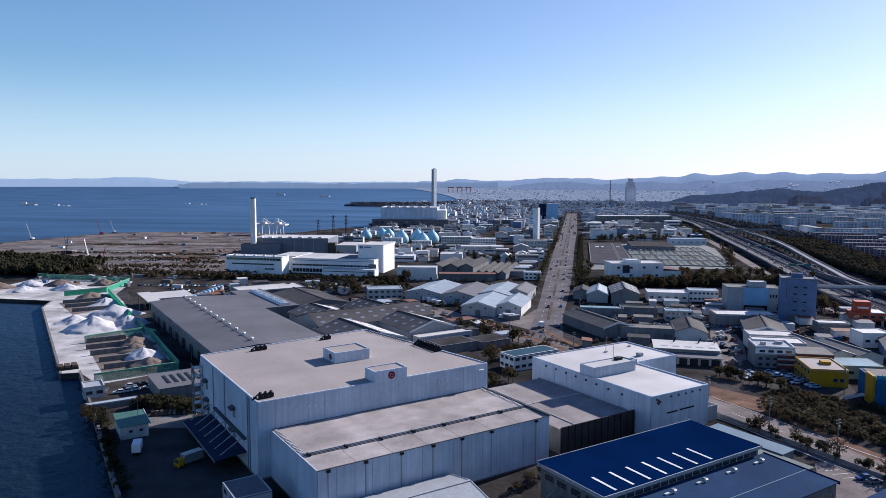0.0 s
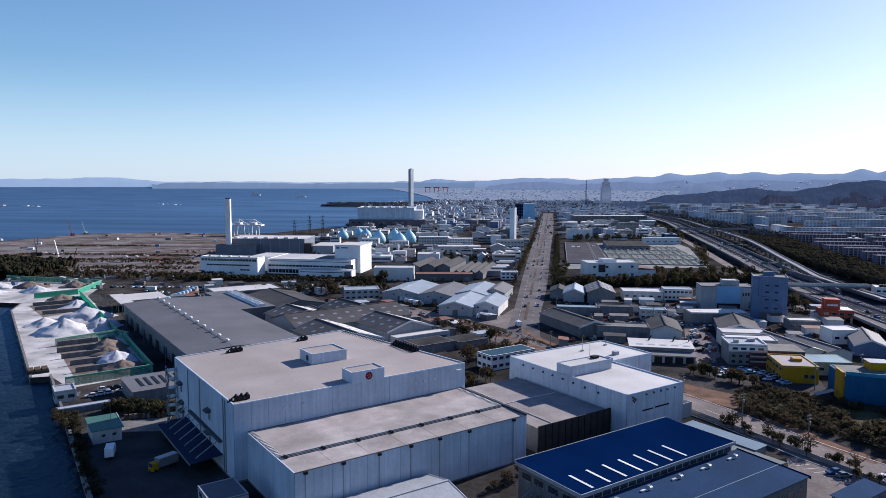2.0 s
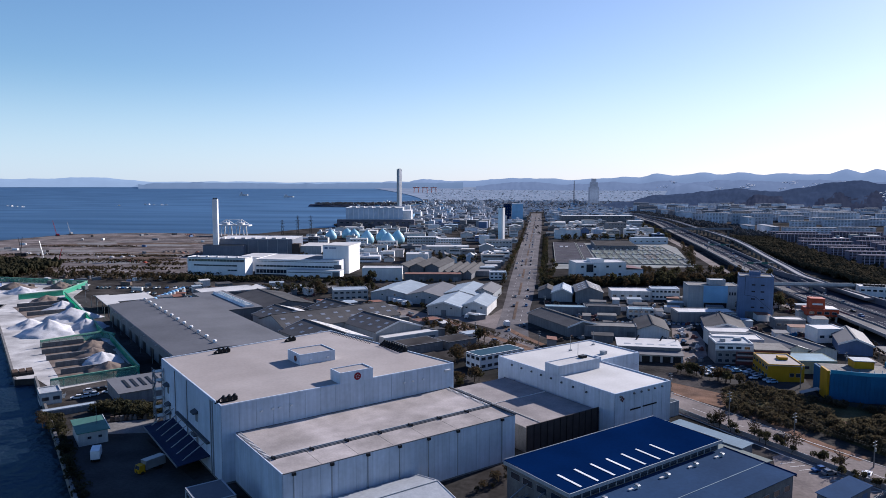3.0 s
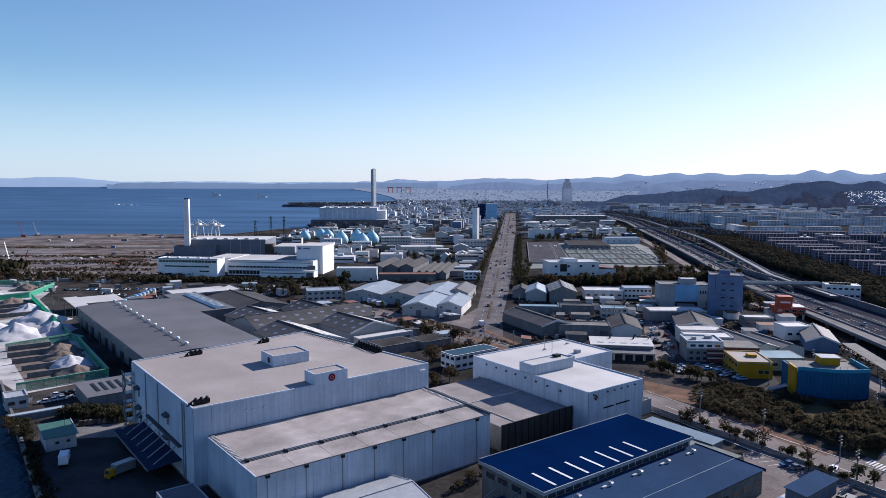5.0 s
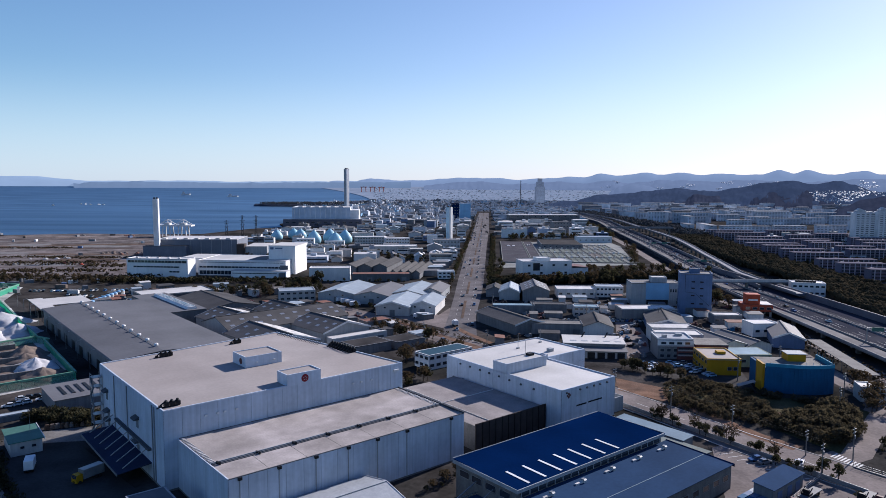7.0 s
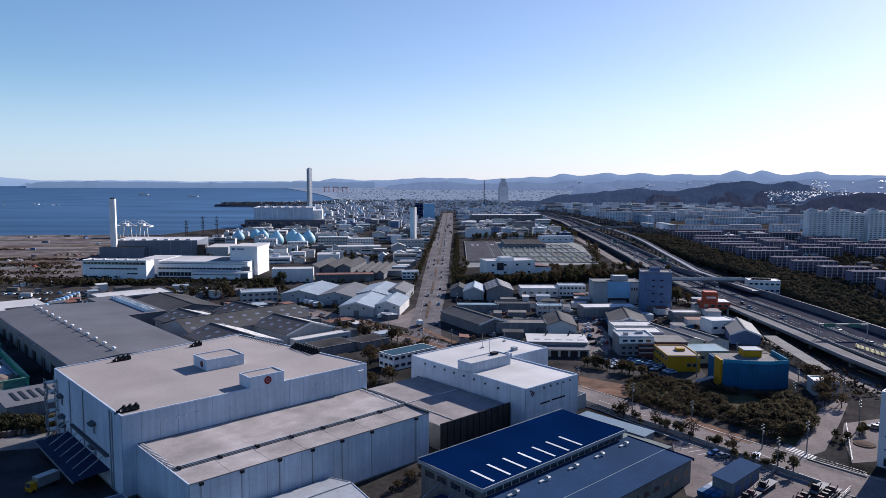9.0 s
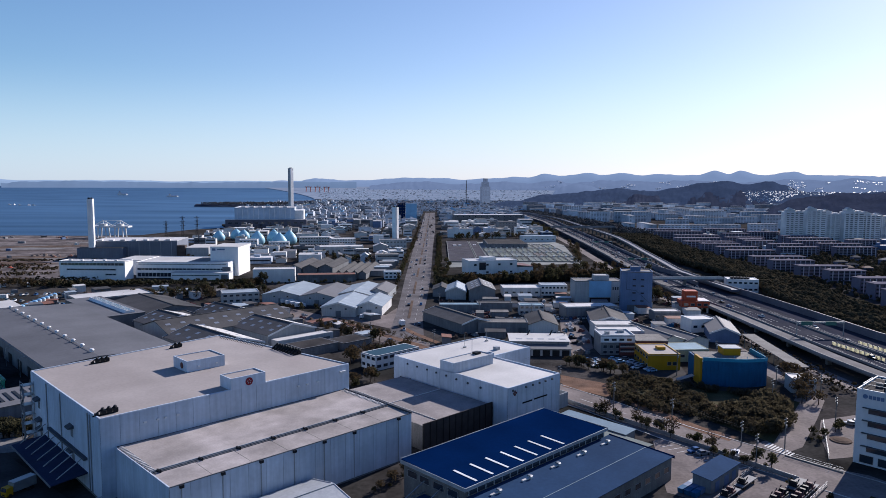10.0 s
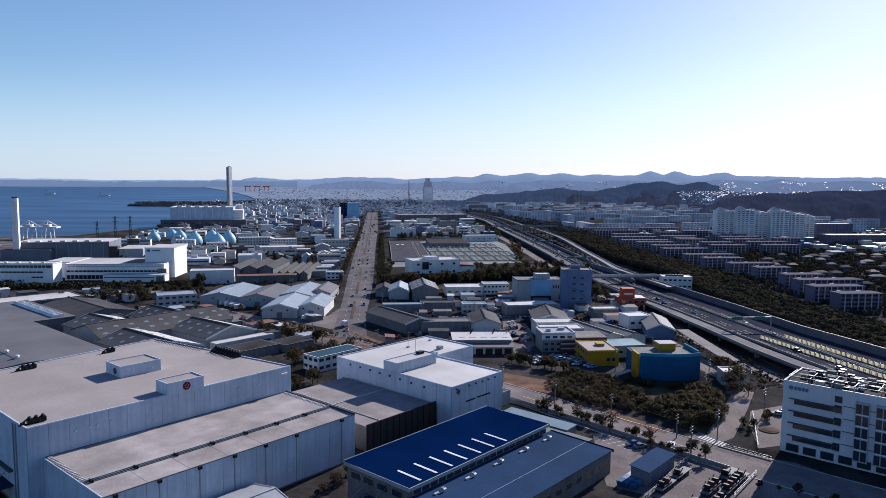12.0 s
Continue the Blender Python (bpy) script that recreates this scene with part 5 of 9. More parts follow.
def incinerator():
    t = thing("incinerator_hall", "large slate-grey incinerator hall with a pale roof", "factory", -357.2, 728, 0, 6.4)
    part("wall", Shape().box(0, 0, 0, 88, 51, 17.5), surf("slate_cladding", (0.24, 0.27, 0.335), 0.6, vary=0.1, size=12, fine=1.5, streak=0.1), t)
    rooftop(t, [(0, 0), (88, 0), (88, 51), (0, 51)], 17.9, OFFWHITE, PANEL_GREY)
    part("front_block", Shape().box(-9, -11, 0, 36, -0.2, 11.6), bpy.data.materials["slate_cladding"], t)
    part("front_roof", Shape().box(-9.2, -11.2, 11.604, 36.2, -0.2, 11.9), ROOF_DARK, t)
    part("duct_house", Shape().box(89, -7, 0, 97.5, 3, 13.5), NET_BROWN, t, "dark brown duct house")
    part("side_block", Shape().box(97.8, -4, 0, 121, 40, 10.6), PANEL_GREY, t)
    part("side_roof", Shape().box(97.6, -4.2, 10.604, 121.2, 40.2, 10.9), ROOF_WHITE, t)
    for k in range(7):
        part("roof_unit", Shape().box(6 + k * 11.5, 5, 17.9, 10.5 + k * 11.5, 10, 19.2), OFFWHITE, t)
    for k in range(5):
        part("wall_rib", Shape().box(38 + k * 11, -0.3, 0.5, 38.4 + k * 11, -0.01, 17.4), PANEL_GREY, t)
    return t


incinerator()


def egg_tank(label, x, y, h, r):
    t = thing("egg_tank", label, "tank", x, y, 0, 0, "egg-shaped digester tanks")
    rings = [(r * 0.75, 0), (r * 0.95, h * 0.16), (r, h * 0.32), (r * 0.9, h * 0.52), (r * 0.66, h * 0.72), (r * 0.36, h * 0.88), (r * 0.16, h * 0.97), (r * 0.12, h)]
    part("shell", Shape().lathe(rings, 26), TANK_BLUE, t, "smooth pale blue shell", True)
    part("cap", Shape().lathe([(r * 0.17, h), (r * 0.17, h + 1.2)], 12), WHITE, t)
    part("catwalk", Shape().box(-r, -0.6, h + 1.2, r, 0.6, h + 1.5), STEEL, t)
    return t


for ex, ey in ((-223, 893), (-209, 925), (-188, 862), (-184, 905), (-290, 950), (-276, 985), (-262, 972)):
    egg_tank("pale blue egg-shaped digester tank", ex, ey, 18 if ex > -230 else 14.5, 9.6 if ex > -230 else 8.4)
hall("tank_pump_house", "small white pump house in front of the tanks", "building", -238, 862, 8, 22, 12, 9, WHITE, ROOF_WHITE, storeys=2)
hall("tank_pump_house", "white block beside the digester tanks", "building", -196, 838, 8, 24, 12, 8, WHITE, ROOF_WHITE, storeys=2)
hall("long_white_store", "long low white store with a plain wall", "warehouse", -142, 551, 8, 33, 14, 10.5, WHITE, ROOF_WHITE, shutter=0)


def big_incinerator():
    t = thing("waste_plant", "vast pale blue-white waste plant on the shore", "factory", -352, 1248, 0, 8)
    part("wall", Shape().box(0, 0, 0, 106, 90, 34), PANEL, t)
    rooftop(t, [(0, 0), (106, 0), (106, 90), (0, 90)], 34.4, ROOF_WHITE, PANEL, 1.0)
    part("lower_hall", Shape().box(-14, -16, 0, 128, -0.5, 14), surf("plum_grey_cladding", (0.2, 0.19, 0.235), 0.7, vary=0.12, size=10, fine=1.5, streak=0.12), t, "plum-grey lower hall")
    part("lower_roof", Shape().box(-14, -16, 14.004, 128, -0.5, 14.5), OFFWHITE, t)
    part("side_block", Shape().box(106.2, -0.3, 0, 122, 60, 30), WHITE, t)
    part("side_tower", Shape().box(108, 60.2, 0, 118, 78, 38), WHITE, t)
    for k in range(11):
        part("wall_rib", Shape().box(4 + k * 9.4, -0.4, 15, 5.2 + k * 9.4, -0.01, 33), WHITE, t)
    for k in range(12):
        window(t, -6 + k * 11.4, -16, 7, 6, 2.5, "s")
    for k in range(6):
        part("roof_unit", Shape().box(8 + k * 15, 30, 34.4, 16 + k * 15, 40, 36.5), OFFWHITE, t)
    return t


big_incinerator()


def quay_crane(x):
    t = thing("quay_crane", "white steel quay crane with its boom folded", "crane", x, 994, 0, 5, "pair of quay cranes")
    for lx in (-6, 6):
        for ly in (0, 14):
            part("leg", Shape().beam((lx, ly, 0), (lx * 0.8, ly, 15), 1.3), WHITE, t)
    part("portal", Shape().box(-14, -1, 15, 14, 15, 17), WHITE, t)
    part("a_frame", Shape().beam((-13, 7, 17), (0, 7, 25), 1.2).beam((13, 7, 17), (0, 7, 25), 1.2).beam((0, 7, 17), (0, 7, 25), 0.9), WHITE, t)
    part("machine_house", Shape().box(-4, 1, 17.004, 4, 12, 20), OFFWHITE, t)
    return t


quay_crane(-470)
quay_crane(-446)
part("boom_link", Shape().beam((0, 7, 24.5), (24, 7, 24.5), 0.7), WHITE, bpy.data.objects["quay_crane"])


def lattice(x, y, h):
    t = thing("lattice_mast", "dark steel lattice mast", "mast", x, y, 0, 20, "lattice masts on the shore")
    s = Shape()
    for cx, cy in ((-1, -1), (1, -1), (1, 1), (-1, 1)):
        s.beam((cx * 1.9, cy * 1.9, 0), (cx * 0.5, cy * 0.5, h), 0.4)
    n = int(h / 5)
    for k in range(n):
        z, w = k * 5, 1.9 - 1.4 * k * 5 / h
        s.beam((-w, -w, z), (w, -w, z + 5), 0.3).beam((w, -w, z), (-w, -w, z + 5), 0.3).beam((-w, w, z), (-w, -w, z + 5), 0.3)
    part("frame", s, BLACK, t)
    arms = Shape()
    for z in (h * 0.72, h * 0.84, h * 0.95):
        arms.box(-3, -0.2, z, 3, 0.2, z + 0.35)
    part("crossarm", arms, BLACK, t)
    return t


lattice(-289, 810, 41)
lattice(-287, 853, 39)
lattice(-331, 869, 32)


# ---- office block beside the crossing ----
def office_block():
    t = thing("office_block", "white five-storey office with dark window bands and rooftop plant", "office building", 123.2, 191.7, 0, -48)
    part("wall", Shape().box(0, 0, 0, 44, 19, 21.4), surf("office_stucco", (0.62, 0.65, 0.69), 0.6, vary=0.06, size=8, fine=1, streak=0.06), t)
    wallm = bpy.data.materials["office_stucco"]
    rim = Shape().box(0, 0, 21.41, 44, 0.4, 22.0).box(0, 0.4, 21.41, 0.4, 19, 22.0).box(0.4, 18.6, 21.41, 44, 19, 22.0)
    part("parapet", rim, wallm, t)
    part("roof", Shape().box(0.4, 0.4, 21.404, 44, 18.6, 21.5), ROOF_TAR, t)
    for k, z in enumerate((4.7, 8.5, 12.2, 15.9)):
        band = part("window_band", Shape().box(3.2, -0.06, z - 0.75, 15.6, -0.004, z + 0.75), GLASS, t, "long dark window band")
        part("sun_shade", Shape().box(1.8, -0.9, z + 0.8, 15.8, -0.004, z + 0.95), SEAM, band)
        part("sill", Shape().box(3.0, -0.2, z - 0.95, 15.8, -0.004, z - 0.78), wallm, band)
        part("floor_line", Shape().box(16.2, -0.14, z + 1.4, 44, -0.004, z + 1.6), SEAM, t)
        window(t, 14.9, -0.01, z - 1.0, 1.8, 2.4, "s", "corner_window")
    for k, x in enumerate((16.9, 21.9, 26.9, 31.9, 36.9, 41)):
        if k:
            bay = part("glazed_bay", Shape().box(x - 2.6, -0.5, 2.2, x + 1.0, -0.01, 19.6), PANEL_GREY, t, "tall framed glazed bay")
            for z in (2.6, 6.0, 9.4, 12.9, 16.2):
                for px in (x - 2.4, x - 0.7):
                    part("pane", Shape().box(px, -0.56, z, px + 1.4, -0.504, z + 2.7), GLASS, bay)
            for z in (5.6, 9.0, 12.4, 15.8):
                part("spandrel", Shape().box(x - 2.45, -0.58, z, x + 0.85, -0.504, z + 0.3), WHITE, bay)
    window(t, 14.9, -0.01, 18.2, 1.8, 1.8, "s", "corner_window")
    for k in range(9):
        window(t, 3.4 + k * 4.7, 0, 0.6, 3.4, 2.2, "s", "ground_window")
    # plain bars in place of the lettering
    sign = part("sign_badge", Shape().lathe([(0.65, 0), (0.65, 0.1)], 18), BLUE_WALL, t, "round dark blue sign badge")
    sign.matrix_basis = pose(2.2, -0.02, 20.0, 90, 0, 0)
    for k in range(4):
        part("sign_bar", Shape().box(3.1 + k * 1.0, -0.12, 19.45, 3.9 + k * 1.0, -0.004, 20.5), BLUE_WALL, t, "dark blue sign bar")
    rnd = random.Random(3)
    for k in range(44):
        x, y = 2 + rnd.random() * 38, 2 + rnd.random() * 14
        w, h = 0.8 + rnd.random() * 1.8, 0.7 + rnd.random() * 1.5
        part("roof_unit", Shape().box(x, y, 21.5, x + w, y + w * 0.7, 21.5 + h), rnd.choice((GREY_WALL, PANEL_GREY, BLACK, BLACK, CONC_DARK, CONC_DARK, GREY_WALL)), t)
    fr = Shape()
    for y in (1.5, 6.0, 10.5):
        fr.beam((1, y, 23.2), (42, y, 23.2), 0.12)
    for k in range(8):
        fr.beam((1 + k * 5.8, 1.5, 23.2), (1 + k * 5.8, 10.5, 23.2), 0.18).beam((1 + k * 5.8, 1.5, 21.5), (1 + k * 5.8, 1.5, 23.2), 0.16)
    part("roof_frame", fr, PANEL_GREY, t, "pale grey steel roof frame")
    return t


office_block()

# ---- shops and workshops right of the boulevard ----
hall("yellow_shop", "bright yellow two-storey shop with a beige roof", "shop", 94.5, 290.5, 0, 14, 20, 6.8, YELLOW, ROOF_BEIGE, storeys=2, faces="w", bay=3.4)
ys = bpy.data.objects["yellow_shop"]
part("roof_hatch", Shape().box(7, 9, 6.8, 10.5, 12.5, 8.0), YELLOW, ys)
window(ys, 9.2, 0, 2.2, 1.6, 1.4, "s")
window(ys, 11.6, 0, 2.2, 1.6, 1.4, "s")


def blue_wrapped():
    t = thing("blue_wrapped_building", "building wrapped in blue construction mesh with yellow ends", "building", 109.2, 268.0, 0, -2)
    n = 18
    front = [(25.5 * k / n, -2.6 * math.sin(math.pi * (k / n) ** 1.25)) for k in range(n + 1)]
    back = [(26.0, 3), (25.0, 17), (0, 17)]
    part("wall", Shape().slab(front + back, 0, 9.6), NET_BLUE, t, "deep blue mesh cover")
    for k in range(n):
        (ax, ay), (bx, by) = front[k], front[k + 1]
        part("mesh_sheet", Shape().slab([(ax, ay - 0.02), (ax, ay - 0.22), (bx - 0.06, by - 0.22), (bx - 0.06, by - 0.02)], 0.2, 10.6 + 0.15 * (k % 3)), NET_BLUE, t)
    part("mesh_rim", Shape().slab([(x, y - 0.26) for x, y in front] + [(x, y + 0.05) for x, y in reversed(front)], 10.2, 11.5), NET_CYAN, t, "cyan mesh rim")
    part("mesh_rim", Shape().box(25.6, 2.8, 8.6, 26.2, 17, 11.3), NET_CYAN, t)
    part("roof", Shape().slab([(1, 1), (24.8, 1), (24.8, 16.6), (1, 16.6)], 9.604, 9.8), CONC_DARK, t)
    part("end_wall", Shape().box(-0.9, 0.4, 0, -0.02, 7.5, 11.0), YELLOW, t, "yellow end wall")
    part("roof_house", Shape().box(12, 10, 9.8, 19, 16, 12.6), YELLOW, t)
    part("roof_house_top", Shape().box(11.7, 9.7, 12.604, 19.3, 16.3, 12.9), PANEL_GREY, t)
    s = Shape()
    for k in range(10):
        x = 2.6 * k + 1.5
        s.beam((x, -1.2, 10.8), (x, -1.2, 12.2), 0.1)
        s.beam((25.8, 3 + k * 1.4, 10.8), (25.8, 3 + k * 1.4, 12.2), 0.1)
    part("scaffold_posts", s, NET_CYAN, t)
    part("door_canopy", Shape().prism([(-9, 1.2), (-2.5, 3.2), (-2.5, 3.4), (-9, 1.4)], 2, 5), ROOF_BEIGE, t)
    return t


blue_wrapped()


def maroon_office():
    t = thing("maroon_banded_office", "three-storey office with maroon bands and a white top", "office", 80.5, 317, 0, 0)
    part("wall", Shape().box(0, 0, 0, 16, 14, 8.6), GREY_WALL, t)
    rooftop(t, [(0, 0), (16, 0), (16, 14), (0, 14)], 9.0, PANEL_GREY, WHITE, 0.6)
    part("top_band", Shape().box(-0.2, -0.3, 6.4, 16.1, -0.02, 8.6), WHITE, t, "white top storey band")
    part("wing", Shape().box(16.2, -2, 0, 31, 12, 7.0), MAROON, t)
    part("wing_roof", Shape().box(16.1, -2.2, 7.004, 31.2, 12.2, 7.4), CONC_DARK, t)
    for z in (2.3, 4.9):
        part("white_band", Shape().box(16.4, -2.14, z, 30.6, -2.004, z + 0.9), PANEL_GREY, t)
    for z in (0.8, 3.4):
        for k in range(5):
            window(t, 2 + k * 3.0, 0, z, 1.7, 1.3, "s")
    for k in range(4):
        window(t, 2.5 + k * 3.6, -0.3, 6.9, 2.2, 1.0, "s")
    part("maroon_front", Shape().box(8.6, -0.9, 0, 18.4, -0.03, 5.9), MAROON, t, "maroon tiled front")
    for z in (1.6, 3.9):
        part("white_band", Shape().box(8.8, -1.0, z, 18.2, -0.904, z + 0.7), PANEL_GREY, t)
        part("window_band", Shape().box(9.2, -0.96, z + 0.75, 17.8, -0.904, z + 1.5), GLASS, t)
    part("roof_edge", Shape().box(-0.3, -1.0, 6.0, 18.5, -0.32, 6.3), OFFWHITE, t)
    part("outdoor_unit", Shape().box(3, 4, 9.0, 5, 6, 10.4), PANEL_GREY, t)
    part("outdoor_unit", Shape().box(10, 8, 9.0, 13, 10, 10.1), PANEL_GREY, t)
    return t


maroon_office()
hall("white_flat_roof_unit", "low unit with a plain white flat roof", "workshop", 85, 336, 0, 22, 12, 7, OFFWHITE, ROOF_WHITE, storeys=2)
hall("cream_unit", "cream two-storey unit with small windows", "workshop", 86, 352, 0, 22, 12, 7, OFFWHITE, OFFWHITE, storeys=2)
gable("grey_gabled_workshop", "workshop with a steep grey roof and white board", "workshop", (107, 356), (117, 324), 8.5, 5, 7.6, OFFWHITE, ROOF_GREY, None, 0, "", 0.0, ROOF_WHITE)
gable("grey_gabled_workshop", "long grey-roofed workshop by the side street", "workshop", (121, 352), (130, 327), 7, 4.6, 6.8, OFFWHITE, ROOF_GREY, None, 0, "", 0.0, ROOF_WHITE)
ROOF_AQUA = surf("aqua_metal_roof", (0.3, 0.45, 0.54), 0.6, vary=0.14, size=6, fine=0.7, spec=0.06)
LIME_WALL = surf("pale_lime_wall", (0.5, 0.54, 0.36), 0.75, vary=0.14, size=4, fine=0.6, streak=0.15)
hall("sky_roof_store", "pale lime store with a light blue metal roof", "workshop", 107, 304, 4, 20, 14, 5.6, LIME_WALL, ROOF_AQUA, storeys=1, bay=5, rim=0.1)
gable("blue_gabled_hall", "hall with a dark blue pitched roof", "workshop", (104, 405), (99, 370), 10, 5, 7.8, BLUE_WALL, ROOF_DARK, WHITE)
hall("grey_store", "dark grey store with a pale roof edge", "warehouse", 81, 404, 5, 33, 14, 7, GREY_WALL, OFFWHITE)


def blue_tower():
    t = thing("slate_blue_tower", "slate-blue windowless tower block with a few dark louvres", "tower block", 121, 430, 0, -12)
    part("wall", Shape().box(0, 0, 0, 19, 15, 24.8), BLUE_WALL, t)
    rooftop(t, [(0, 0), (19, 0), (19, 15), (0, 15)], 25.2, CONC_DARK, BLUE_WALL, 0.5)
    hut(t, 6, 5, 12, 11, 25.2, 27.6, BLUE_WALL, CONC_DARK)
    for z in (6.5, 11.5, 16.0, 20.0):
        for x in (7.0, 12.0):
            part("louvre", Shape().box(x, -0.14, z, x + 2, -0.004, z + 0.8), BLACK, t)
    part("cable", Shape().beam((3.4, -0.1, 25), (3.4, -0.1, 14), 0.16).beam((3.4, -0.1, 14), (9, -0.1, 13.5), 0.16).beam((9, -0.1, 13.5), (17.5, -0.1, 6), 0.16), BLACK, t)
    part("shutter", Shape().box(4, -0.14, 0, 9, -0.004, 4.2), GREY_WALL, t)
    return t


blue_tower()


def light_blue_block():
    t = thing("light_blue_block", "pale grey block with a glossy light blue front", "building", 98, 459, 0, 0)
    part("wall", Shape().box(0, 0, 0, 32, 16, 14.4), PANEL_GREY, t)
    rooftop(t, [(0, 0), (32, 0), (32, 16), (0, 16)], 14.8, CONC_DARK, PANEL_GREY)
    part("blue_front", Shape().box(9.5, -0.2, 4, 24.5, -0.004, 14.9), SKY_WALL, t, "glossy light blue cladding")
    hut(t, 14, 4, 24, 12, 14.8, 18, PANEL_GREY, ROOF_WHITE)
    part("loading_bay", Shape().box(10, -0.24, 0, 24, -0.01, 3.8), BLACK, t)
    for k in range(4):
        window(t, 25.8 + k * 1.6, 0, 9.0, 0.9, 2.0, "s")
    return t


light_blue_block()
hall("two_storey_office", "white two-storey office with blue windows", "office", 80, 490, 0, 19, 12, 7.5, WHITE, ROOF_SKY, storeys=2, bay=2.7)
hall("white_workshop", "low white workshop with rooftop units", "workshop", 52, 486, 0, 27, 16, 6, OFFWHITE, OFFWHITE, storeys=1, bay=5)
gable("grey_gabled_workshop", "tall brown-grey gabled workshop", "workshop", (36, 468), (36, 500), 9, 7.5, 11, GREY_WALL, ROOF_GREY, None, 4)
gable("white_gabled_store", "small store with a ribbed white gabled roof", "workshop", (18, 472), (20, 500), 7, 6, 9, PANEL_GREY, ROOF_SKY, WHITE, 3)
gable("dark_gabled_store", "small dark gabled store by the boulevard", "workshop", (8, 484), (9, 504), 6, 5, 7.5, GREY_WALL, ROOF_DARK, None)
hall("sky_strip_store", "long low store with a pale blue roof strip", "workshop", 6, 424, 0, 26, 7, 5, GREY_WALL, ROOF_AQUA, shutter=3, rim=0.1)
hall("dark_long_workshop", "long dark workshop with rusty equipment beside it", "workshop", 30, 428, 0, 22, 9, 5, GREY_WALL, ROOF_DARK, shutter=2)
hall("cyan_roof_office", "small white office with a cyan roof", "office", 55, 416, 0, 15, 8, 6, OFFWHITE, ROOF_AQUA, storeys=2, bay=3)
gable("dark_long_hall", "long weathered hall with a dark sloping roof", "warehouse", (4, 402), (25, 366), 9, 5.5, 8, GREY_WALL, ROOF_DARK, WHITE, 0)
hall("brown_store", "long brown-grey store with a flat dirty roof", "warehouse", 26, 365, -2, 27, 11, 5.6, GREY_WALL, CONC_DARK, shutter=4)
gable("pale_gabled_shed", "pale shed with a low dark gable", "shed", (61, 364), (63, 392), 8, 4.6, 7.5, OFFWHITE, ROOF_DARK, None)


def white_roof_depot():
    t = thing("white_roof_depot", "depot with a brilliant white metal roof and open front", "depot", 38, 316, 0, -3)
    part("wall", Shape().box(0, 6, 0, 28, 20, 5.4), GREY_WALL, t)
    part("front_wall", Shape().box(0, 0, 0, 28, 5.8, 3.4), PANEL_GREY, t)
    part("front_roof", Shape().prism([(-1, 3.4), (6.5, 4.0), (6.5, 4.2), (-1, 3.6)], -0.5, 28.5, "x"), ROOF_GREY, t)
    part("roof", Shape().prism([(5.5, 5.5), (20.6, 6.1), (20.6, 6.3), (5.5, 5.7)], -0.5, 28.5, "x"), ROOF_WHITE, t, "brilliant white metal roof")
    for k in range(5):
        part("skylight", Shape().prism([(9, 5.86), (10.8, 5.93), (10.8, 5.99), (9, 5.92)], 3 + k * 5.2, 6 + k * 5.2, "x"), PANEL_GREY, t)
    for k in (9, 20):
        part("roof_vent", Shape().beam((k, 17, 6.1), (k + 1.5, 19.5, 8), 0.5), BLACK, t)
    for k in range(6):
        door(t, 3 + k * 4.5, 0, 3.4, 2.8, "s", BLACK, "shutter")
    return t


white_roof_depot()


def orange_shop():
    t = thing("orange_roadside_shop", "orange stepped roadside shop with a sign tower", "shop", 158, 424, 0, -5)
    part("wall", Shape().box(0, 0, 3.4, 17, 12, 7.4), ORANGE, t)
    part("tower", Shape().box(2, 2, 7.404, 10, 9, 13.5), ORANGE, t)
    for px in (0.5, 15.5):
        for py in (0.5, 10.5):
            part("post", Shape().box(px, py, 0, px + 1, py + 1, 3.4), OFFWHITE, t)
    part("roof", Shape().box(10.2, 0.3, 7.404, 16.8, 11.8, 7.8), OFFWHITE, t)
    part("sign_bar", Shape().box(3.2, 1.9, 9.6, 8.8, 1.996, 10.6), WHITE, t, "white sign bar")
    for k in range(4):
        window(t, 2.6 + k * 4, 0, 4.6, 2.4, 1.4, "s")
    return t


orange_shop()
hall("white_dome_store", "white curved-roof store near the expressway", "workshop", 142, 366, 8, 14, 12, 7, WHITE, ROOF_WHITE, storeys=1)
gable("far_blue_gable", "blue-grey gabled workshop near the expressway", "workshop", (158, 372), (150, 342), 7, 5, 7.8, BLUE_WALL, ROOF_GREY, WHITE)
hall("station_hut", "small white hut with a bright roof under the ramp", "hut", 140, 258, -10, 9, 8, 5.4, PANEL_GREY, ROOF_WHITE, storeys=1)
hall("brick_house", "low brown house with a grey roof", "house", 132, 398, 0, 16, 9, 5.5, GREY_WALL, OFFWHITE, storeys=1)
def blue_shed():
    t = thing("blue_shed", "narrow grey shed with a sloping blue metal roof", "shed", 73.0, 170.6, 0, 42.6)
    part("wall", Shape().prism([(0, 0), (5.1, 0), (5.1, 4.3), (0, 3.8)], 0, 16.6, "x"), GREY_WALL, t)
    part("roof", Shape().prism([(-0.4, 3.8), (5.5, 4.4), (5.5, 4.55), (-0.4, 3.95)], -0.4, 17.0, "x"), ROOF_BLUE, t, "blue ribbed metal roof")
    for x in (3.5, 9.0, 13.5):
        door(t, x, 0, 2.4, 2.6, "s", BLUE_WALL, "shutter")
    return t


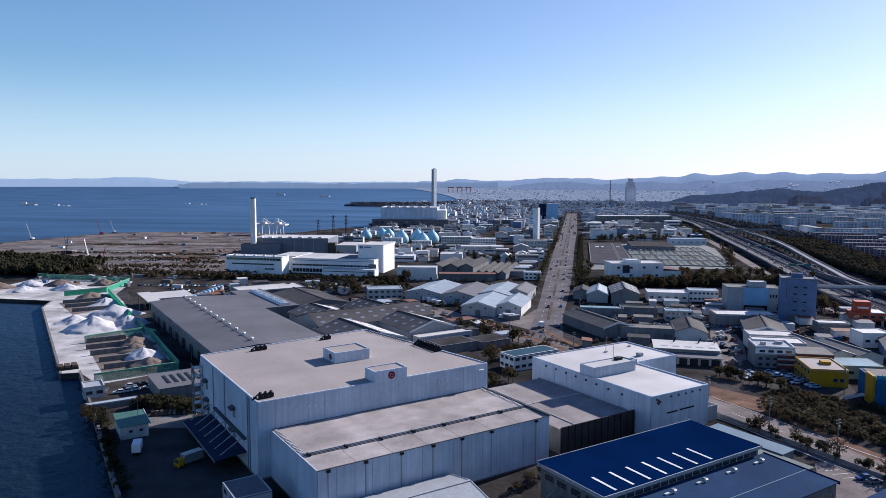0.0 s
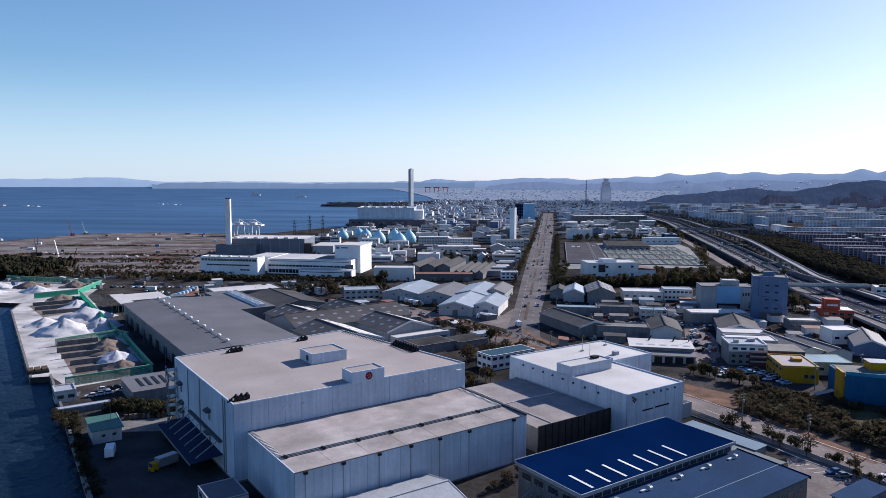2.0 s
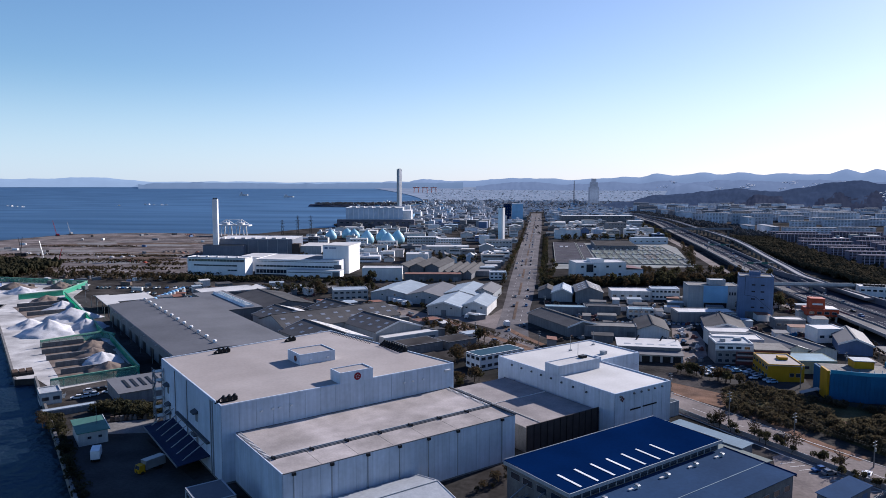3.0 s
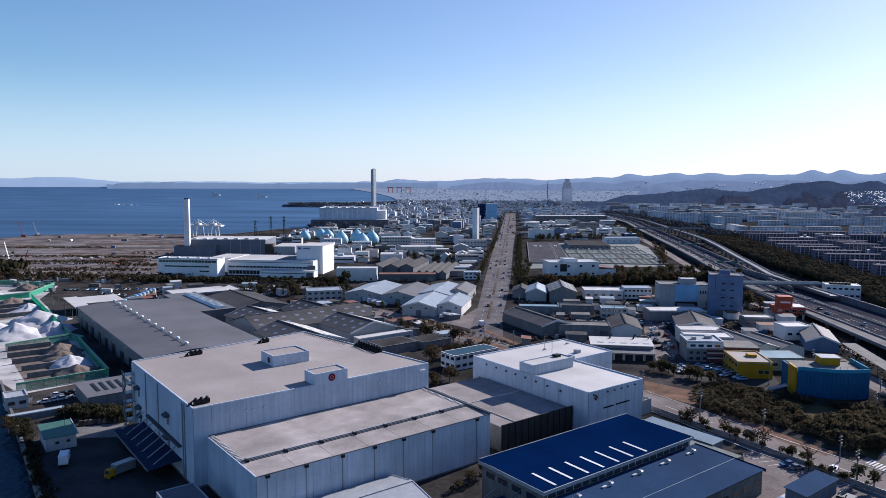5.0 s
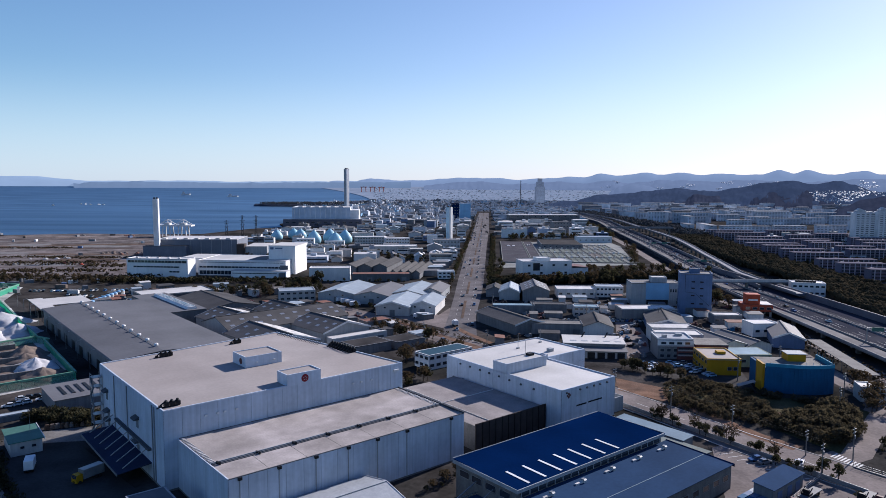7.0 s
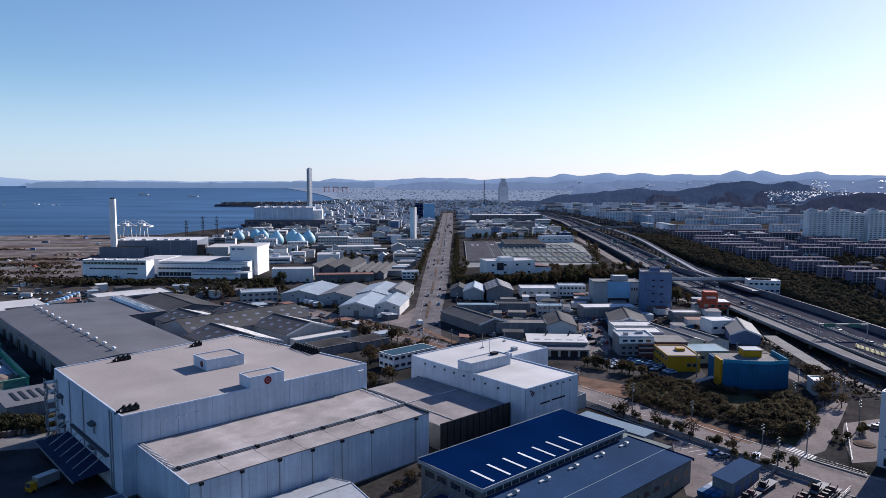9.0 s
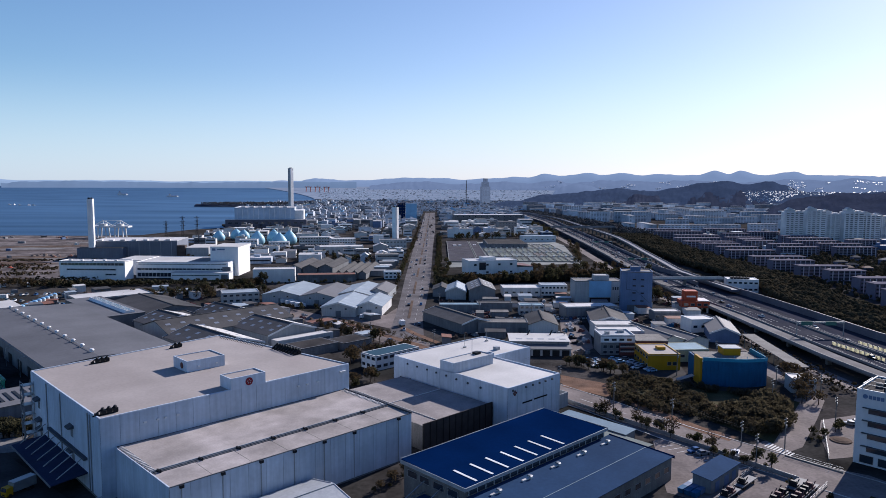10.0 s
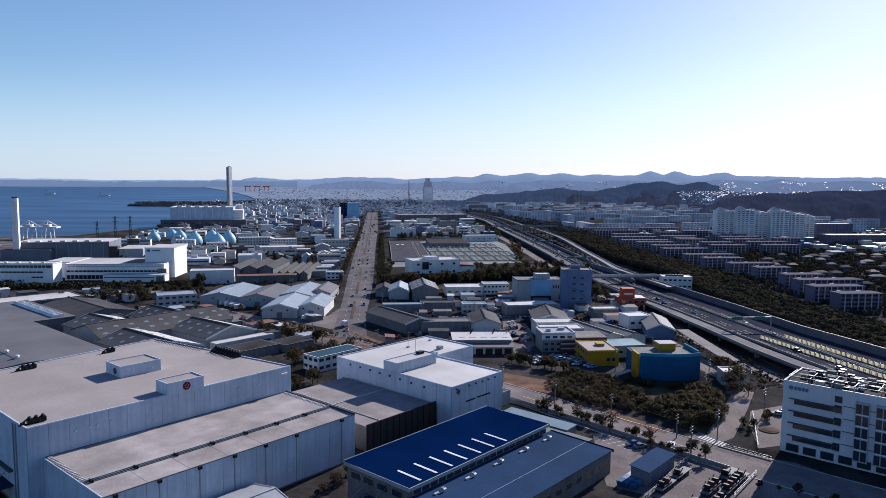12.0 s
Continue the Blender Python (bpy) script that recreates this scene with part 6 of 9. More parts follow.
blue_shed()
FOOT.append((73.0, 170.6, 42.6, -1, 18, -1, 7))
for k in range(9):
    sk = new("blue_skip", mesh_of("blue_skip", Shape().prism([(0, 0.2), (2.2, 0.2), (2.5, 1.5), (-0.3, 1.5)], 0, 1.5), (NET_BLUE, BLUE_WALL, ROOF_SKY)[k % 3]))
    sk.matrix_basis = pose(68.2 + (k % 3) * 2.1 - (k // 3) * 1.2, 168.2 + (k % 3) * 1.9 + (k // 3) * 1.3, 0.04, 0, 0, 42)
    tagged(sk, "open blue steel skip beside the shed", "skip", "blue skips")

# ---- car park, verges and lots ----
flat("pavement_car_park", [(62, 172), (70, 208), (84, 218), (97, 200), (98, 192), (78, 160)], 0.035, ROAD, "pale worn asphalt car park", "car park")
flat("pavement_depot", [(98, 190), (110, 190), (122, 182), (150, 130), (110, 110), (70, 150), (82, 176)], 0.03, ROAD, "worn asphalt yard in the office block's shade", "yard")
setting("ground_road_verge", ribbon([(53, 275.5), (61, 266), (70, 256.5), (88, 219.5), (96, 209.5)], 2.6, 0.075), VERGE, "bare orange-brown verge along the road", False, "verge")
flat("ground_verge", [(55, 283), (73, 269), (68, 252), (53, 266)], 0.09, VERGE, "bare orange-brown verge", "verge", 0.012)
flat("ground_shrubs", [(83, 249), (107, 206), (137, 246), (130, 257), (108, 262), (94, 282), (72, 272), (70, 256)], 0.06, GRASS, "dry grass and earth under shrubs", "verge")
setting("ground_junction_verge", ribbon([(-61, 405), (-42, 383), (-22, 357), (-6, 337), (3, 322)], 2.2, 0.12), VERGE, "planted brown strip along the road at the junction", False, "verge")
setting("ground_junction_strip", ribbon([(-17, 382), (-9, 365), (0, 348.5), (8.6, 334.5), (20, 318)], 1.8, 0.12), VERGE, "bare brown verge at the junction", False, "verge")
flat("pavement_forecourt", [(-60, 411), (-50, 425), (-27, 415), (-21, 440), (-20, 380), (-8, 362), (-30, 384)], 0.045, ROAD, "pale worn asphalt forecourt of the gabled warehouses", "yard")
flat("pavement_workshop_lot", [(70, 359), (77, 401), (89, 405), (86, 361), (80, 330), (67, 313)], 0.045, ROAD, "pale concrete lot among the workshops", "yard")
flat("pavement_lots", [(66, 312), (70, 285), (90, 283), (92, 268), (106, 266), (112, 302), (80, 316)], 0.03, ASPHALT, "dark asphalt parking lots", "car park")

for k in range(9):
    s = Shape().box(0, -0.09, 0.0, 5.0, 0.09, 0.012)
    ob = setting("road_marking", s, WHITE_LINE, "white parking bay line", False, "marking")
    ob.matrix_basis = pose(70.5 + k * 1.9, 203 - k * 2.1, 0.038, 0, 0, 20)
for k in range(9):
    ob = setting("road_marking", Shape().box(0, -0.25, 0.0, 4.0, 0.25, 0.012), WHITE_LINE, "white crosswalk stripe", False, "marking")
    ob.matrix_basis = pose(103.0 + k * 0.42, 203.4 - k * 0.98, 0.056, 0, 0, 40)
for k in range(11):
    ob = setting("road_marking", Shape().box(0, -0.1, 0.0, 6.0, 0.1, 0.012), WHITE_LINE, "white dashed lane line", False, "marking")
    ob.matrix_basis = pose(96 - k * 9, 196 + k * 12.4, 0.055, 0, 0, 126)
for dx in (-0.5, 0.5):
    s = Shape()
    for k in range(88):
        y = 385 + k * 15
        x = -12.4 + (y - 412) * 0.0083 + dx * min(13.0, 8.0 + (y - 400) * 0.012)
        s.box(x, y, 0.064, x + 0.13, y + 5, 0.075)
    tagged(setting("road_marking_lane", s, WHITE_LINE, "row of white dashed lane lines", False, "marking"), "", "", "", "stuff")
for k in range(16):
    y0, y1 = 405 + k * 92, 405 + k * 92 + 62
    x0, x1 = -12.5 + (y0 - 405) * 0.0085, -12.5 + (y1 - 405) * 0.0085
    flat("road_median", [(x0 - 0.8, y0), (x0 + 0.8, y0), (x1 + 0.8, y1), (x1 - 0.8, y1)], 0.2, DIRT, "narrow raised median of bare earth along the boulevard", "median", 0.18)

# ---- expressway, guideway and footbridge ----
EXPRESS = surf("expressway_asphalt", (0.052, 0.057, 0.08), 0.95, vary=0.2, size=12, fine=1.2, tint=(0.085, 0.086, 0.1), spec=0.0)
PARAPET = surf("expressway_parapet", (0.3, 0.3, 0.32), 0.8, vary=0.15, size=6, fine=0.8)
NOISE_WALL = surf("noise_barrier", (0.17, 0.17, 0.215), 0.6, vary=0.12, size=5, fine=0.6)
BARRIER_YELLOW = see_through("translucent_barrier", (0.78, 0.75, 0.58))
setting("road_frontage", ribbon([(196, 90), (178, 190), (169, 260), (167, 300), (168, 357), (170, 410), (168, 460), (164, 511), (167, 576), (176, 706), (187, 884), (196, 1164), (206, 1350), (184, 1500)], 4.5, 0.05), ROAD, "frontage road beside the expressway", False, "road")
flow = [(270, -60), (232, 100), (212, 200), (201, 260), (198, 330), (196.5, 397), (192, 460), (189, 511), (191.5, 576), (201, 706), (212, 884), (226, 1164), (242, 1400), (237, 1650), (222, 1900)]
setting("road_expressway", ribbon(flow, 13, 4.2, 4.3), EXPRESS, "dark asphalt expressway on an embankment", False, "road")
SLIP = surf("slip_road_concrete", (0.27, 0.258, 0.255), 0.9, vary=0.22, size=8, fine=0.9, tint=(0.2, 0.192, 0.19), spec=0.02)
slip = [(246, -60), (206, 100), (190, 200), (184.5, 240), (181, 270), (179, 300), (179, 342), (178.5, 397), (178, 460), (178.5, 511), (181.5, 576), (191, 706), (202, 884), (217, 1164), (233, 1400), (229, 1650), (215, 1900)]
setting("road_slip", ribbon(slip, (4.2,) * 11 + (3.6, 3.2, 3.0, 2.8, 2.6, 2.6), 4.34, 0.9), SLIP, "pale concrete slip road along the expressway", False, "road")
setting("parapet_slip", ribbon([(x - 4.3, y) for x, y in slip[:12]], 0.18, 5.3, 1.2), PARAPET, "pale concrete parapet of the slip road", False, "barrier")
for k in range(13):
    y = 130 + 34 * k
    i = max(j for j in range(len(slip)) if slip[j][1] <= y)
    f = (y - slip[i][1]) / (slip[i + 1][1] - slip[i][1])
    x = slip[i][0] + (slip[i + 1][0] - slip[i][0]) * f
    setting("pillar", Shape().box(x - 1.0, y - 0.8, 0, x + 1.0, y + 0.8, 2.7).box(x - 3.6, y - 0.8, 2.7, x + 3.6, y + 0.8, 3.43), CONC_DARK, "grey concrete pillar under the slip road", False, "pillar")
outer = [(276, 40), (238, 200), (224, 260), (216, 330), (215, 397), (211.5, 460), (204, 540), (197, 620)]
setting("road_outer_lanes", ribbon(outer, (7, 7, 7, 5.2, 5.2, 5.6, 5.5, 2.0), 4.17, 4.2), surf("outer_lane_asphalt", (0.07, 0.072, 0.096), 0.95, vary=0.22, size=10, fine=1.2, spec=0.0), "grey outer lanes of the expressway", False, "road")
verge_line = [(x + h, y) for (x, y), h in zip(outer, (7, 7, 7, 5.2, 5.2, 5.6, 5.5, 2.0))]
setting("retaining_wall", ribbon(verge_line, 0.25, 8.2, 8.2), NOISE_WALL, "grey concrete retaining wall beyond the expressway", False, "wall")
setting("road_beyond", ribbon([(x + 5.5, y) for x, y in verge_line[:7]], 4.4, 2.2, 2.4), EXPRESS, "dark service road below the tree belt", False, "road")


def express_x(y, dx):
    """Where a lane of the expressway lies at a given y."""
    for (ax, ay), (bx, by) in zip(flow, flow[1:]):
        if ay <= y <= by:
            return ax + (bx - ax) * (y - ay) / (by - ay) + dx


def offset_line(pts, dx):
    return [(x + dx, y) for x, y in pts]


middle = [(x + 5.0 * min(1.0, max(0.0, (620 - y) / 150)), y) for x, y in flow]
for line, dx, m, h, w in ((flow, -13.1, PARAPET, 5.1, 0.2), (middle, -0.9, PARAPET, 5.1, 0.16), (middle, 0.9, PARAPET, 5.1, 0.16), (flow[7:], 13.2, NOISE_WALL, 7.0, 0.3)):
    setting("parapet", ribbon(offset_line(line, dx), w, h, h - 4.0), m, "concrete expressway barrier", False, "barrier")
for dx in (-9.6, -6.2, -3.2, 3.2, 6.2, 9.6):
    s = Shape()
    for (ax, ay), (bx, by) in zip(flow[1:-1], flow[2:]):
        n = int((by - ay) / 18)
        for k in range(n):
            f, f2 = k / n, (k + 0.5) / n
            x0, y0, x1, y1 = ax + (bx - ax) * f + dx, ay + (by - ay) * f, ax + (bx - ax) * f2 + dx, ay + (by - ay) * f2
            s.add([(x0 - 0.08, y0, 4.23), (x0 + 0.08, y0, 4.23), (x1 + 0.08, y1, 4.23), (x1 - 0.08, y1, 4.23)], [(0, 1, 2, 3)])
    tagged(setting("road_marking_lane", s, WHITE_LINE, "dashed white expressway lane lines", False, "marking"), "", "", "", "stuff")
for bx, by, turn, n in ((203.5, 238, 97.5, 28), (214.5, 254, 97, 23)):
    t = thing("noise_barrier", "row of yellow translucent noise barrier panels", "barrier", bx, by, 4.2, turn, "yellow noise barriers")
    for k in range(n):
        part("barrier_panel", Shape().box(k * 3, -0.06, 0, k * 3 + 2.4, 0.06, 1.5), BARRIER_YELLOW, t)
        part("post", Shape().box(k * 3 + 1.75, -0.1, 0, k * 3 + 2.1, 0.1, 1.7), STEEL, t)


def gantry(x, y, w):
    t = thing("sign_gantry", "steel gantry with green direction boards", "sign", x, y, 4.2, 0, "expressway sign gantries")
    for px in (0, w):
        part("post", Shape().beam((px, 0, 0), (px, 0, 7), 0.4), STEEL, t)
    part("truss", Shape().box(0, -0.3, 6.4, w, 0.3, 7.1), STEEL, t)
    part("board", Shape().box(2, -0.5, 5.4, w * 0.32, -0.31, 7.4), ROOF_GREEN, t, "green direction board")
    part("board", Shape().box(w * 0.6, -0.5, 5.4, w - 4, -0.31, 7.4), ROOF_GREEN, t, "green direction board")
    return t


gantry(185.6, 340, 24)
gantry(184, 640, 24)
gantry(197, 830, 24)


def guideway():
    pts = [(212, 470), (211, 520), (211, 580), (220, 645), (231, 731), (248, 852), (258, 940), (263, 1030), (266, 1200), (272, 1380), (272, 1502), (262, 1620), (246, 1760)]
    t = thing("guideway_viaduct", "curving pale concrete transit guideway on pillars", "viaduct", 0, 0)
    part("deck", ribbon(pts, 3.0, 7.6, 1.4), NOISE_WALL, t)
    for dx in (-3.1, 3.1):
        part("side_wall", ribbon(offset_line(pts, dx), 0.2, 8.4, 1.0), PARAPET, t)
    for (ax, ay), (bx, by) in zip(pts[2:], pts[3:]):
        n = max(1, int(math.hypot(bx - ax, by - ay) / 26))
        for k in range(n):
            x, y = ax + (bx - ax) * k / n, ay + (by - ay) * k / n
            part("pillar", Shape().box(x - 1.0, y - 0.9, 0, x + 1.0, y + 0.9, 5.4).box(x - 2.8, y - 0.9, 5.41, x + 2.8, y + 0.9, 6.39), CONC_DARK, t)
    return t


guideway()


def overpass(name, label, x0, y0, x1, y1, z, w):
    t = thing(name, label, "bridge", x0, y0, 0, math.degrees(math.atan2(y1 - y0, x1 - x0)))
    n = math.hypot(x1 - x0, y1 - y0)
    part("deck", Shape().box(0, -w, z - 1.0, n, w, z), PARAPET, t)
    for s in (-w, w - 0.15):
        part("railing", Shape().box(0, s, z + 0.004, n, s + 0.15, z + 1.5), OFFWHITE if w < 3 else PARAPET, t)
    for k in (0.04, 0.5, 0.96):
        part("pillar", Shape().box(n * k - 0.7, -w * 0.6, 0, n * k + 0.7, w * 0.6, z - 1.004), CONC_DARK, t)
    return t


overpass("footbridge", "pale green footbridge over the expressway", 164, 512, 222, 515, 9.4, 2.0)
overpass("road_bridge", "concrete road bridge over the expressway", 196, 1110, 300, 1120, 11, 5)
hall("station_building", "white station building at the footbridge", "station", 223, 508, -12, 22, 13, 9.6, WHITE, OFFWHITE, storeys=2, bay=3.2)
sb = bpy.data.objects["station_building"]
for k in range(6):
    part("roof_unit", Shape().box(3 + k * 2.3, 4, 9.6, 4.8 + k * 2.3, 6.5, 11), BLACK, sb)


# ---- the district beyond: named blocks along the boulevard ----
hall("red_roofed_shed", "long low shed with a red-brown roof", "warehouse", -107, 553, 8, 47, 12, 6, GREY_WALL, ROOF_RUST, shutter=5, rim=0.1)
for k in range(3):
    gable("grey_factory_hall", "grey factory hall with a pitched metal roof", "factory", (-119 + k * 13.5, 600 + k * 2), (-112 + k * 13.5, 660 + k * 2), 6.4, 6, 8.8, GREY_WALL, ROOF_DARK, None, 0, "three grey factory halls")
for k in range(4):
    gable("sawtooth_bay", "narrow brown-grey sawtooth roof bay", "factory", (-76 + k * 6.5, 572), (-70 + k * 6.5, 640), 3.1, 5, 7.4, GREY_WALL, ROOF_DARK, None, 0, "sawtooth roof bays")
for k in range(5):
    hall("row_shed", "small grey shed with a light roof in a row", "shed", -52 + k * 1.5, 592 + k * 19, 8, 15, 14, 4.5 + (k % 2), GREY_WALL, (ROOF_GREY, ROOF_SKY, OFFWHITE)[k % 3], "row of small sheds", rim=0.1)
hall("pool_office", "small white office with a pale blue roof", "office", -38, 574, 8, 14, 12, 6, WHITE, ROOF_SKY, storeys=2, bay=3)
hall("cream_hall", "long cream hall with a pale roof", "warehouse", -124, 773, 8, 49, 22, 8.5, OFFWHITE, OFFWHITE, storeys=1, bay=6)
hall("civic_block", "white three-storey block with dark windows", "office", -124, 867, 8, 30, 18, 10, WHITE, OFFWHITE, storeys=3, bay=3.2)
hall("civic_block", "pale grey three-storey block with dark windows", "office", -166, 876, 8, 38, 16, 11, OFFWHITE, OFFWHITE, storeys=3, bay=3.2)
hall("stack_base_block", "low grey block at the foot of the blue stack", "building", -62, 850, 8, 33, 20, 10, OFFWHITE, ROOF_GREY, storeys=2, bay=4)
hall("dark_glass_block", "dark navy office slab with window bands", "office", -71, 1498, 2, 17, 20, 37.7, ROOF_NAVY, OFFWHITE, storeys=6, bay=5)
hall("sky_blue_block", "plain sky-blue block beside the dark office slab", "building", -53, 1498, 2, 24, 24, 37.1, SKY_WALL, OFFWHITE)
hall("park_museum", "long white rounded building among trees", "building", 34, 591, 14, 44, 22, 13.3, WHITE, OFFWHITE, storeys=2, bay=9, glass_h=1.6)
pm = bpy.data.objects["park_museum"]
part("brown_wing", Shape().box(44.2, 2, 0, 60, 26, 6.9), WHITE, pm)
part("brown_roof", Shape().prism([(44, 8.6), (60.4, 7.0), (60.4, 7.3), (44, 8.9)], 1.5, 26.5), MAROON, pm, "dark red-brown sloping roof")
hut(pm, 14, 4, 26, 16, 13.3, 15.6, WHITE, OFFWHITE)
part("entrance_frame", Shape().box(9, -0.3, 5.5, 15, -0.01, 12).box(11, -0.5, 6.5, 13.5, -0.31, 10), GLASS, pm)
hall("dark_square_block", "dark brown square office block", "office", 113, 1126, 8, 30, 24, 18, GREY_WALL, ROOF_DARK, storeys=4, bay=5)
hall("long_dark_hall", "long dark-roofed treatment hall", "building", 72, 856, 0, 50, 76, 5.4, GREY_WALL, ROOF_TAR, storeys=1, bay=7, rim=0.15)
hall("sky_long_hall", "long hall with a pale blue roof", "building", 128, 948, 8, 48, 16, 8, WHITE, ROOF_SKY, storeys=1, bay=7)
hall("viaduct_hall", "very long dark hall across the plain", "building", 52, 1440, 8, 150, 30, 15, GREY_WALL, OFFWHITE, storeys=2, bay=12, glass_h=2.5)

# open treatment basins
BASIN = surf("basin_concrete", (0.27, 0.285, 0.275), 0.9, vary=0.2, size=10, fine=1.2)
ALGAE = surf("algae_lawn", (0.225, 0.265, 0.225), 0.9, vary=0.25, size=8, fine=1)
POND = surf("pale_green_basin", (0.25, 0.3, 0.285), 0.8, vary=0.2, size=9, fine=1)
EARTH_POND = surf("drained_basin", (0.185, 0.165, 0.15), 0.9, vary=0.3, size=6, fine=1)
TAR_DECK = surf("tarred_deck", (0.082, 0.08, 0.1), 0.9, vary=0.25, size=10, fine=1.2, tint=(0.11, 0.105, 0.12), spec=0.02)
flat("pavement_treatment_works", [(14, 655), (152, 690), (176, 900), (172, 960), (36, 945)], 0.07, BASIN, "pale grey-green paved deck of the water works", "yard")
for x0, n, y0, m in ((20, 28, 700, 248), (51, 10, 740, 205)):
    tk = thing("covered_basin", "wide covered basin with a dark tarred deck", "basin", x0, y0, 0.05, -0.8, "covered basins of the water works")
    part("deck", Shape().box(0, 0, 0, n, m, 0.9), TAR_DECK, tk)
    part("kerb", Shape().box(-0.7, -0.7, 0, n + 0.7, -0.01, 1.2).box(-0.7, 0, 0, -0.01, m, 1.2).box(n + 0.01, 0, 0, n + 0.7, m, 1.2), BASIN, tk)
    for k in range(5):
        part("joint", Shape().box(0.1, (k + 1) * m / 6, 0.904, n - 0.1, (k + 1) * m / 6 + 0.5, 1.0), BASIN, tk)
    part("hatch", Shape().box(n * 0.25, m * 0.72, 0.904, n * 0.4, m * 0.75, 1.6), WHITE, tk)
    part("hatch", Shape().box(n * 0.5, m * 0.72, 0.904, n * 0.62, m * 0.75, 1.6), WHITE, tk)
rnd = random.Random(41)
for i in range(7):
    for j in range(4):
        x0, y0 = 65 + i * 13.4, 703 + j * 50
        if (j == 3 and i < 4) or (i == 0 and j == 0):
            continue
        tk = thing("settling_basin", "long rectangular settling basin with concrete rims", "basin", x0, y0, 0.05, -0.8, "settling basins of the water works")
        part("rim", Shape().box(0, 0, 0, 12.2, 0.6, 1.0).box(0, 47.4, 0, 12.2, 48, 1.0).box(0, 0.6, 0, 0.6, 47.4, 1.0).box(11.6, 0.6, 0, 12.2, 47.4, 1.0).box(5.9, 0.6, 0, 6.3, 47.4, 0.9), BASIN, tk)
        part("cover", Shape().box(0.6, 0.6, 0, 5.9, 47.4, 0.45).box(6.3, 0.6, 0, 11.6, 47.4, 0.45), rnd.choice((ALGAE, ALGAE, POND) if i < 4 else (ALGAE, EARTH_POND, BASIN)), tk)
        for k in range(3):
            y = 9 + k * 13 + rnd.uniform(-2, 2)
            part("walkway", Shape().box(0.1, y, 1.004, 12.1, y + 0.7, 1.2), BASIN, tk)
        part("pump", Shape().box(2, 44, 0.46, 4, 46, 2.2), WHITE, tk)
        part("pump", Shape().box(8, 44, 0.46, 9.5, 45.5, 1.9), WHITE, tk)


# ---- apartment slabs behind the tree belt ----
APT_WALL = surf("apartment_stucco", (0.225, 0.21, 0.29), 0.8, vary=0.12, size=6, fine=1, streak=0.1, rand=0.12)
APT_ROOF = surf("apartment_roof", (0.25, 0.235, 0.28), 0.95, vary=0.14, size=8, fine=1, spec=0.0)
APT_PIER = surf("apartment_pier", (0.56, 0.53, 0.6), 0.7, vary=0.1, size=6, fine=1, streak=0.1)


def slab_block(x, y, n, storeys=4, deep=10.5, turn=0.0, label="four-storey grey apartment slab with a pale flat roof", group="apartment slabs", z=0.0):
    t = thing("apartment_block", label, "apartment block", x, y, z, turn, group)
    h = storeys * 2.75
    part("wall", Shape().box(0, 0, 0, n, deep, h), APT_WALL, t)
    part("roof", Shape().box(-0.4, -0.6, h + 0.004, n + 0.4, deep + 0.4, h + 0.4), APT_ROOF, t)
    for k in range(storeys):
        z0 = k * 2.75
        part("window_band", Shape().box(0.8, -0.06, z0 + 1.1, n - 0.8, -0.004, z0 + 2.3), GLASS, t)
        part("balcony", Shape().box(0.6, -1.0, z0 + 0.05, n - 0.6, -0.85, z0 + 0.9).box(0.6, -0.85, z0 + 0.0, n - 0.6, -0.01, z0 + 0.12), APT_WALL, t)
    for k in range(int(n / 4.6)):
        part("pier", Shape().box(2 + k * 4.6, -1.15, 0, 2.7 + k * 4.6, -1.004, h), APT_PIER, t)
    for k in range(max(1, int(n / 14))):
        part("stair_core", Shape().box(5 + k * 14, deep + 0.01, 0, 8 + k * 14, deep + 1.8, h + 0.5), APT_WALL, t)
        part("party_wall", Shape().box(12 + k * 14, -1.05, 0, 12.3 + k * 14, -0.01, h), APT_WALL, t)
    return t


for ax, ay, an in ((312, 657, 52), (315, 624, 39), (317, 580, 41), (324, 549, 30), (321, 504, 32), (313, 474, 50), (303, 442, 37), (300, 411, 29),
                   (335, 1014, 70), (337, 936, 60), (319, 886, 60), (312, 833, 60), (320, 802, 46), (321, 759, 46), (316, 720, 50), (392, 900, 50), (397, 872, 31), (418, 972, 37), (392, 846, 37),
                   (392, 760, 44), (400, 800, 40), (455, 760, 46), (462, 806, 52), (455, 845, 54), (470, 890, 56), (530, 860, 40), (480, 930, 50), (340, 1064, 66), (430, 1070, 66), (470, 1004, 57)):
    slab_block(ax, ay, an)
def small_house(x, y, w, d, h, turn, roof):
    t = thing("small_house", "small two-storey house with a hipped roof among trees", "house", x, y, 0, turn, "small houses behind the slabs")
    part("wall", Shape().box(-w, -d, 0, w, d, h), APT_WALL, t)
    part("roof", Shape().add([(-w - 0.5, -d - 0.5, h), (w + 0.5, -d - 0.5, h), (w + 0.5, d + 0.5, h), (-w - 0.5, d + 0.5, h), (-w * 0.45, 0, h + 1.6), (w * 0.45, 0, h + 1.6)],
                              [(0, 1, 5, 4), (1, 2, 5), (2, 3, 4, 5), (3, 0, 4), (3, 2, 1, 0)]), roof, t)
    part("window_band", Shape().box(-w * 0.8, -d - 0.06, h * 0.6, w * 0.8, -d - 0.004, h * 0.6 + 1.1), GLASS, t)
    return t


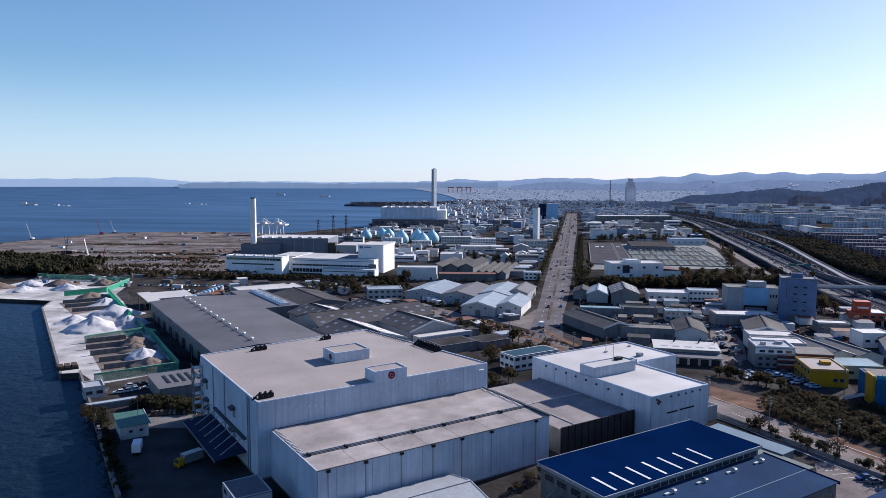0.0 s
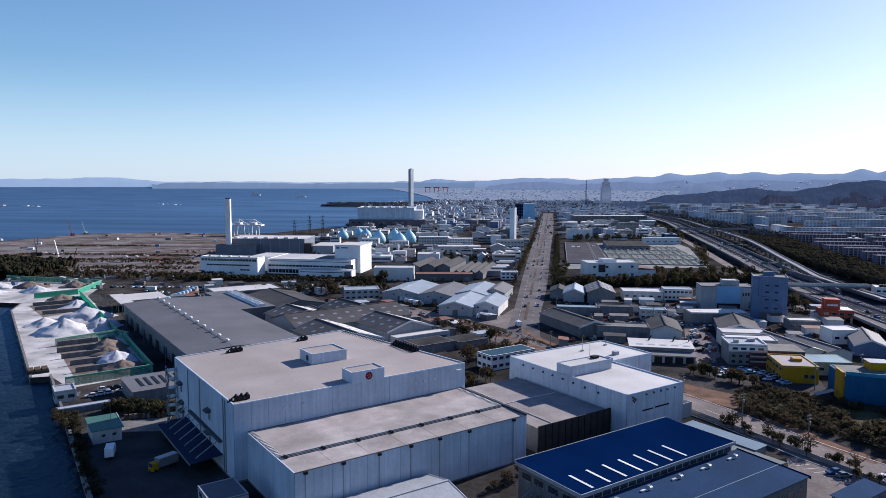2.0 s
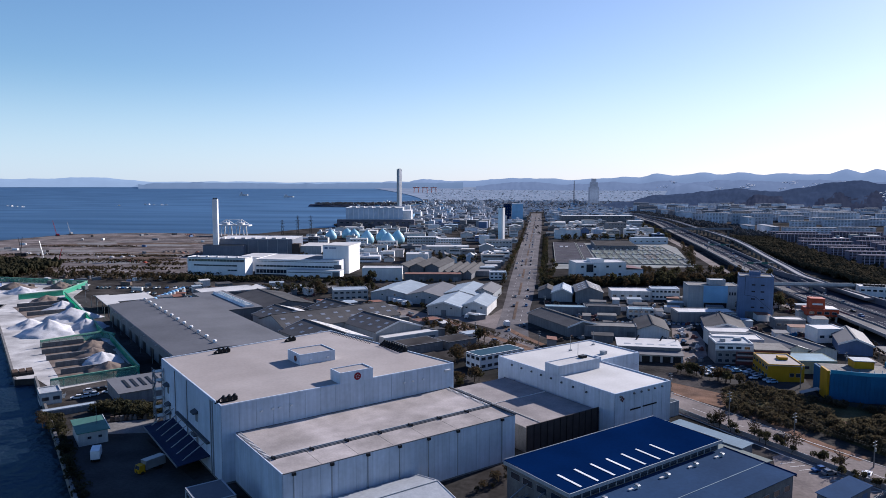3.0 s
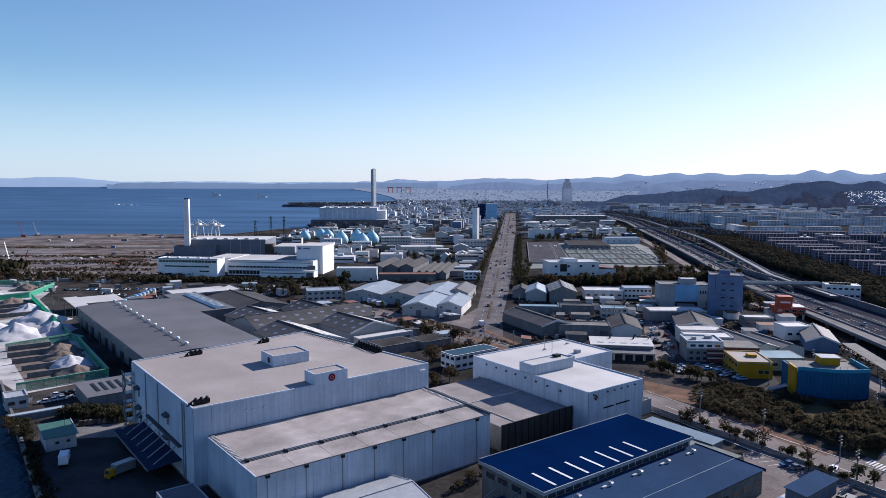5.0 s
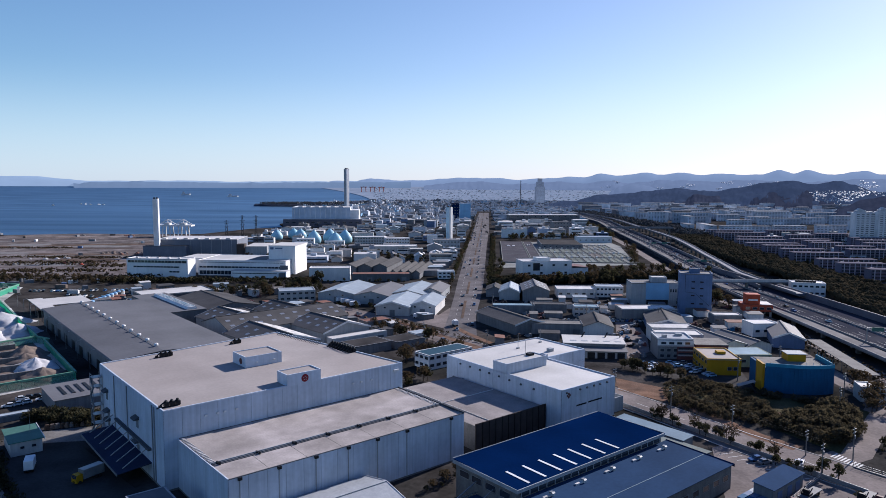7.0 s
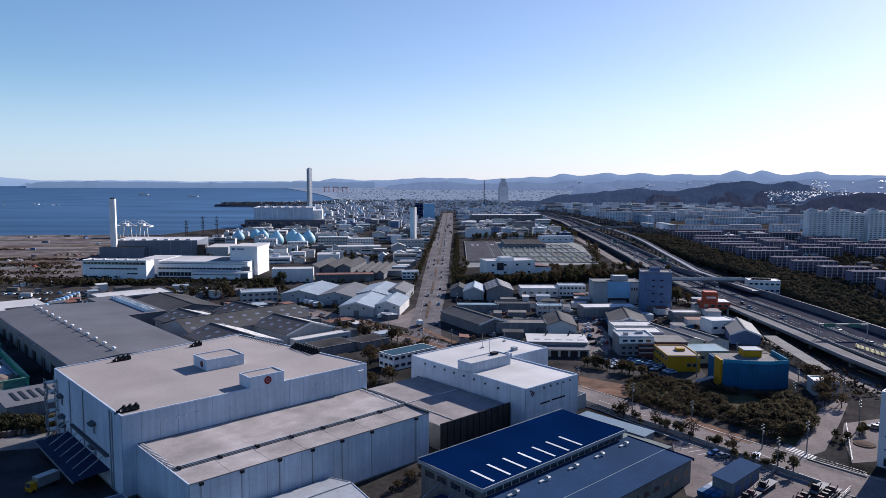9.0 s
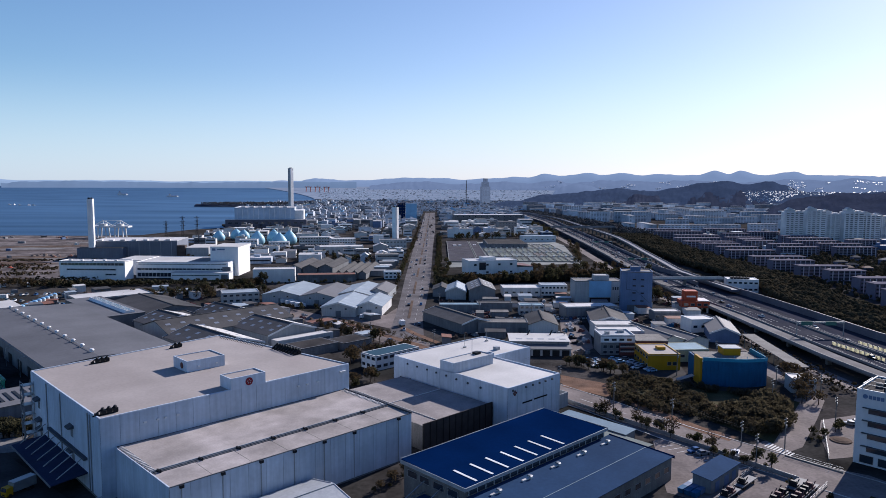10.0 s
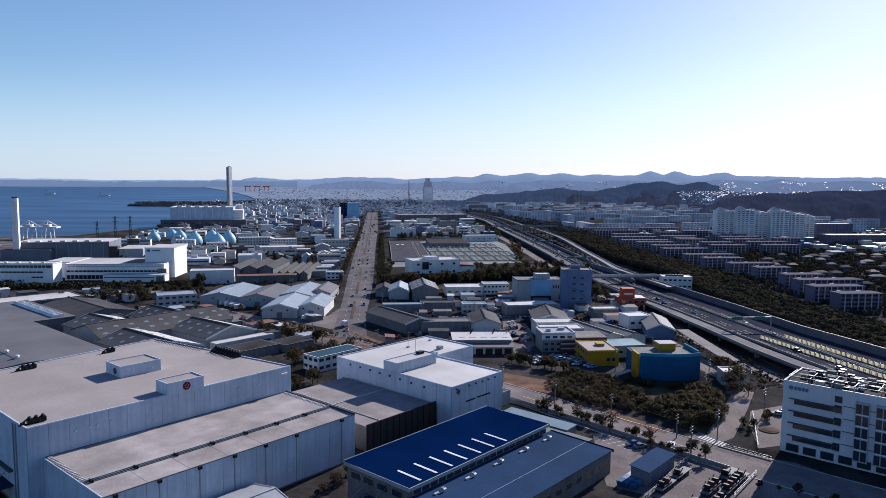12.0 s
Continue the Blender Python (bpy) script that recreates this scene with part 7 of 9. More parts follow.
rnd = random.Random(19)
rows = [(x, y) for x in range(372, 590, 19) for y in range(505, 735, 21)]
for hx, hy in rows:
    if rnd.random() < 0.4 and hx - 0.2 * (hy - 505) > 362:
        small_house(hx + rnd.uniform(-4, 4), hy + rnd.uniform(-4, 4), rnd.uniform(3, 6.5), rnd.uniform(2.4, 3.2), rnd.uniform(4, 5.2), rnd.uniform(-8, 8), rnd.choice((ROOF_DARK, ROOF_DARK, ROOF_DARK, ROOF_RUST, ROOF_GREY)))
rnd = random.Random(11)
far_wall, far_roof, far_glass = Shape(), Shape(), Shape()
for k in range(70):
    x, y, n, st = 330 + rnd.random() * 560, 1110 + rnd.random() * 740, 40 + rnd.random() * 40, rnd.choice((5, 5, 6, 8))
    w, d = (n, 11) if rnd.random() < 0.75 else (11, n)
    far_wall.box(x, y, 0, x + w, y + d, st * 2.75)
    far_roof.box(x - 0.5, y - 0.5, st * 2.75 + 0.004, x + w + 0.5, y + d + 0.5, st * 2.75 + 0.5)
    for j in range(st):
        for q in range(max(1, int(w / 6))):
            far_glass.box(x + 0.8 + q * 6, y - 0.08, j * 2.75 + 1.1, x + 4.2 + q * 6, y - 0.01, j * 2.75 + 2.2)
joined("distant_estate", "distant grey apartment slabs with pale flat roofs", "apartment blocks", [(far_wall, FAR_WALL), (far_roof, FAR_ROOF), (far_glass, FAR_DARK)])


def tower_slab(x, y, n, tall, k):
    t = thing("apartment_tower", "pale fourteen-storey apartment tower with a stepped roof", "apartment block", x, y, 0, -6, "tall apartment towers")
    h = tall
    part("wall", Shape().box(0, 0, 0, n, 15, h), WHITE, t)
    part("stepped_top", Shape().box(3, 2, h + 0.004, n * 0.55, 13, h + 3.2).box(n * 0.62, 3, h + 0.004, n - 3, 12, h + 1.6), OFFWHITE, t)
    part("peak", Shape().prism([(4, h + 3.2), (n * 0.5, h + 3.2), (n * 0.27, h + 6)], 3, 12), OFFWHITE, t)
    for s in range(int(h / 2.9)):
        part("window_band", Shape().box(1, -0.08, s * 2.9 + 1.3, n - 1, -0.01, s * 2.9 + 2.1), GLASS, t)
    for s in range(int(n / 6)):
        part("pier", Shape().box(s * 6, -0.8, 0, s * 6 + 2.2, -0.09, h), WHITE, t)
    return t


for k, (tx, ty, th) in enumerate(((512, 985, 42), (536, 972, 44), (562, 980, 40), (588, 968, 43), (615, 972, 38), (640, 985, 35))):
    tower_slab(tx, ty, 27, th, k)
hall("long_white_school", "long low building with a brilliant white roof", "school", 640, 905, 0, 150, 26, 12, APT_WALL, ROOF_WHITE, storeys=3, bay=6)
hall("grey_slab_office", "broad grey slab building in front of the woods", "building", 690, 1010, 0, 60, 16, 22, APT_WALL, OFFWHITE, storeys=6, bay=6)
for k, (bx, by, bw, bh) in enumerate(((545, 2600, 34, 40), (812, 2400, 70, 40), (504, 1990, 26, 26), (700, 2300, 60, 24), (600, 2200, 70, 20), (420, 2350, 90, 16), (350, 2500, 60, 14))):
    hall("white_tower_block", "distant white tower block before the woods", "tower block", bx, by, 5, bw, 20, bh, WHITE, OFFWHITE, "distant white tower blocks", storeys=5, bay=9, glass_h=2.5, win_w=4, base=line_z(bx, by))


# ---- filler blocks of the industrial plain ----
def overlaps(x, y, r, taken):
    return any((x - a) ** 2 + (y - b) ** 2 < (r + c) ** 2 for a, b, c in taken)


taken = [(-48, 957, 14), (-190, 880, 60), (-150, 880, 40), (-110, 880, 30), (-45, 862, 28), (-100, 785, 34), (-275, 968, 32), (-300, 1290, 95), (-308, 1536, 16), (-50, 1506, 30), (128, 1138, 26), (130, 1455, 85), (-310, 760, 95), (-235, 850, 24)]


def filler(count, x0, x1, y0, y1, w0, w1, h0, h1, seed, skip=None, far=False):
    rnd = random.Random(seed)
    made = 0
    heap_of = {}
    for _ in range(count * 14):
        if made >= count:
            break
        x, y = x0 + (x1 - x0) * rnd.random(), y0 + (y1 - y0) * rnd.random()
        w, d = w0 + (w1 - w0) * rnd.random() ** 1.6, (w0 + (w1 - w0) * rnd.random() ** 1.6) * 0.8
        r = 0.55 * max(w, d)
        if overlaps(x, y, r, taken) or (skip and skip(x, y, r)):
            continue
        taken.append((x, y, r * 0.92))
        made += 1
        h = h0 + (h1 - h0) * rnd.random() ** 2
        wall, wt = rnd.choice(((WHITE, "white"), (OFFWHITE, "off-white"), (OFFWHITE, "cream"), (GREY_WALL, "grey"), (PANEL_GREY, "pale grey"), (WHITE, "white"), (BLUE_WALL, "slate-blue") if rnd.random() < 0.3 else (PANEL, "pale blue-grey")))
        roof, rt = rnd.choice(((ROOF_WHITE, "white"), (OFFWHITE, "pale"), (ROOF_GREY, "grey"), (ROOF_GREY, "dark grey"), (ROOF_SKY, "pale blue"), (CONC_DARK, "concrete"), (ROOF_DARK, "dark"), (ROOF_TEAL, "teal") if rnd.random() < 0.25 else (ROOF_DARK, "charcoal")))
        if far:
            # farther blocks take coverings with haze in the colour, the farthest glow faintly
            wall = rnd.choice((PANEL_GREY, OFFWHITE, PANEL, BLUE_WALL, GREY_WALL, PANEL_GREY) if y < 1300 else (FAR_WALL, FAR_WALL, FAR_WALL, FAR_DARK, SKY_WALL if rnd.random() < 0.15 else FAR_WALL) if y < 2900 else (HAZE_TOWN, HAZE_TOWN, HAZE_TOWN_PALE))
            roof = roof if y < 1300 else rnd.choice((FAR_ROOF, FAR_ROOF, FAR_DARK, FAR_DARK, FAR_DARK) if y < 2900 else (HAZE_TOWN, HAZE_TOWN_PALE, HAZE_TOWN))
        z = line_z(x, y)
        turn = 8 if x < 0 else 4
        if far:
            xa, ya = x - w / 2, y - d / 2
            heap_of.setdefault(wall.name, (Shape(), wall))[0].box(xa, ya, z, xa + w, ya + d, z + h - 0.3)
            heap_of.setdefault(roof.name, (Shape(), roof))[0].box(xa - 0.3, ya - 0.3, z + h - 0.3, xa + w + 0.3, ya + d + 0.3, z + h)
            for k in range(max(1, int(h / 5)) if rnd.random() < 0.4 else 0):
                heap_of.setdefault(GLASS.name, (Shape(), GLASS))[0].box(xa + w * 0.06, ya - 0.12, z + k * 5 + 2, xa + w * 0.94, ya - 0.01, z + k * 5 + 3.8)
            if rnd.random() < 0.5:
                heap_of.setdefault(wall.name, (Shape(), wall))[0].box(xa + w * 0.2, ya + d * 0.2, z + h + 0.01, xa + w * 0.45, ya + d * 0.5, z + h + 3.5)
            continue
        if rnd.random() < 0.3 and h < 14:
            dx, dy = -math.sin(radians(turn)) * d / 2, math.cos(radians(turn)) * d / 2
            g = gable("factory_shed", f"distant {wt} shed with a {rt} pitched roof", "shed", (x - dx, y - dy), (x + dx, y + dy), w * 0.38, h * 0.7, h, wall, roof, None, 0, "sheds of the industrial plain")
            g.location.z = z
        else:
            t = thing("district_block", f"distant {wt} flat-roofed block with a {rt} roof", "building", x - w / 2, y - d / 2, z, turn, "blocks of the industrial plain")
            part("wall", Shape().box(0, 0, 0, w, d, h - 0.2), wall, t)
            part("roof", Shape().box(-0.15, -0.15, h - 0.2, w + 0.15, d + 0.15, h), roof, t)
            n = max(1, int(h / 4))
            if rnd.random() < 0.55:
                for k in range(n):
                    zz = (k + 0.4) * h / n
                    part("window_band", Shape().box(w * 0.06, -0.1, zz, w * 0.94, -0.004, zz + min(1.5, h / n * 0.4)), GLASS, t)
            if rnd.random() < 0.6:
                px, py = w * rnd.uniform(0.1, 0.6), d * rnd.uniform(0.1, 0.6)
                part("roof_house", Shape().box(px, py, h + 0.004, px + w * 0.25, py + d * 0.25, h + 2.6), wall, t)
            if rnd.random() < 0.35:
                part("roof_unit", Shape().box(w * 0.7, d * 0.2, h + 0.004, w * 0.85, d * 0.5, h + 1.6), STEEL, t)
    if far:
        joined("far_district", "distant pale and grey blocks of the city", "buildings", list(heap_of.values()))


west = lambda x, y, r: x - r < -395 + (0 if y < 1400 else 10) or abs(x + 10 - (y - 352) * 0.0068) < 17 + r
filler(46, -230, -30, 690, 860, 12, 30, 5, 11, 21, west)
filler(70, -330, -28, 880, 1240, 12, 34, 5, 11, 22, west)
filler(330, -370, -28, 1240, 2000, 9, 34, 5, 15, 23, west, True)
east = lambda x, y, r: x - r < 14 or (x + r > 186 and y < 1320) or (x + r > 205 and 235 < x + r and y < 1950)
filler(50, 15, 190, 1010, 1430, 14, 46, 5, 14, 24, east)
filler(120, 15, 230, 1490, 2000, 10, 36, 5, 13, 25, east, True)
filler(1000, -470, 330, 2010, 2900, 6, 26, 3, 9, 26, lambda x, y, r: math.degrees(math.atan2(x, y)) < -9.6, True)
filler(1500, -700, 1100, 2900, 4300, 4, 15, 1.5, 4.0, 27, lambda x, y, r: math.degrees(math.atan2(x, y)) < -9.2, True)
filler(150, 330, 1000, 1700, 2250, 12, 46, 6, 16, 28, None, True)
filler(60, 400, 900, 720, 1100, 10, 22, 5, 9, 29, lambda x, y, r: any(abs(x - a) < 60 and abs(y - b) < 20 for a, b in ((480, 720), (500, 780), (480, 800), (490, 880), (590, 975), (640, 975))), True)


# haze before the tower put into wall and window colour, with faint glow
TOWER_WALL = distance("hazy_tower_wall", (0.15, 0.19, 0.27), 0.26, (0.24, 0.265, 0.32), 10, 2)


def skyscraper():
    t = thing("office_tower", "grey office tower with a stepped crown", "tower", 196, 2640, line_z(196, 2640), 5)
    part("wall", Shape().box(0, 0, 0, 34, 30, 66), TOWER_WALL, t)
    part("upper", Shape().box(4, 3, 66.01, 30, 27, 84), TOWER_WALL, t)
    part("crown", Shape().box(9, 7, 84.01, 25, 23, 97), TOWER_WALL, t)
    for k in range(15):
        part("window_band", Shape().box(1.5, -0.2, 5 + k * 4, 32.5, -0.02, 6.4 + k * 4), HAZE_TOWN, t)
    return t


skyscraper()
lattice(131, 2500, 90)
bpy.data.objects["lattice_mast.003"].location.z = line_z(131, 2500)


def gantry_crane(x, y):
    t = thing("shipyard_crane", "distant faded red shipyard gantry crane", "crane", x, y, line_z(x, y), 0, "shipyard cranes")
    for lx in (0, 26):
        part("leg", Shape().beam((lx, 0, 0), (lx + (2 if lx == 0 else -2), 0, 26), 3.2), ORANGE, t)
    part("girder", Shape().box(-6, -2, 26, 32, 2, 30), ORANGE, t, "faded red girder")
    part("apex", Shape().beam((13, 0, 30), (13, 0, 37), 2.4), OFFWHITE, t)
    return t


for k in range(3):
    gantry_crane(-688 + k * 50, 3850)


# ---- far land across the water, wooded hills ----
def headland():
    s = Shape()
    n = 26
    for i in range(n + 1):
        f = i / n
        x = -790 + 330 * f
        w = 26 + 70 * f + 330 * f * f + 14 * noise.noise((f * 7, 0, 1))
        y = 2325 + w
        for q, zz in ((-1.0, -2.4), (-0.8, 2.5), (0.0, 6.0), (0.8, 2.5), (1.0, -2.4)):
            s.v.append((x, y + q * w, zz + rise(math.hypot(x, y)) + 1.5 * noise.noise((f * 20, q, 4))))
    s.f = [(i * 5 + j, (i + 1) * 5 + j, (i + 1) * 5 + j + 1, i * 5 + j + 1) for i in range(n) for j in range(4)]
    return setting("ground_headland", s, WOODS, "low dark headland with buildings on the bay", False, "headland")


headland()
filler(150, -720, -460, 2335, 2900, 6, 18, 3, 8, 31, lambda x, y, r: y > 2400 + 1.9 * (x + 720), True)

# these wooded hills carry the blue haze before them as a faint glow
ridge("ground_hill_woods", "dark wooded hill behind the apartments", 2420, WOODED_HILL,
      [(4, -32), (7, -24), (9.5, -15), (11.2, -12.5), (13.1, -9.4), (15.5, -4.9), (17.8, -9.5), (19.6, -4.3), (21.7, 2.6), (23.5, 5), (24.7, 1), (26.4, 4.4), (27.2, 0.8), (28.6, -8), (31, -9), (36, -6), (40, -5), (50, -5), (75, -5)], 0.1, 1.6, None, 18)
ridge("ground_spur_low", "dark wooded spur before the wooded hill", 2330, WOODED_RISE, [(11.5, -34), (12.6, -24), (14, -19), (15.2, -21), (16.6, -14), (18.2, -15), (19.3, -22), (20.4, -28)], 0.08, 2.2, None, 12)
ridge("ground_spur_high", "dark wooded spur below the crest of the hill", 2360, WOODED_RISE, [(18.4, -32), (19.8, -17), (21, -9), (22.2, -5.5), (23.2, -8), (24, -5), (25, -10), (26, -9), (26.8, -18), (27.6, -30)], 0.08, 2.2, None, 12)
rnd = random.Random(63)
foot_wall, foot_dark, foot_roof = Shape(), Shape(), Shape()
for k in range(190):
    a, d = rnd.uniform(7.5, 36), rnd.uniform(1890, 2150)
    x, y, z = polar(a, d, line_z(*polar(a, d, 0)[:2]))
    w, h = rnd.uniform(10, 60), rnd.uniform(9, 16) + (d - 1890) * 0.05
    (foot_dark if rnd.random() < 0.4 else foot_wall).box(x, y, z, x + w, y + 12, z + h)
    foot_roof.box(x - 0.4, y - 0.4, z + h + 0.004, x + w + 0.4, y + 12.4, z + h + 0.5)
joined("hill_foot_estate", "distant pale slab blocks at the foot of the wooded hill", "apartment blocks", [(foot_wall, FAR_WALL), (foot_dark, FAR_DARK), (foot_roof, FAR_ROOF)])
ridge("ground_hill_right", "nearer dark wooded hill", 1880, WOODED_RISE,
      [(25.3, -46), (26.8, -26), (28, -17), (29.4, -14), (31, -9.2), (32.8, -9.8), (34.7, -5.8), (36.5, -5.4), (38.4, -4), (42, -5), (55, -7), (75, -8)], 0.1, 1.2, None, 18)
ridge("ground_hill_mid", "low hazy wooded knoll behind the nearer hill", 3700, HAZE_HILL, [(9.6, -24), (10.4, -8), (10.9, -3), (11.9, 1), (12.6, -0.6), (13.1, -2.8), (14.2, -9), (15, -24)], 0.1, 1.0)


def clump_mesh(shape, x, y, z, r, rnd, squash=0.75):
    """A rough crown of twelve uneven faces round a point."""
    k = len(shape.v)
    seg = 6
    for ring, (f, q) in enumerate(((-0.55, 0.75), (0.15, 1.0), (0.75, 0.6))):
        for i in range(seg):
            a = 2 * math.pi * (i + 0.5 * ring) / seg
            j = 0.75 + 0.5 * rnd.random()
            shape.v.append((x + r * q * j * math.cos(a), y + r * q * j * math.sin(a), z + r * squash * (f + 0.25 * rnd.random())))
    shape.v.append((x + r * 0.2 * rnd.random(), y, z + r * squash * (1 + 0.3 * rnd.random())))
    top = k + 18
    for ring in range(2):
        for i in range(seg):
            a, b = k + ring * seg + i, k + ring * seg + (i + 1) % seg
            c, d = a + seg, b + seg
            shape.f += [(a, b, d), (a, d, c)]
    shape.f += [(k + 12 + i, k + 12 + (i + 1) % seg, top) for i in range(seg)]


def suburb(c):
    """The open hillside between the woods where the houses stand."""
    az, el = math.degrees(math.atan2(c.x, c.y)), (c.z - EYE_Z) / math.hypot(c.x, c.y) * 1000
    return 24.5 + 0.12 * max(0.0, -17 - el) < az < 26.9 + 0.13 * (el + 22) and -26 < el < -8


# white-walled houses scattered over the hillside, too many and too far to count
rnd = random.Random(77)
slope = bpy.data.objects["ground_hill_woods"].data
house_wall, house_roof, house_grey = Shape(), Shape(), Shape()
count = 0
while count < 1000:
    p = slope.polygons[rnd.randrange(len(slope.polygons))]
    vs = [slope.vertices[i].co for i in p.vertices]
    a, b = rnd.random(), rnd.random()
    c = (vs[0] * (1 - a) + vs[1] * a) * (1 - b) + (vs[3] * (1 - a) + vs[2] * a) * b
    az, el = math.degrees(math.atan2(c.x, c.y)), (c.z - EYE_Z) / math.hypot(c.x, c.y) * 1000
    if suburb(c) or (27.4 < az < 44 and el > -13 and rnd.random() < 0.5) or (12 < az < 46 and el < -20 and rnd.random() < 0.004):
        count += 1
        w, d = rnd.uniform(0.9, 2.1), rnd.uniform(0.9, 1.7)
        house_wall.box(c.x - w, c.y - d, c.z - 2, c.x + w, c.y + d, c.z + 1.2)
        (house_roof if rnd.random() < 0.6 else house_grey).add([(c.x - w - 0.2, c.y - d - 0.2, c.z + 1.2), (c.x + w + 0.2, c.y - d - 0.2, c.z + 1.2), (c.x + w + 0.2, c.y + d + 0.2, c.z + 1.2), (c.x - w - 0.2, c.y + d + 0.2, c.z + 1.2), (c.x - w * 0.8, c.y + d * 0.6, c.z + 1.2 + 0.35 * d), (c.x + w * 0.8, c.y + d * 0.6, c.z + 1.2 + 0.35 * d)],
                                                             [(0, 1, 5, 4), (1, 2, 5), (2, 3, 4, 5), (3, 0, 4)])
low_hills = bpy.data.objects["backdrop_low_hills"].data
while count < 1450:
    p = low_hills.polygons[rnd.randrange(len(low_hills.polygons))]
    c = low_hills.vertices[p.vertices[0]].co.copy()
    az, el = math.degrees(math.atan2(c.x, c.y)), (c.z - EYE_Z) / math.hypot(c.x, c.y) * 1000
    # towns lie together in the folds of the hills
    if el > 6 or noise.noise((az * 0.9, el * 0.16, 4)) < (0.16 if az > 18 else 0.4) or az < 8 or (az > 31 and rnd.random() < 0.6):
        continue
    count += 1
    for _ in range(4):
        x, y, w = c.x + rnd.uniform(-12, 12), c.y - rnd.uniform(3, 14), rnd.uniform(0.5, 1.9)
        z = c.z + rnd.uniform(-3, 1)
        house_wall.box(x - w, y - 2, z - 4, x + w, y + 2, z + 0.6)
        (house_roof if rnd.random() < 0.6 else house_grey).add([(x - w, y - 2.3, z + 0.62), (x + w, y - 2.3, z + 0.62), (x + w, y + 2.3, z + 1.7), (x - w, y + 2.3, z + 1.7)], [(0, 1, 2, 3)])
joined("hillside_suburb", "small white houses crowded on the far hillside", "houses", [(house_wall, FAR_WALL), (house_roof, SUNLIT_ROOF), (house_grey, FAR_ROOF)])


def ship(label, x, y, n, h, turn):
    t = thing("ship", label, "ship", x, y, -2.5 + line_z(x, y), turn, "ships on the bay")
    hull = [(-n / 2, -0.12 * n), (n * 0.36, -0.12 * n), (n / 2, 0), (n * 0.36, 0.12 * n), (-n / 2, 0.12 * n)]
    part("hull", Shape().slab(hull, -1, h * 0.45), WHITE, t)
    part("deckhouse", Shape().box(-n * 0.4, -0.08 * n, h * 0.45, -n * 0.12, 0.08 * n, h), WHITE, t)
    part("funnel", Shape().box(-n * 0.3, -0.02 * n, h, -n * 0.24, 0.02 * n, h * 1.25), RED, t)
    part("deck", Shape().slab([(x * 0.95, y * 0.9) for x, y in hull], h * 0.45, h * 0.47), RED if n > 40 else OFFWHITE, t)
    return t


for k, (sx, sy, dist, n, h, lab) in enumerate(((-23.8, 0, 3600, 44, 14, "white ferry far out on the bay"), (-20.3, 0, 3400, 50, 11, "white freighter with a red deck on the bay"), (-41.55, 0, 2750, 54, 10, "grey coaster on the bay"))):
    x, y, _ = polar(sx, dist)
    ship(lab, x, y, n, h, 25)
rnd = random.Random(8)
for bx, by in ((-1746, 2084), (-1733, 2088), (-1678, 2044), (-1662, 2048), (-1439, 2228), (-1409, 2340), (-1395, 2344), (-1362, 2317), (-1335, 2323), (-1321, 2325)):
    x, y = bx, by
    b = thing("small_boat", "small white motor boat on the bay", "boat", x, y, -2.5 + line_z(x, y), rnd.random() * 90, "small boats on the bay")
    part("hull", Shape().slab([(-5, -1.6), (3, -1.6), (6, 0), (3, 1.6), (-5, 1.6)], -0.4, 1.6), WHITE, b)
    part("cabin", Shape().box(-3, -1.2, 1.604, 1, 1.2, 4.0), WHITE, b)


# ---- trees, hedges and shrubs ----
def leaf_cloud(shape, centre, radius, count, size, rnd, flat_z=0.8):
    """Small leaf clumps strewn through a rounded volume, thinner inside."""
    cx, cy, cz = centre
    for _ in range(count):
        while True:
            p = Vector((rnd.uniform(-1, 1), rnd.uniform(-1, 1), rnd.uniform(-1, 1)))
            if 0.25 < p.length < 1:
                break
        p = p.normalized() * (p.length ** 0.45) * radius
        n = Vector((rnd.uniform(-1, 1), rnd.uniform(-1, 1), rnd.uniform(-0.2, 1))).normalized()
        a = n.orthogonal().normalized()
        b = n.cross(a)
        r = size * rnd.uniform(0.6, 1.3)
        q = Vector((cx + p.x, cy + p.y, cz + p.z * flat_z))
        k = len(shape.v)
        shape.v += [tuple(q + a * r), tuple(q + b * r * 0.8 + n * r * 0.2), tuple(q - a * r), tuple(q - b * r * 0.8 - n * r * 0.15)]
        shape.f += [(k, k + 1, k + 2), (k, k + 2, k + 3)]


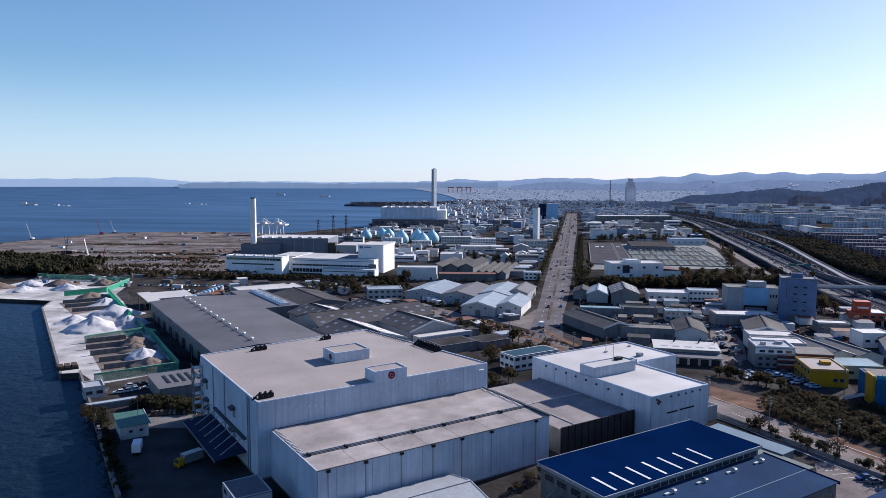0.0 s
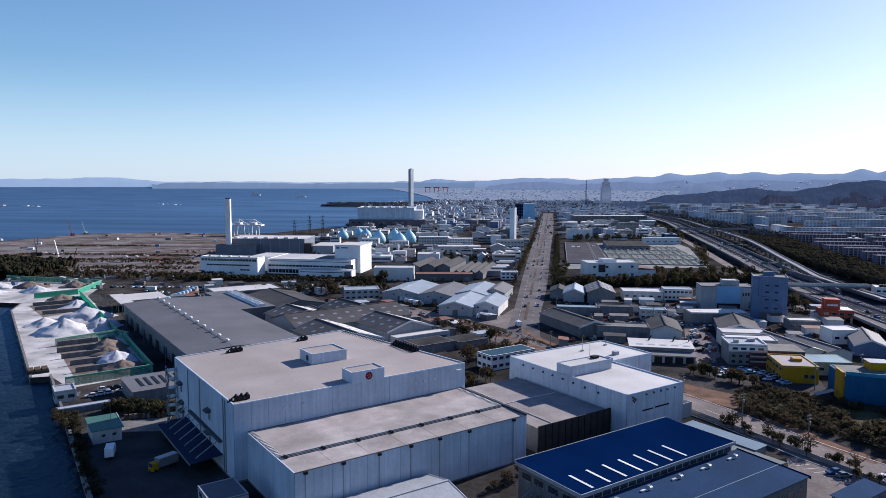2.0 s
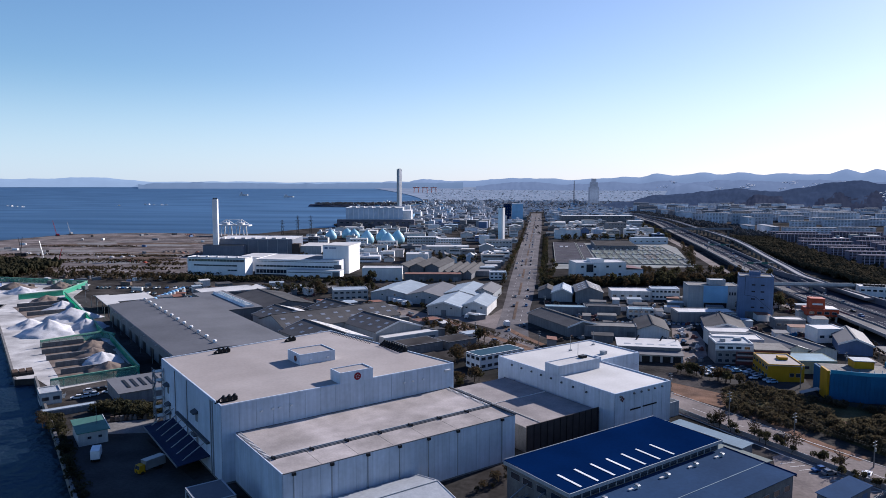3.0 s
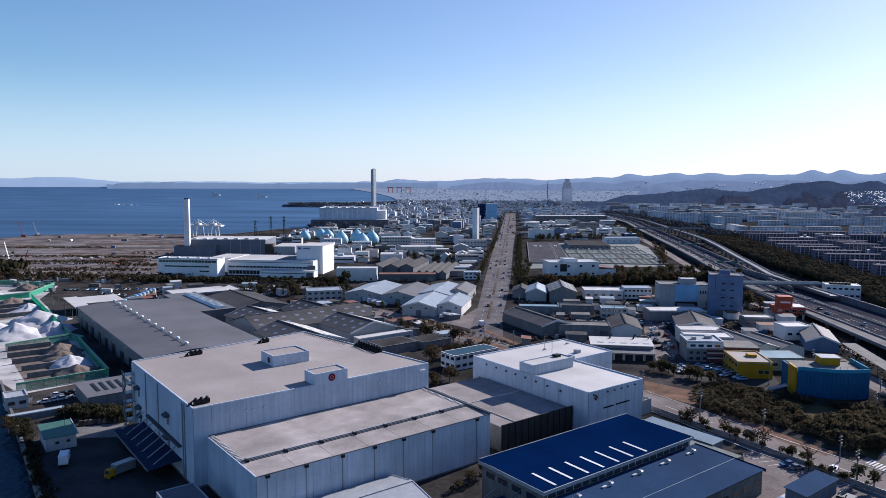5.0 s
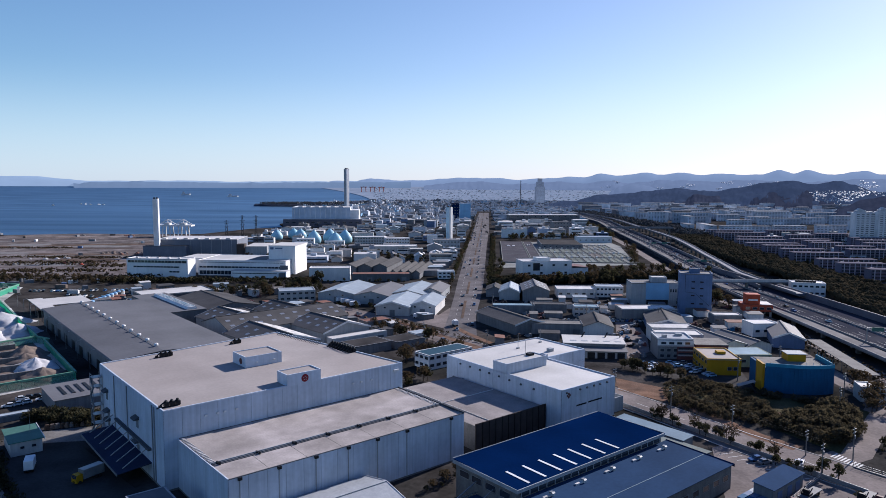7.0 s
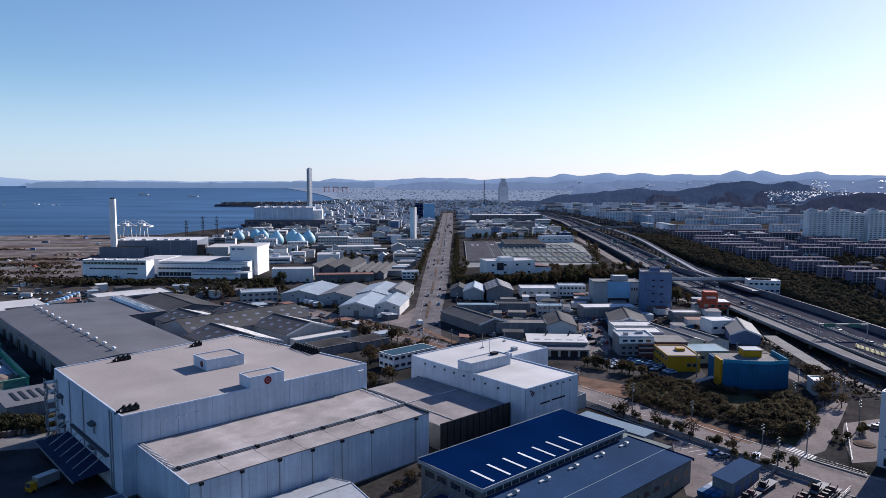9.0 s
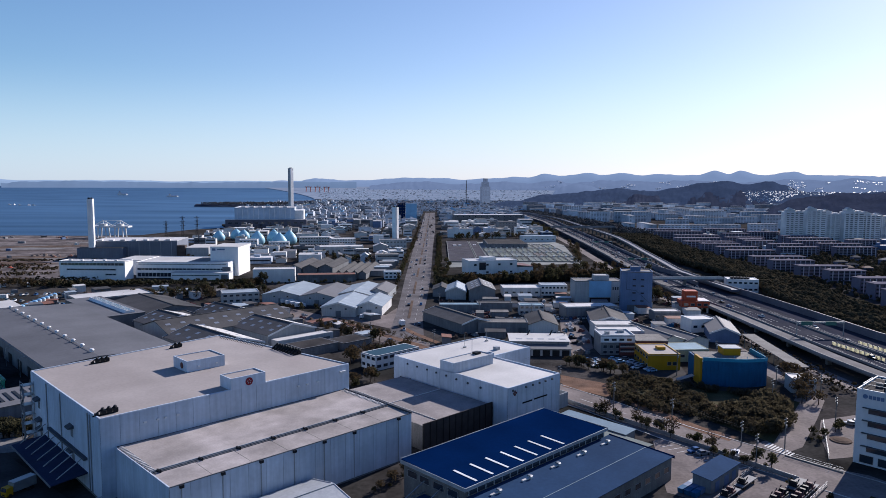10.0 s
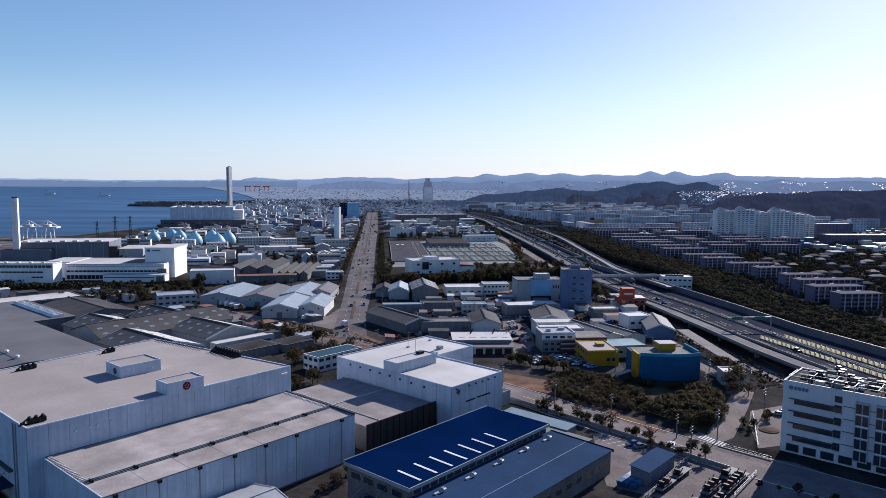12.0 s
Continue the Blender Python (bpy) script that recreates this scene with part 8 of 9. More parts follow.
def tree(label, h, r, leaf, seed, count=240, size=0.5, bare=False, name="tree"):
    rnd = random.Random(seed)
    t = thing(name, label, "tree" if name == "tree" else name, 0, 0)
    s = Shape().lathe([(0.05 * h * 0.7, 0), (0.035 * h * 0.7, h * 0.3), (0.018 * h, h * 0.75)], 7)
    for k in range(9 if bare else 5):
        a = 2 * math.pi * k / 5 + rnd.random()
        z = h * (0.3 + 0.09 * k if not bare else 0.25 + 0.06 * k)
        ln = r * (0.9 if bare else 0.7)
        s.beam((0, 0, z), (ln * math.cos(a), ln * math.sin(a), z + h * 0.22), 0.02 * h)
        if bare:
            for q in range(3):
                b = a + rnd.uniform(-0.8, 0.8)
                s.beam((ln * 0.6 * math.cos(a), ln * 0.6 * math.sin(a), z + h * 0.13), (ln * 0.6 * math.cos(a) + r * 0.6 * math.cos(b), ln * 0.6 * math.sin(a) + r * 0.6 * math.sin(b), z + h * 0.3), 0.011 * h)
    part("trunk", s, BARK, t)
    c = Shape()
    lumps = 7
    for k in range(lumps):
        a = 2 * math.pi * k / lumps + rnd.random() * 0.6
        q = r * rnd.uniform(0.25, 0.6) if k else 0
        leaf_cloud(c, (q * math.cos(a), q * math.sin(a), h * rnd.uniform(0.5, 0.8) if k else h * 0.78), r * rnd.uniform(0.42, 0.62), count // lumps, size, rnd, 0.85)
    part("crown", c, leaf, t)
    t.location = (0, -400 - seed * 3, 0)
    return t


KINDS = [tree("round dark evergreen tree", 7, 3.2, LEAF, 1), tree("tall dark evergreen tree", 9.5, 3.0, LEAF, 2), tree("broad evergreen tree with brownish leaves", 8, 4.0, LEAF_DRY, 3),
         tree("sparse winter tree with brown leaves", 8, 3.2, LEAF_DRY, 4, 110, 0.35, True), tree("small clipped evergreen tree", 4.2, 1.7, LEAF, 5, 150, 0.32), tree("young street tree with thin dark crown", 5.5, 1.6, LEAF, 6, 130, 0.35, True)]


def plant(kind, x, y, scale, rnd, group):
    m = pose(x, y, line_z(x, y), 0, 0, rnd.random() * 360) @ Matrix.Diagonal((scale, scale, scale * rnd.uniform(0.85, 1.15), 1))
    c = copy_thing(KINDS[kind], m)
    c["group"] = group
    return c


def copse(a, b, n, kinds, s0, s1, seed, label, jitter=1.5):
    """Distant trees of a row or belt, joined."""
    rnd = random.Random(seed)
    trunks, dark, brown = Shape(), Shape(), Shape()
    for k in range(n):
        f = (k + rnd.random() * 0.6) / n
        x, y, q = a[0] + (b[0] - a[0]) * f + rnd.uniform(-jitter, jitter), a[1] + (b[1] - a[1]) * f + rnd.uniform(-jitter, jitter), rnd.uniform(s0, s1)
        z = line_z(x, y)
        kind = rnd.choice(kinds)
        h = (7, 9.5, 8, 8, 4.2, 5.5)[kind] * q
        trunks.lathe([(0.25 * q, z), (0.12 * q, z + h * 0.6)], 5, x, y)
        for j in range(4):
            leaf_cloud(brown if kind in (2, 3) else dark, (x + rnd.uniform(-1.3, 1.3) * q, y + rnd.uniform(-1.3, 1.3) * q, z + h * (0.45 + 0.13 * j)), (2.4 if kind < 4 else 1.3) * q * (1 - 0.12 * j), 36, 0.6 * q, rnd, 0.85)
    return joined("roadside_trees", "row of " + label, "trees", [(trunks, BARK), (dark, LEAF), (brown, LEAF_DRY)])


def tree_line(a, b, n, kinds, s0, s1, seed, group, jitter=1.5):
    rnd = random.Random(seed)
    for k in range(n):
        f = (k + rnd.random() * 0.6) / n
        plant(rnd.choice(kinds), a[0] + (b[0] - a[0]) * f + rnd.uniform(-jitter, jitter), a[1] + (b[1] - a[1]) * f + rnd.uniform(-jitter, jitter), rnd.uniform(s0, s1), rnd, group)


copse((4, 520), (14, 1000), 66, (0, 1, 2, 4), 0.45, 0.85, 51, "trees along the boulevard", 2.0)
tree_line((10, 520), (19, 700), 24, (0, 1, 2), 0.5, 0.85, 52, "trees along the boulevard", 2.5)
copse((-27, 560), (-20, 1000), 46, (0, 4, 5, 3), 0.6, 0.95, 53, "trees along the boulevard", 1.2)
copse((20, 540), (180, 590), 60, (0, 1, 2, 2), 0.8, 1.35, 54, "trees of the park belt", 12)
copse((90, 620), (175, 640), 22, (2, 3, 0), 0.8, 1.3, 55, "trees of the park belt", 10)
copse((150, 690), (188, 900), 26, (0, 2, 3), 0.6, 1.1, 56, "trees of the park belt", 5)
copse((-300, 537), (-155, 545), 60, (0, 2, 4, 4), 0.28, 0.5, 57, "hedge trees before the plant", 3)
tree_line((-150, 520), (-125, 540), 12, (0, 1, 2), 0.7, 1.1, 58, "hedge trees before the plant", 6)
tree_line((-165, 490), (-125, 500), 14, (0, 1, 2), 0.7, 1.1, 59, "hedge trees before the plant", 6)
copse((-440, 540), (-280, 525), 46, (2, 3, 0, 2), 0.5, 0.9, 60, "scrub trees by the reclaimed land", 8)
tree_line((-140, 540), (-60, 545), 22, (0, 1), 0.3, 0.5, 61, "hedge trees before the plant", 2)
tree_line((-140, 183), (-122, 163), 10, (4, 0), 0.4, 0.6, 63, "shrubs on the sea wall", 1.2)
tree_line((-165, 205), (-150, 195), 7, (0, 2), 0.4, 0.6, 64, "shrubs on the sea wall", 1.5)
tree_line((58, 236), (88, 200), 34, (4, 5, 5, 3), 0.5, 0.85, 65, "young trees along the road", 2.2)
tree_line((84, 197), (96, 186), 12, (1, 4, 5), 0.5, 0.8, 66, "young trees along the road", 1.5)
tree_line((-38, 300), (-10, 330), 14, (0, 2, 3), 0.6, 1.0, 67, "trees behind the white store", 3)
tree_line((-30, 262), (-20, 280), 6, (0, 2), 0.5, 0.8, 68, "trees behind the white store", 3)
tree_line((60, 300), (84, 282), 22, (0, 2, 4), 0.5, 0.8, 69, "hedge by the parking lots", 2.2)
tree_line((128, 440), (160, 470), 18, (0, 1, 2), 0.8, 1.2, 70, "trees beside the tower block", 8)
tree_line((140, 245), (150, 280), 16, (3, 5, 2), 0.7, 1.0, 71, "bare trees by the side street", 4)
tree_line((-14, 172), (-4, 186), 7, (4, 2), 0.35, 0.6, 72, "shrubs at the foot of the wing", 1.4)
tree_line((95, 175), (128, 142), 10, (4, 0), 0.3, 0.5, 73, "shrubs at the yard fence", 1.5)
tree_line((120, 206), (140, 224), 12, (4, 0), 0.3, 0.5, 74, "shrubs round the office car park", 2)
copse((-215, 462), (-120, 492), 34, (0, 1, 2), 0.6, 1.0, 175, "dark trees behind the dark-roofed halls", 7)
copse((-62, 372), (-26, 344), 16, (2, 3, 0), 0.6, 1.0, 176, "brown winter trees by the service street", 6)
copse((-108, 424), (-70, 436), 14, (0, 2, 5), 0.45, 0.75, 177, "small trees before the gabled warehouses", 4)
copse((-60, 690), (-140, 740), 26, (0, 1, 2), 0.7, 1.1, 75, "trees between the factories", 14)
copse((-250, 690), (-150, 800), 30, (0, 1, 2), 0.7, 1.1, 76, "trees between the factories", 16)
copse((40, 985), (170, 1030), 40, (0, 1, 2), 0.8, 1.3, 77, "trees beyond the water works", 12)
copse((186, 1000), (196, 1300), 30, (0, 1, 2), 0.8, 1.3, 78, "trees beyond the water works", 5)
for k in KINDS:
    for o in list(k.children_recursive) + [k]:
        bpy.data.objects.remove(o)


def thicket(name, label, area, count, r0, r1, material, seed, lumps=7, z0=0.0, sprigs=10):
    """Dense planting of many uneven crowns as one mass: area gives a point for two chance numbers."""
    rnd = random.Random(seed)
    s = Shape()
    for _ in range(count):
        x, y = area(rnd.random(), rnd.random())
        r = rnd.uniform(r0, r1)
        z = z0 + line_z(x, y) + r * 0.55
        for k in range(lumps):
            a, e = rnd.random() * 6.283, rnd.uniform(-0.1, 1.4)
            clump_mesh(s, x + r * 0.62 * math.cos(a) * math.cos(e), y + r * 0.62 * math.sin(a) * math.cos(e), z + r * 0.7 * math.sin(e), r * rnd.uniform(0.2, 0.38), rnd, 0.85)
        leaf_cloud(s, (x, y, z + r * 0.2), r * 1.02, sprigs, r * 0.13, rnd, 0.95)
    return tagged(new(name, mesh_of(name, s, material, True)), label, "trees", "", "stuff")


def canopy(name, label, area, count, r0, r1, low, high, material, seed):
    """A closed belt of evergreens: many small upright tufts whose tops follow an uneven canopy."""
    rnd = random.Random(seed)
    s = Shape()
    for _ in range(count):
        x, y = area(rnd.random(), rnd.random())
        lift = 0.5 + 0.55 * noise.noise((x * 0.11, y * 0.11, 2)) + 0.3 * noise.noise((x * 0.35, y * 0.35, 5))
        r, z = rnd.uniform(r0, r1), line_z(x, y) + low + (high - low) * min(1.1, max(0.0, lift)) + rnd.uniform(-0.8, 0.4)
        k, seg = len(s.v), 5
        turn = rnd.random() * 6.28
        for f, q in ((-1.7, 0.9), (-0.2, 1.0)):
            for i in range(seg):
                a, j = turn + 2 * math.pi * i / seg, rnd.uniform(0.7, 1.25)
                s.v.append((x + r * q * j * math.cos(a), y + r * q * j * math.sin(a), z + r * (f + 0.3 * rnd.random())))
        s.v.append((x + r * 0.4 * rnd.uniform(-1, 1), y + r * 0.4 * rnd.uniform(-1, 1), z + r * rnd.uniform(0.5, 0.9)))
        for i in range(seg):
            a, b = k + i, k + (i + 1) % seg
            s.f += [(a, b, b + seg), (a, b + seg, a + seg), (a + seg, b + seg, k + 10)]
    return tagged(new(name, mesh_of(name, s, material, True)), label, "trees", "", "stuff")


def belt_edge(y):
    return 228 + 22 * min(1.0, max(0.0, (y - 430) / 110)) + max(0.0, 0.07 * (y - 700)) + max(0.0, 0.16 * (250 - y))


def in_belt(depth, a, y):
    """A place in the belt, keeping off the station."""
    x = belt_edge(y) + 1.5 + depth * a
    return (x + 30, y) if 220 < x < 250 and 492 < y < 532 else (x, y)


canopy("tree_belt", "dense dark evergreen tree belt along the expressway", lambda a, b: (lambda y: in_belt(46 + 0.02 * max(0, y - 600), a, y))(130 + 900 * b ** 1.25), 23000, 0.8, 1.7, 4.0, 8.8, BELT_LEAF, 81)
canopy("tree_belt_edge", "brown-tinged crowns along the edge of the tree belt", lambda a, b: in_belt(9, a, 130 + 900 * b ** 1.25), 5200, 0.6, 1.3, 1.6, 7.5, LEAF_DRY, 82)
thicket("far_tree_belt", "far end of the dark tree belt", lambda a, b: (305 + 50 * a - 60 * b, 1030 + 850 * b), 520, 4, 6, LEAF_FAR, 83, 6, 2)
def patch(ring):
    """A chance place inside a ring of points round their middle."""
    cx, cy = sum(p[0] for p in ring) / len(ring), sum(p[1] for p in ring) / len(ring)

    def place(a, b):
        k = int(a * len(ring) * 0.9999)
        f = a * len(ring) - k
        (ax, ay), (bx, by) = ring[k], ring[(k + 1) % len(ring)]
        q = math.sqrt(b)
        return cx + q * (ax + (bx - ax) * f - cx), cy + q * (ay + (by - ay) * f - cy)
    return place


BANK = [(72, 272), (67, 252), (70, 246), (80, 236), (92, 227), (99, 229), (101, 240), (102, 250), (97, 262), (91, 273), (83, 283)]
GROVE = [(97, 224), (103, 214), (112, 213), (120, 220), (126, 231), (131, 244), (126, 249), (119, 243), (109, 235), (101, 233)]
thicket("shrub_bank", "dark evergreen shrubs on the bank by the road", patch(BANK), 230, 0.9, 1.9, SHRUB_LEAF, 84, 8, 0.2, 130)
thicket("shrub_bank_brown", "brown winter shrubs among the evergreens on the bank", patch(BANK), 70, 0.7, 1.5, LEAF_DRY, 85, 7, 0.4, 110)
thicket("shrub_row", "row of rounded dark bushes before the blue-wrapped building", lambda a, b: (85 + 37 * a + 2.4 * b, 272 - 22 * a + 3.4 * b), 46, 0.9, 1.7, SHRUB_LEAF, 186, 7, 0.3, 110)
thicket("corner_grove", "dense round evergreen grove at the crossing", patch(GROVE), 150, 1.3, 2.7, SHRUB_LEAF, 86, 9, 0.9, 170)
thicket("grove_fringe", "brown scrub along the foot of the grove", lambda a, b: (95 + 16 * a, 226 - 14 * a + 2 * b), 26, 0.5, 1.0, LEAF_DRY, 88, 6, 0.0, 70)
flat("ground_clearing", [(102, 243), (108, 244), (116, 242.5), (117, 238.5), (108, 236), (101.5, 237)], 0.075, VERGE, "bare brown clearing among the shrubs", "verge", 0.012)
thicket("shore_scrub", "dark overgrown strip along the sea wall", lambda a, b: (-113.5 - 55 * a + 3.0 * b, 152.5 + 60 * a + 3.0 * b), 110, 0.6, 1.4, LEAF, 189, 6, 0.0, 90)
thicket("crossing_scrub", "brown bushes on the verge at the junction", lambda a, b: (-60 + 60 * a + 3 * b, 402 - 66 * a + 3 * b), 46, 0.6, 1.4, LEAF_DRY, 196, 6, 0.0, 70)
thicket("yard_hedge", "dense olive evergreen hedge behind the loading yard", lambda a, b: (-153 + 24 * a + 4 * b, 215 - 3 * a + 8 * b), 60, 1.1, 2.2, LEAF, 286, 8, 0.5, 150)
canopy("shore_grove", "dark grove beside the reclaimed land", lambda a, b: (-640 + 205 * a, 508 + 120 * b * (1 - 0.35 * a)), 9000, 0.9, 1.9, 3.5, 11.5 , LEAF, 87)
def field_scrub(a, b):
    """Drifts of scrub along the tracks of the reclaimed land."""
    cx, cy, lx, ly = ((-470, 640, 90, 10), (-520, 700, 70, 8), (-430, 660, 60, 8), (-400, 705, 60, 7), (-380, 600, 50, 12), (-560, 800, 60, 5), (-440, 590, 90, 10), (-350, 640, 30, 10))[int(a * 7.999)]
    q = a * 7.999 % 1.0
    return cx + (q - 0.5) * 2 * lx, cy + (b - 0.5) * 2 * ly * (0.4 + abs(math.sin(q * 23))) + 0.12 * (q - 0.5) * 2 * lx


canopy("field_scrub", "brown scrub in drifts on the reclaimed land", field_scrub, 2400, 0.4, 1.1, 0.3, 1.3, LEAF_DRY, 88)
for k, (pts, half) in enumerate((([(-640, 690), (-548, 771), (-568, 873), (-539, 946)], 3), ([(-560, 640), (-471, 682), (-472, 725), (-449, 748), (-397, 754)], 2.4), ([(-364, 624), (-358, 672), (-380, 720)], 2.4),
                                 ([(-640, 820), (-560, 840), (-430, 850), (-345, 840)], 2.6), ([(-350, 541), (-346, 560), (-400, 600), (-470, 610)], 2.0))):
    setting("road_field_track_%d" % (k + 1), ribbon(pts, half, 0.1, 0.05), FIELD_TRACK, "pale worn track across the reclaimed land", False, "track")
for k, (x, y, w, d, turn) in enumerate(((-450, 668, 60, 9, 8), (-500, 735, 70, 7, 5), (-420, 640, 55, 8, 12), (-570, 790, 60, 8, 10), (-470, 810, 90, 9, 4), (-420, 900, 80, 12, 3), (-600, 930, 90, 10, 2), (-400, 780, 50, 8, 6), (-520, 650, 50, 7, 14))):
    c, q = math.cos(radians(turn)), math.sin(radians(turn))
    ring = [(math.cos(a * 0.35) * w * (0.8 + 0.3 * math.sin(a * 2.3 + k)), math.sin(a * 0.35) * d * (0.75 + 0.4 * math.sin(a * 1.7 + k))) for a in range(18)]
    flat("ground_field_patch_%d" % (k + 1), [(x + c * u - q * v, y + q * u + c * v) for u, v in ring], 0.082 + 0.001 * k, FIELD_DARK, "dark damp patch on the reclaimed land", "ground", 0.01)
rnd = random.Random(77)
for x, y, count, m, text in ((-545, 790, 6, CONC_DARK, "grey"), (-455, 690, 9, CONCRETE, "pale grey"), (-405, 752, 10, GRAVEL, "brown"), (-385, 745, 6, ROOF_RUST, "rust-brown"), (-560, 700, 6, CONCRETE, "pale grey"), (-470, 640, 5, CONC_DARK, "grey"), (-410, 650, 4, ORANGE, "orange"), (-620, 1000, 6, CONC_DARK, "grey"), (-530, 1000, 5, ROOF_RUST, "rust-brown")):
    for _ in range(count):
        hx, hy, r = x + rnd.uniform(-22, 22), y + rnd.uniform(-8, 8), rnd.uniform(1.1, 2.8)
        ob = thing("material_pile", "small heap of %s material on the reclaimed land" % text, "mound", hx, hy, 0.1, rnd.uniform(0, 180), "heaps on the reclaimed land")
        part("cone", Shape().lathe([(r, 0), (r * 0.8, r * 0.3), (r * 0.4, r * 0.55), (0.1, r * 0.62)], 8), m, ob)
thicket("rail_scrub", "low scrub beside the frontage road", lambda a, b: (156 + 14 * a, 250 + 220 * b), 220, 0.8, 1.8, LEAF_DRY, 89, 5)
thicket("estate_trees", "dark trees between the apartment slabs", lambda a, b: (320 + 420 * a, 380 + 720 * b), 700, 1.6, 3.4, BELT_LEAF, 90, 5)
canopy("estate_planting", "dark hedges and trees between the apartment slabs", lambda a, b: (305 + 330 * a, 390 + 420 * b), 6500, 0.8, 1.7, 0.8, 4.6, BELT_LEAF, 190)
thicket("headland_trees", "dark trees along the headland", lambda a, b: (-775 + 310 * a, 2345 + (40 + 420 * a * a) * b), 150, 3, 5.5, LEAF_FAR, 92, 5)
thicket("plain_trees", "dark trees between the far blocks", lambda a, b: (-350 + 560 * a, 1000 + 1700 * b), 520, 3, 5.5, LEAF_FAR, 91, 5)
canopy("park_belt", "continuous dark belt of evergreens across the park", lambda a, b: (6 + 180 * a, 536 + 45 * a + 20 * b), 3800, 0.8, 1.6, 2.2, 6.8, LEAF, 92)
thicket("park_belt_brown", "brown winter trees in the park belt", lambda a, b: (100 + 90 * a, 560 + 30 * a + 36 * b), 110, 2.2, 4.0, LEAF_DRY, 93, 7, 0.8)
thicket("plant_hedge", "dark clipped hedge before the white plant", lambda a, b: (-305 + 175 * a, 523 + 16 * a + 16 * b), 300, 1.6, 3.0, LEAF, 94, 6)
thicket("field_edge_scrub", "brown-green scrub at the edge of the bare land", lambda a, b: (-450 + 180 * a, 520 + 8 * a + 40 * b), 300, 1.2, 2.8, LEAF_DRY, 95, 5)
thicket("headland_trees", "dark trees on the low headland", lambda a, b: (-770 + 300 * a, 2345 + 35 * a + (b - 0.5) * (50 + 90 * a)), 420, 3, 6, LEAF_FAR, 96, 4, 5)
thicket("boulevard_hedge", "dark hedge under the boulevard trees", lambda a, b: (5.5 + 5 * a + 5 * b, 525 + 560 * b), 320, 1.2, 2.4, LEAF, 97, 5)
thicket("boulevard_hedge_west", "brown hedge along the boulevard", lambda a, b: (-28 + 3 * a + 7 * b, 480 + 900 * b), 260, 0.9, 1.8, LEAF_DRY, 98, 5)


# worn tracks, dark wet soil and pale patches of the reclaimed land
rnd = random.Random(19)
for k in range(16):
    cx, cy, w, d = rnd.uniform(-640, -345), rnd.uniform(620, 990), rnd.uniform(20, 70), rnd.uniform(7, 22)
    ring = [(cx + w * math.cos(q * 0.524) * rnd.uniform(0.7, 1.2), cy + d * math.sin(q * 0.524) * rnd.uniform(0.7, 1.2)) for q in range(12)]
    flat("ground_soil_patch", ring, 0.085 + 0.004 * k, DIRT if k % 3 else CONC_DARK, "dark damp soil patch on the bare land" if k % 3 else "pale gravel patch on the bare land", "ground", 0.01)
for k in range(5):
    y0 = 640 + k * 75
    setting("road_site_track", ribbon([(-345, y0), (-430, y0 + 14), (-520, y0 - 8 + 6 * k), (-650, y0 + 20)], 2.2, 0.16), CONC_DARK if k % 2 else DIRT, "worn dirt track across the bare land", False, "track")


# ---- vehicles ----
def car_kind(label, material, seed):
    t = thing("car", label, "car", 0, -500 - seed * 4)
    part("body", Shape().prism([(-2.15, 0.3), (2.15, 0.3), (2.2, 0.75), (1.1, 0.9), (-2.1, 0.95)], -0.83, 0.83), material, t)
    part("cabin", Shape().prism([(-1.7, 0.93), (1.0, 0.9), (0.3, 1.45), (-1.3, 1.47)], -0.72, 0.72), GLASS, t)
    part("car_roof", Shape().prism([(-1.28, 1.474), (0.3, 1.454), (0.25, 1.5), (-1.2, 1.52)], -0.68, 0.68), material, t)
    for x in (-1.35, 1.35):
        for y in (-0.8, 0.8):
            w = part("wheel", Shape().lathe([(0.31, -0.1), (0.31, 0.1)], 10), BLACK, t)
            w.matrix_basis = pose(x, y, 0.31, 90, 0, 0)
    return t


CAR_WHITE = surf("white_car_paint", (0.75, 0.76, 0.78), 0.3)
CAR_SILVER = surf("silver_car_paint", (0.4, 0.42, 0.45), 0.3, 0.4)
CAR_BLUE = surf("blue_car_paint", (0.05, 0.14, 0.35), 0.3)
CAR_LIGHT = surf("pale_blue_car_paint", (0.35, 0.55, 0.72), 0.3)
CARS = [car_kind("white compact car with dark windows", CAR_WHITE, 1), car_kind("silver saloon car with dark windows", CAR_SILVER, 2), car_kind("black compact car with dark windows", BLACK, 3), car_kind("dark blue car with tinted windows", CAR_BLUE, 4), car_kind("pale blue car with dark windows", CAR_LIGHT, 5)]


def far_car_kind(label, material, seed):
    t = thing("car", label, "car", 0, -560 - seed * 4)
    part("body", Shape().prism([(-2.15, 0.15), (2.15, 0.15), (2.2, 0.75), (1.1, 0.9), (-2.1, 0.95)], -0.83, 0.83), material, t)
    part("cabin", Shape().prism([(-1.7, 0.95), (1.0, 0.9), (0.3, 1.5), (-1.3, 1.52)], -0.72, 0.72), GLASS, t)
    return t


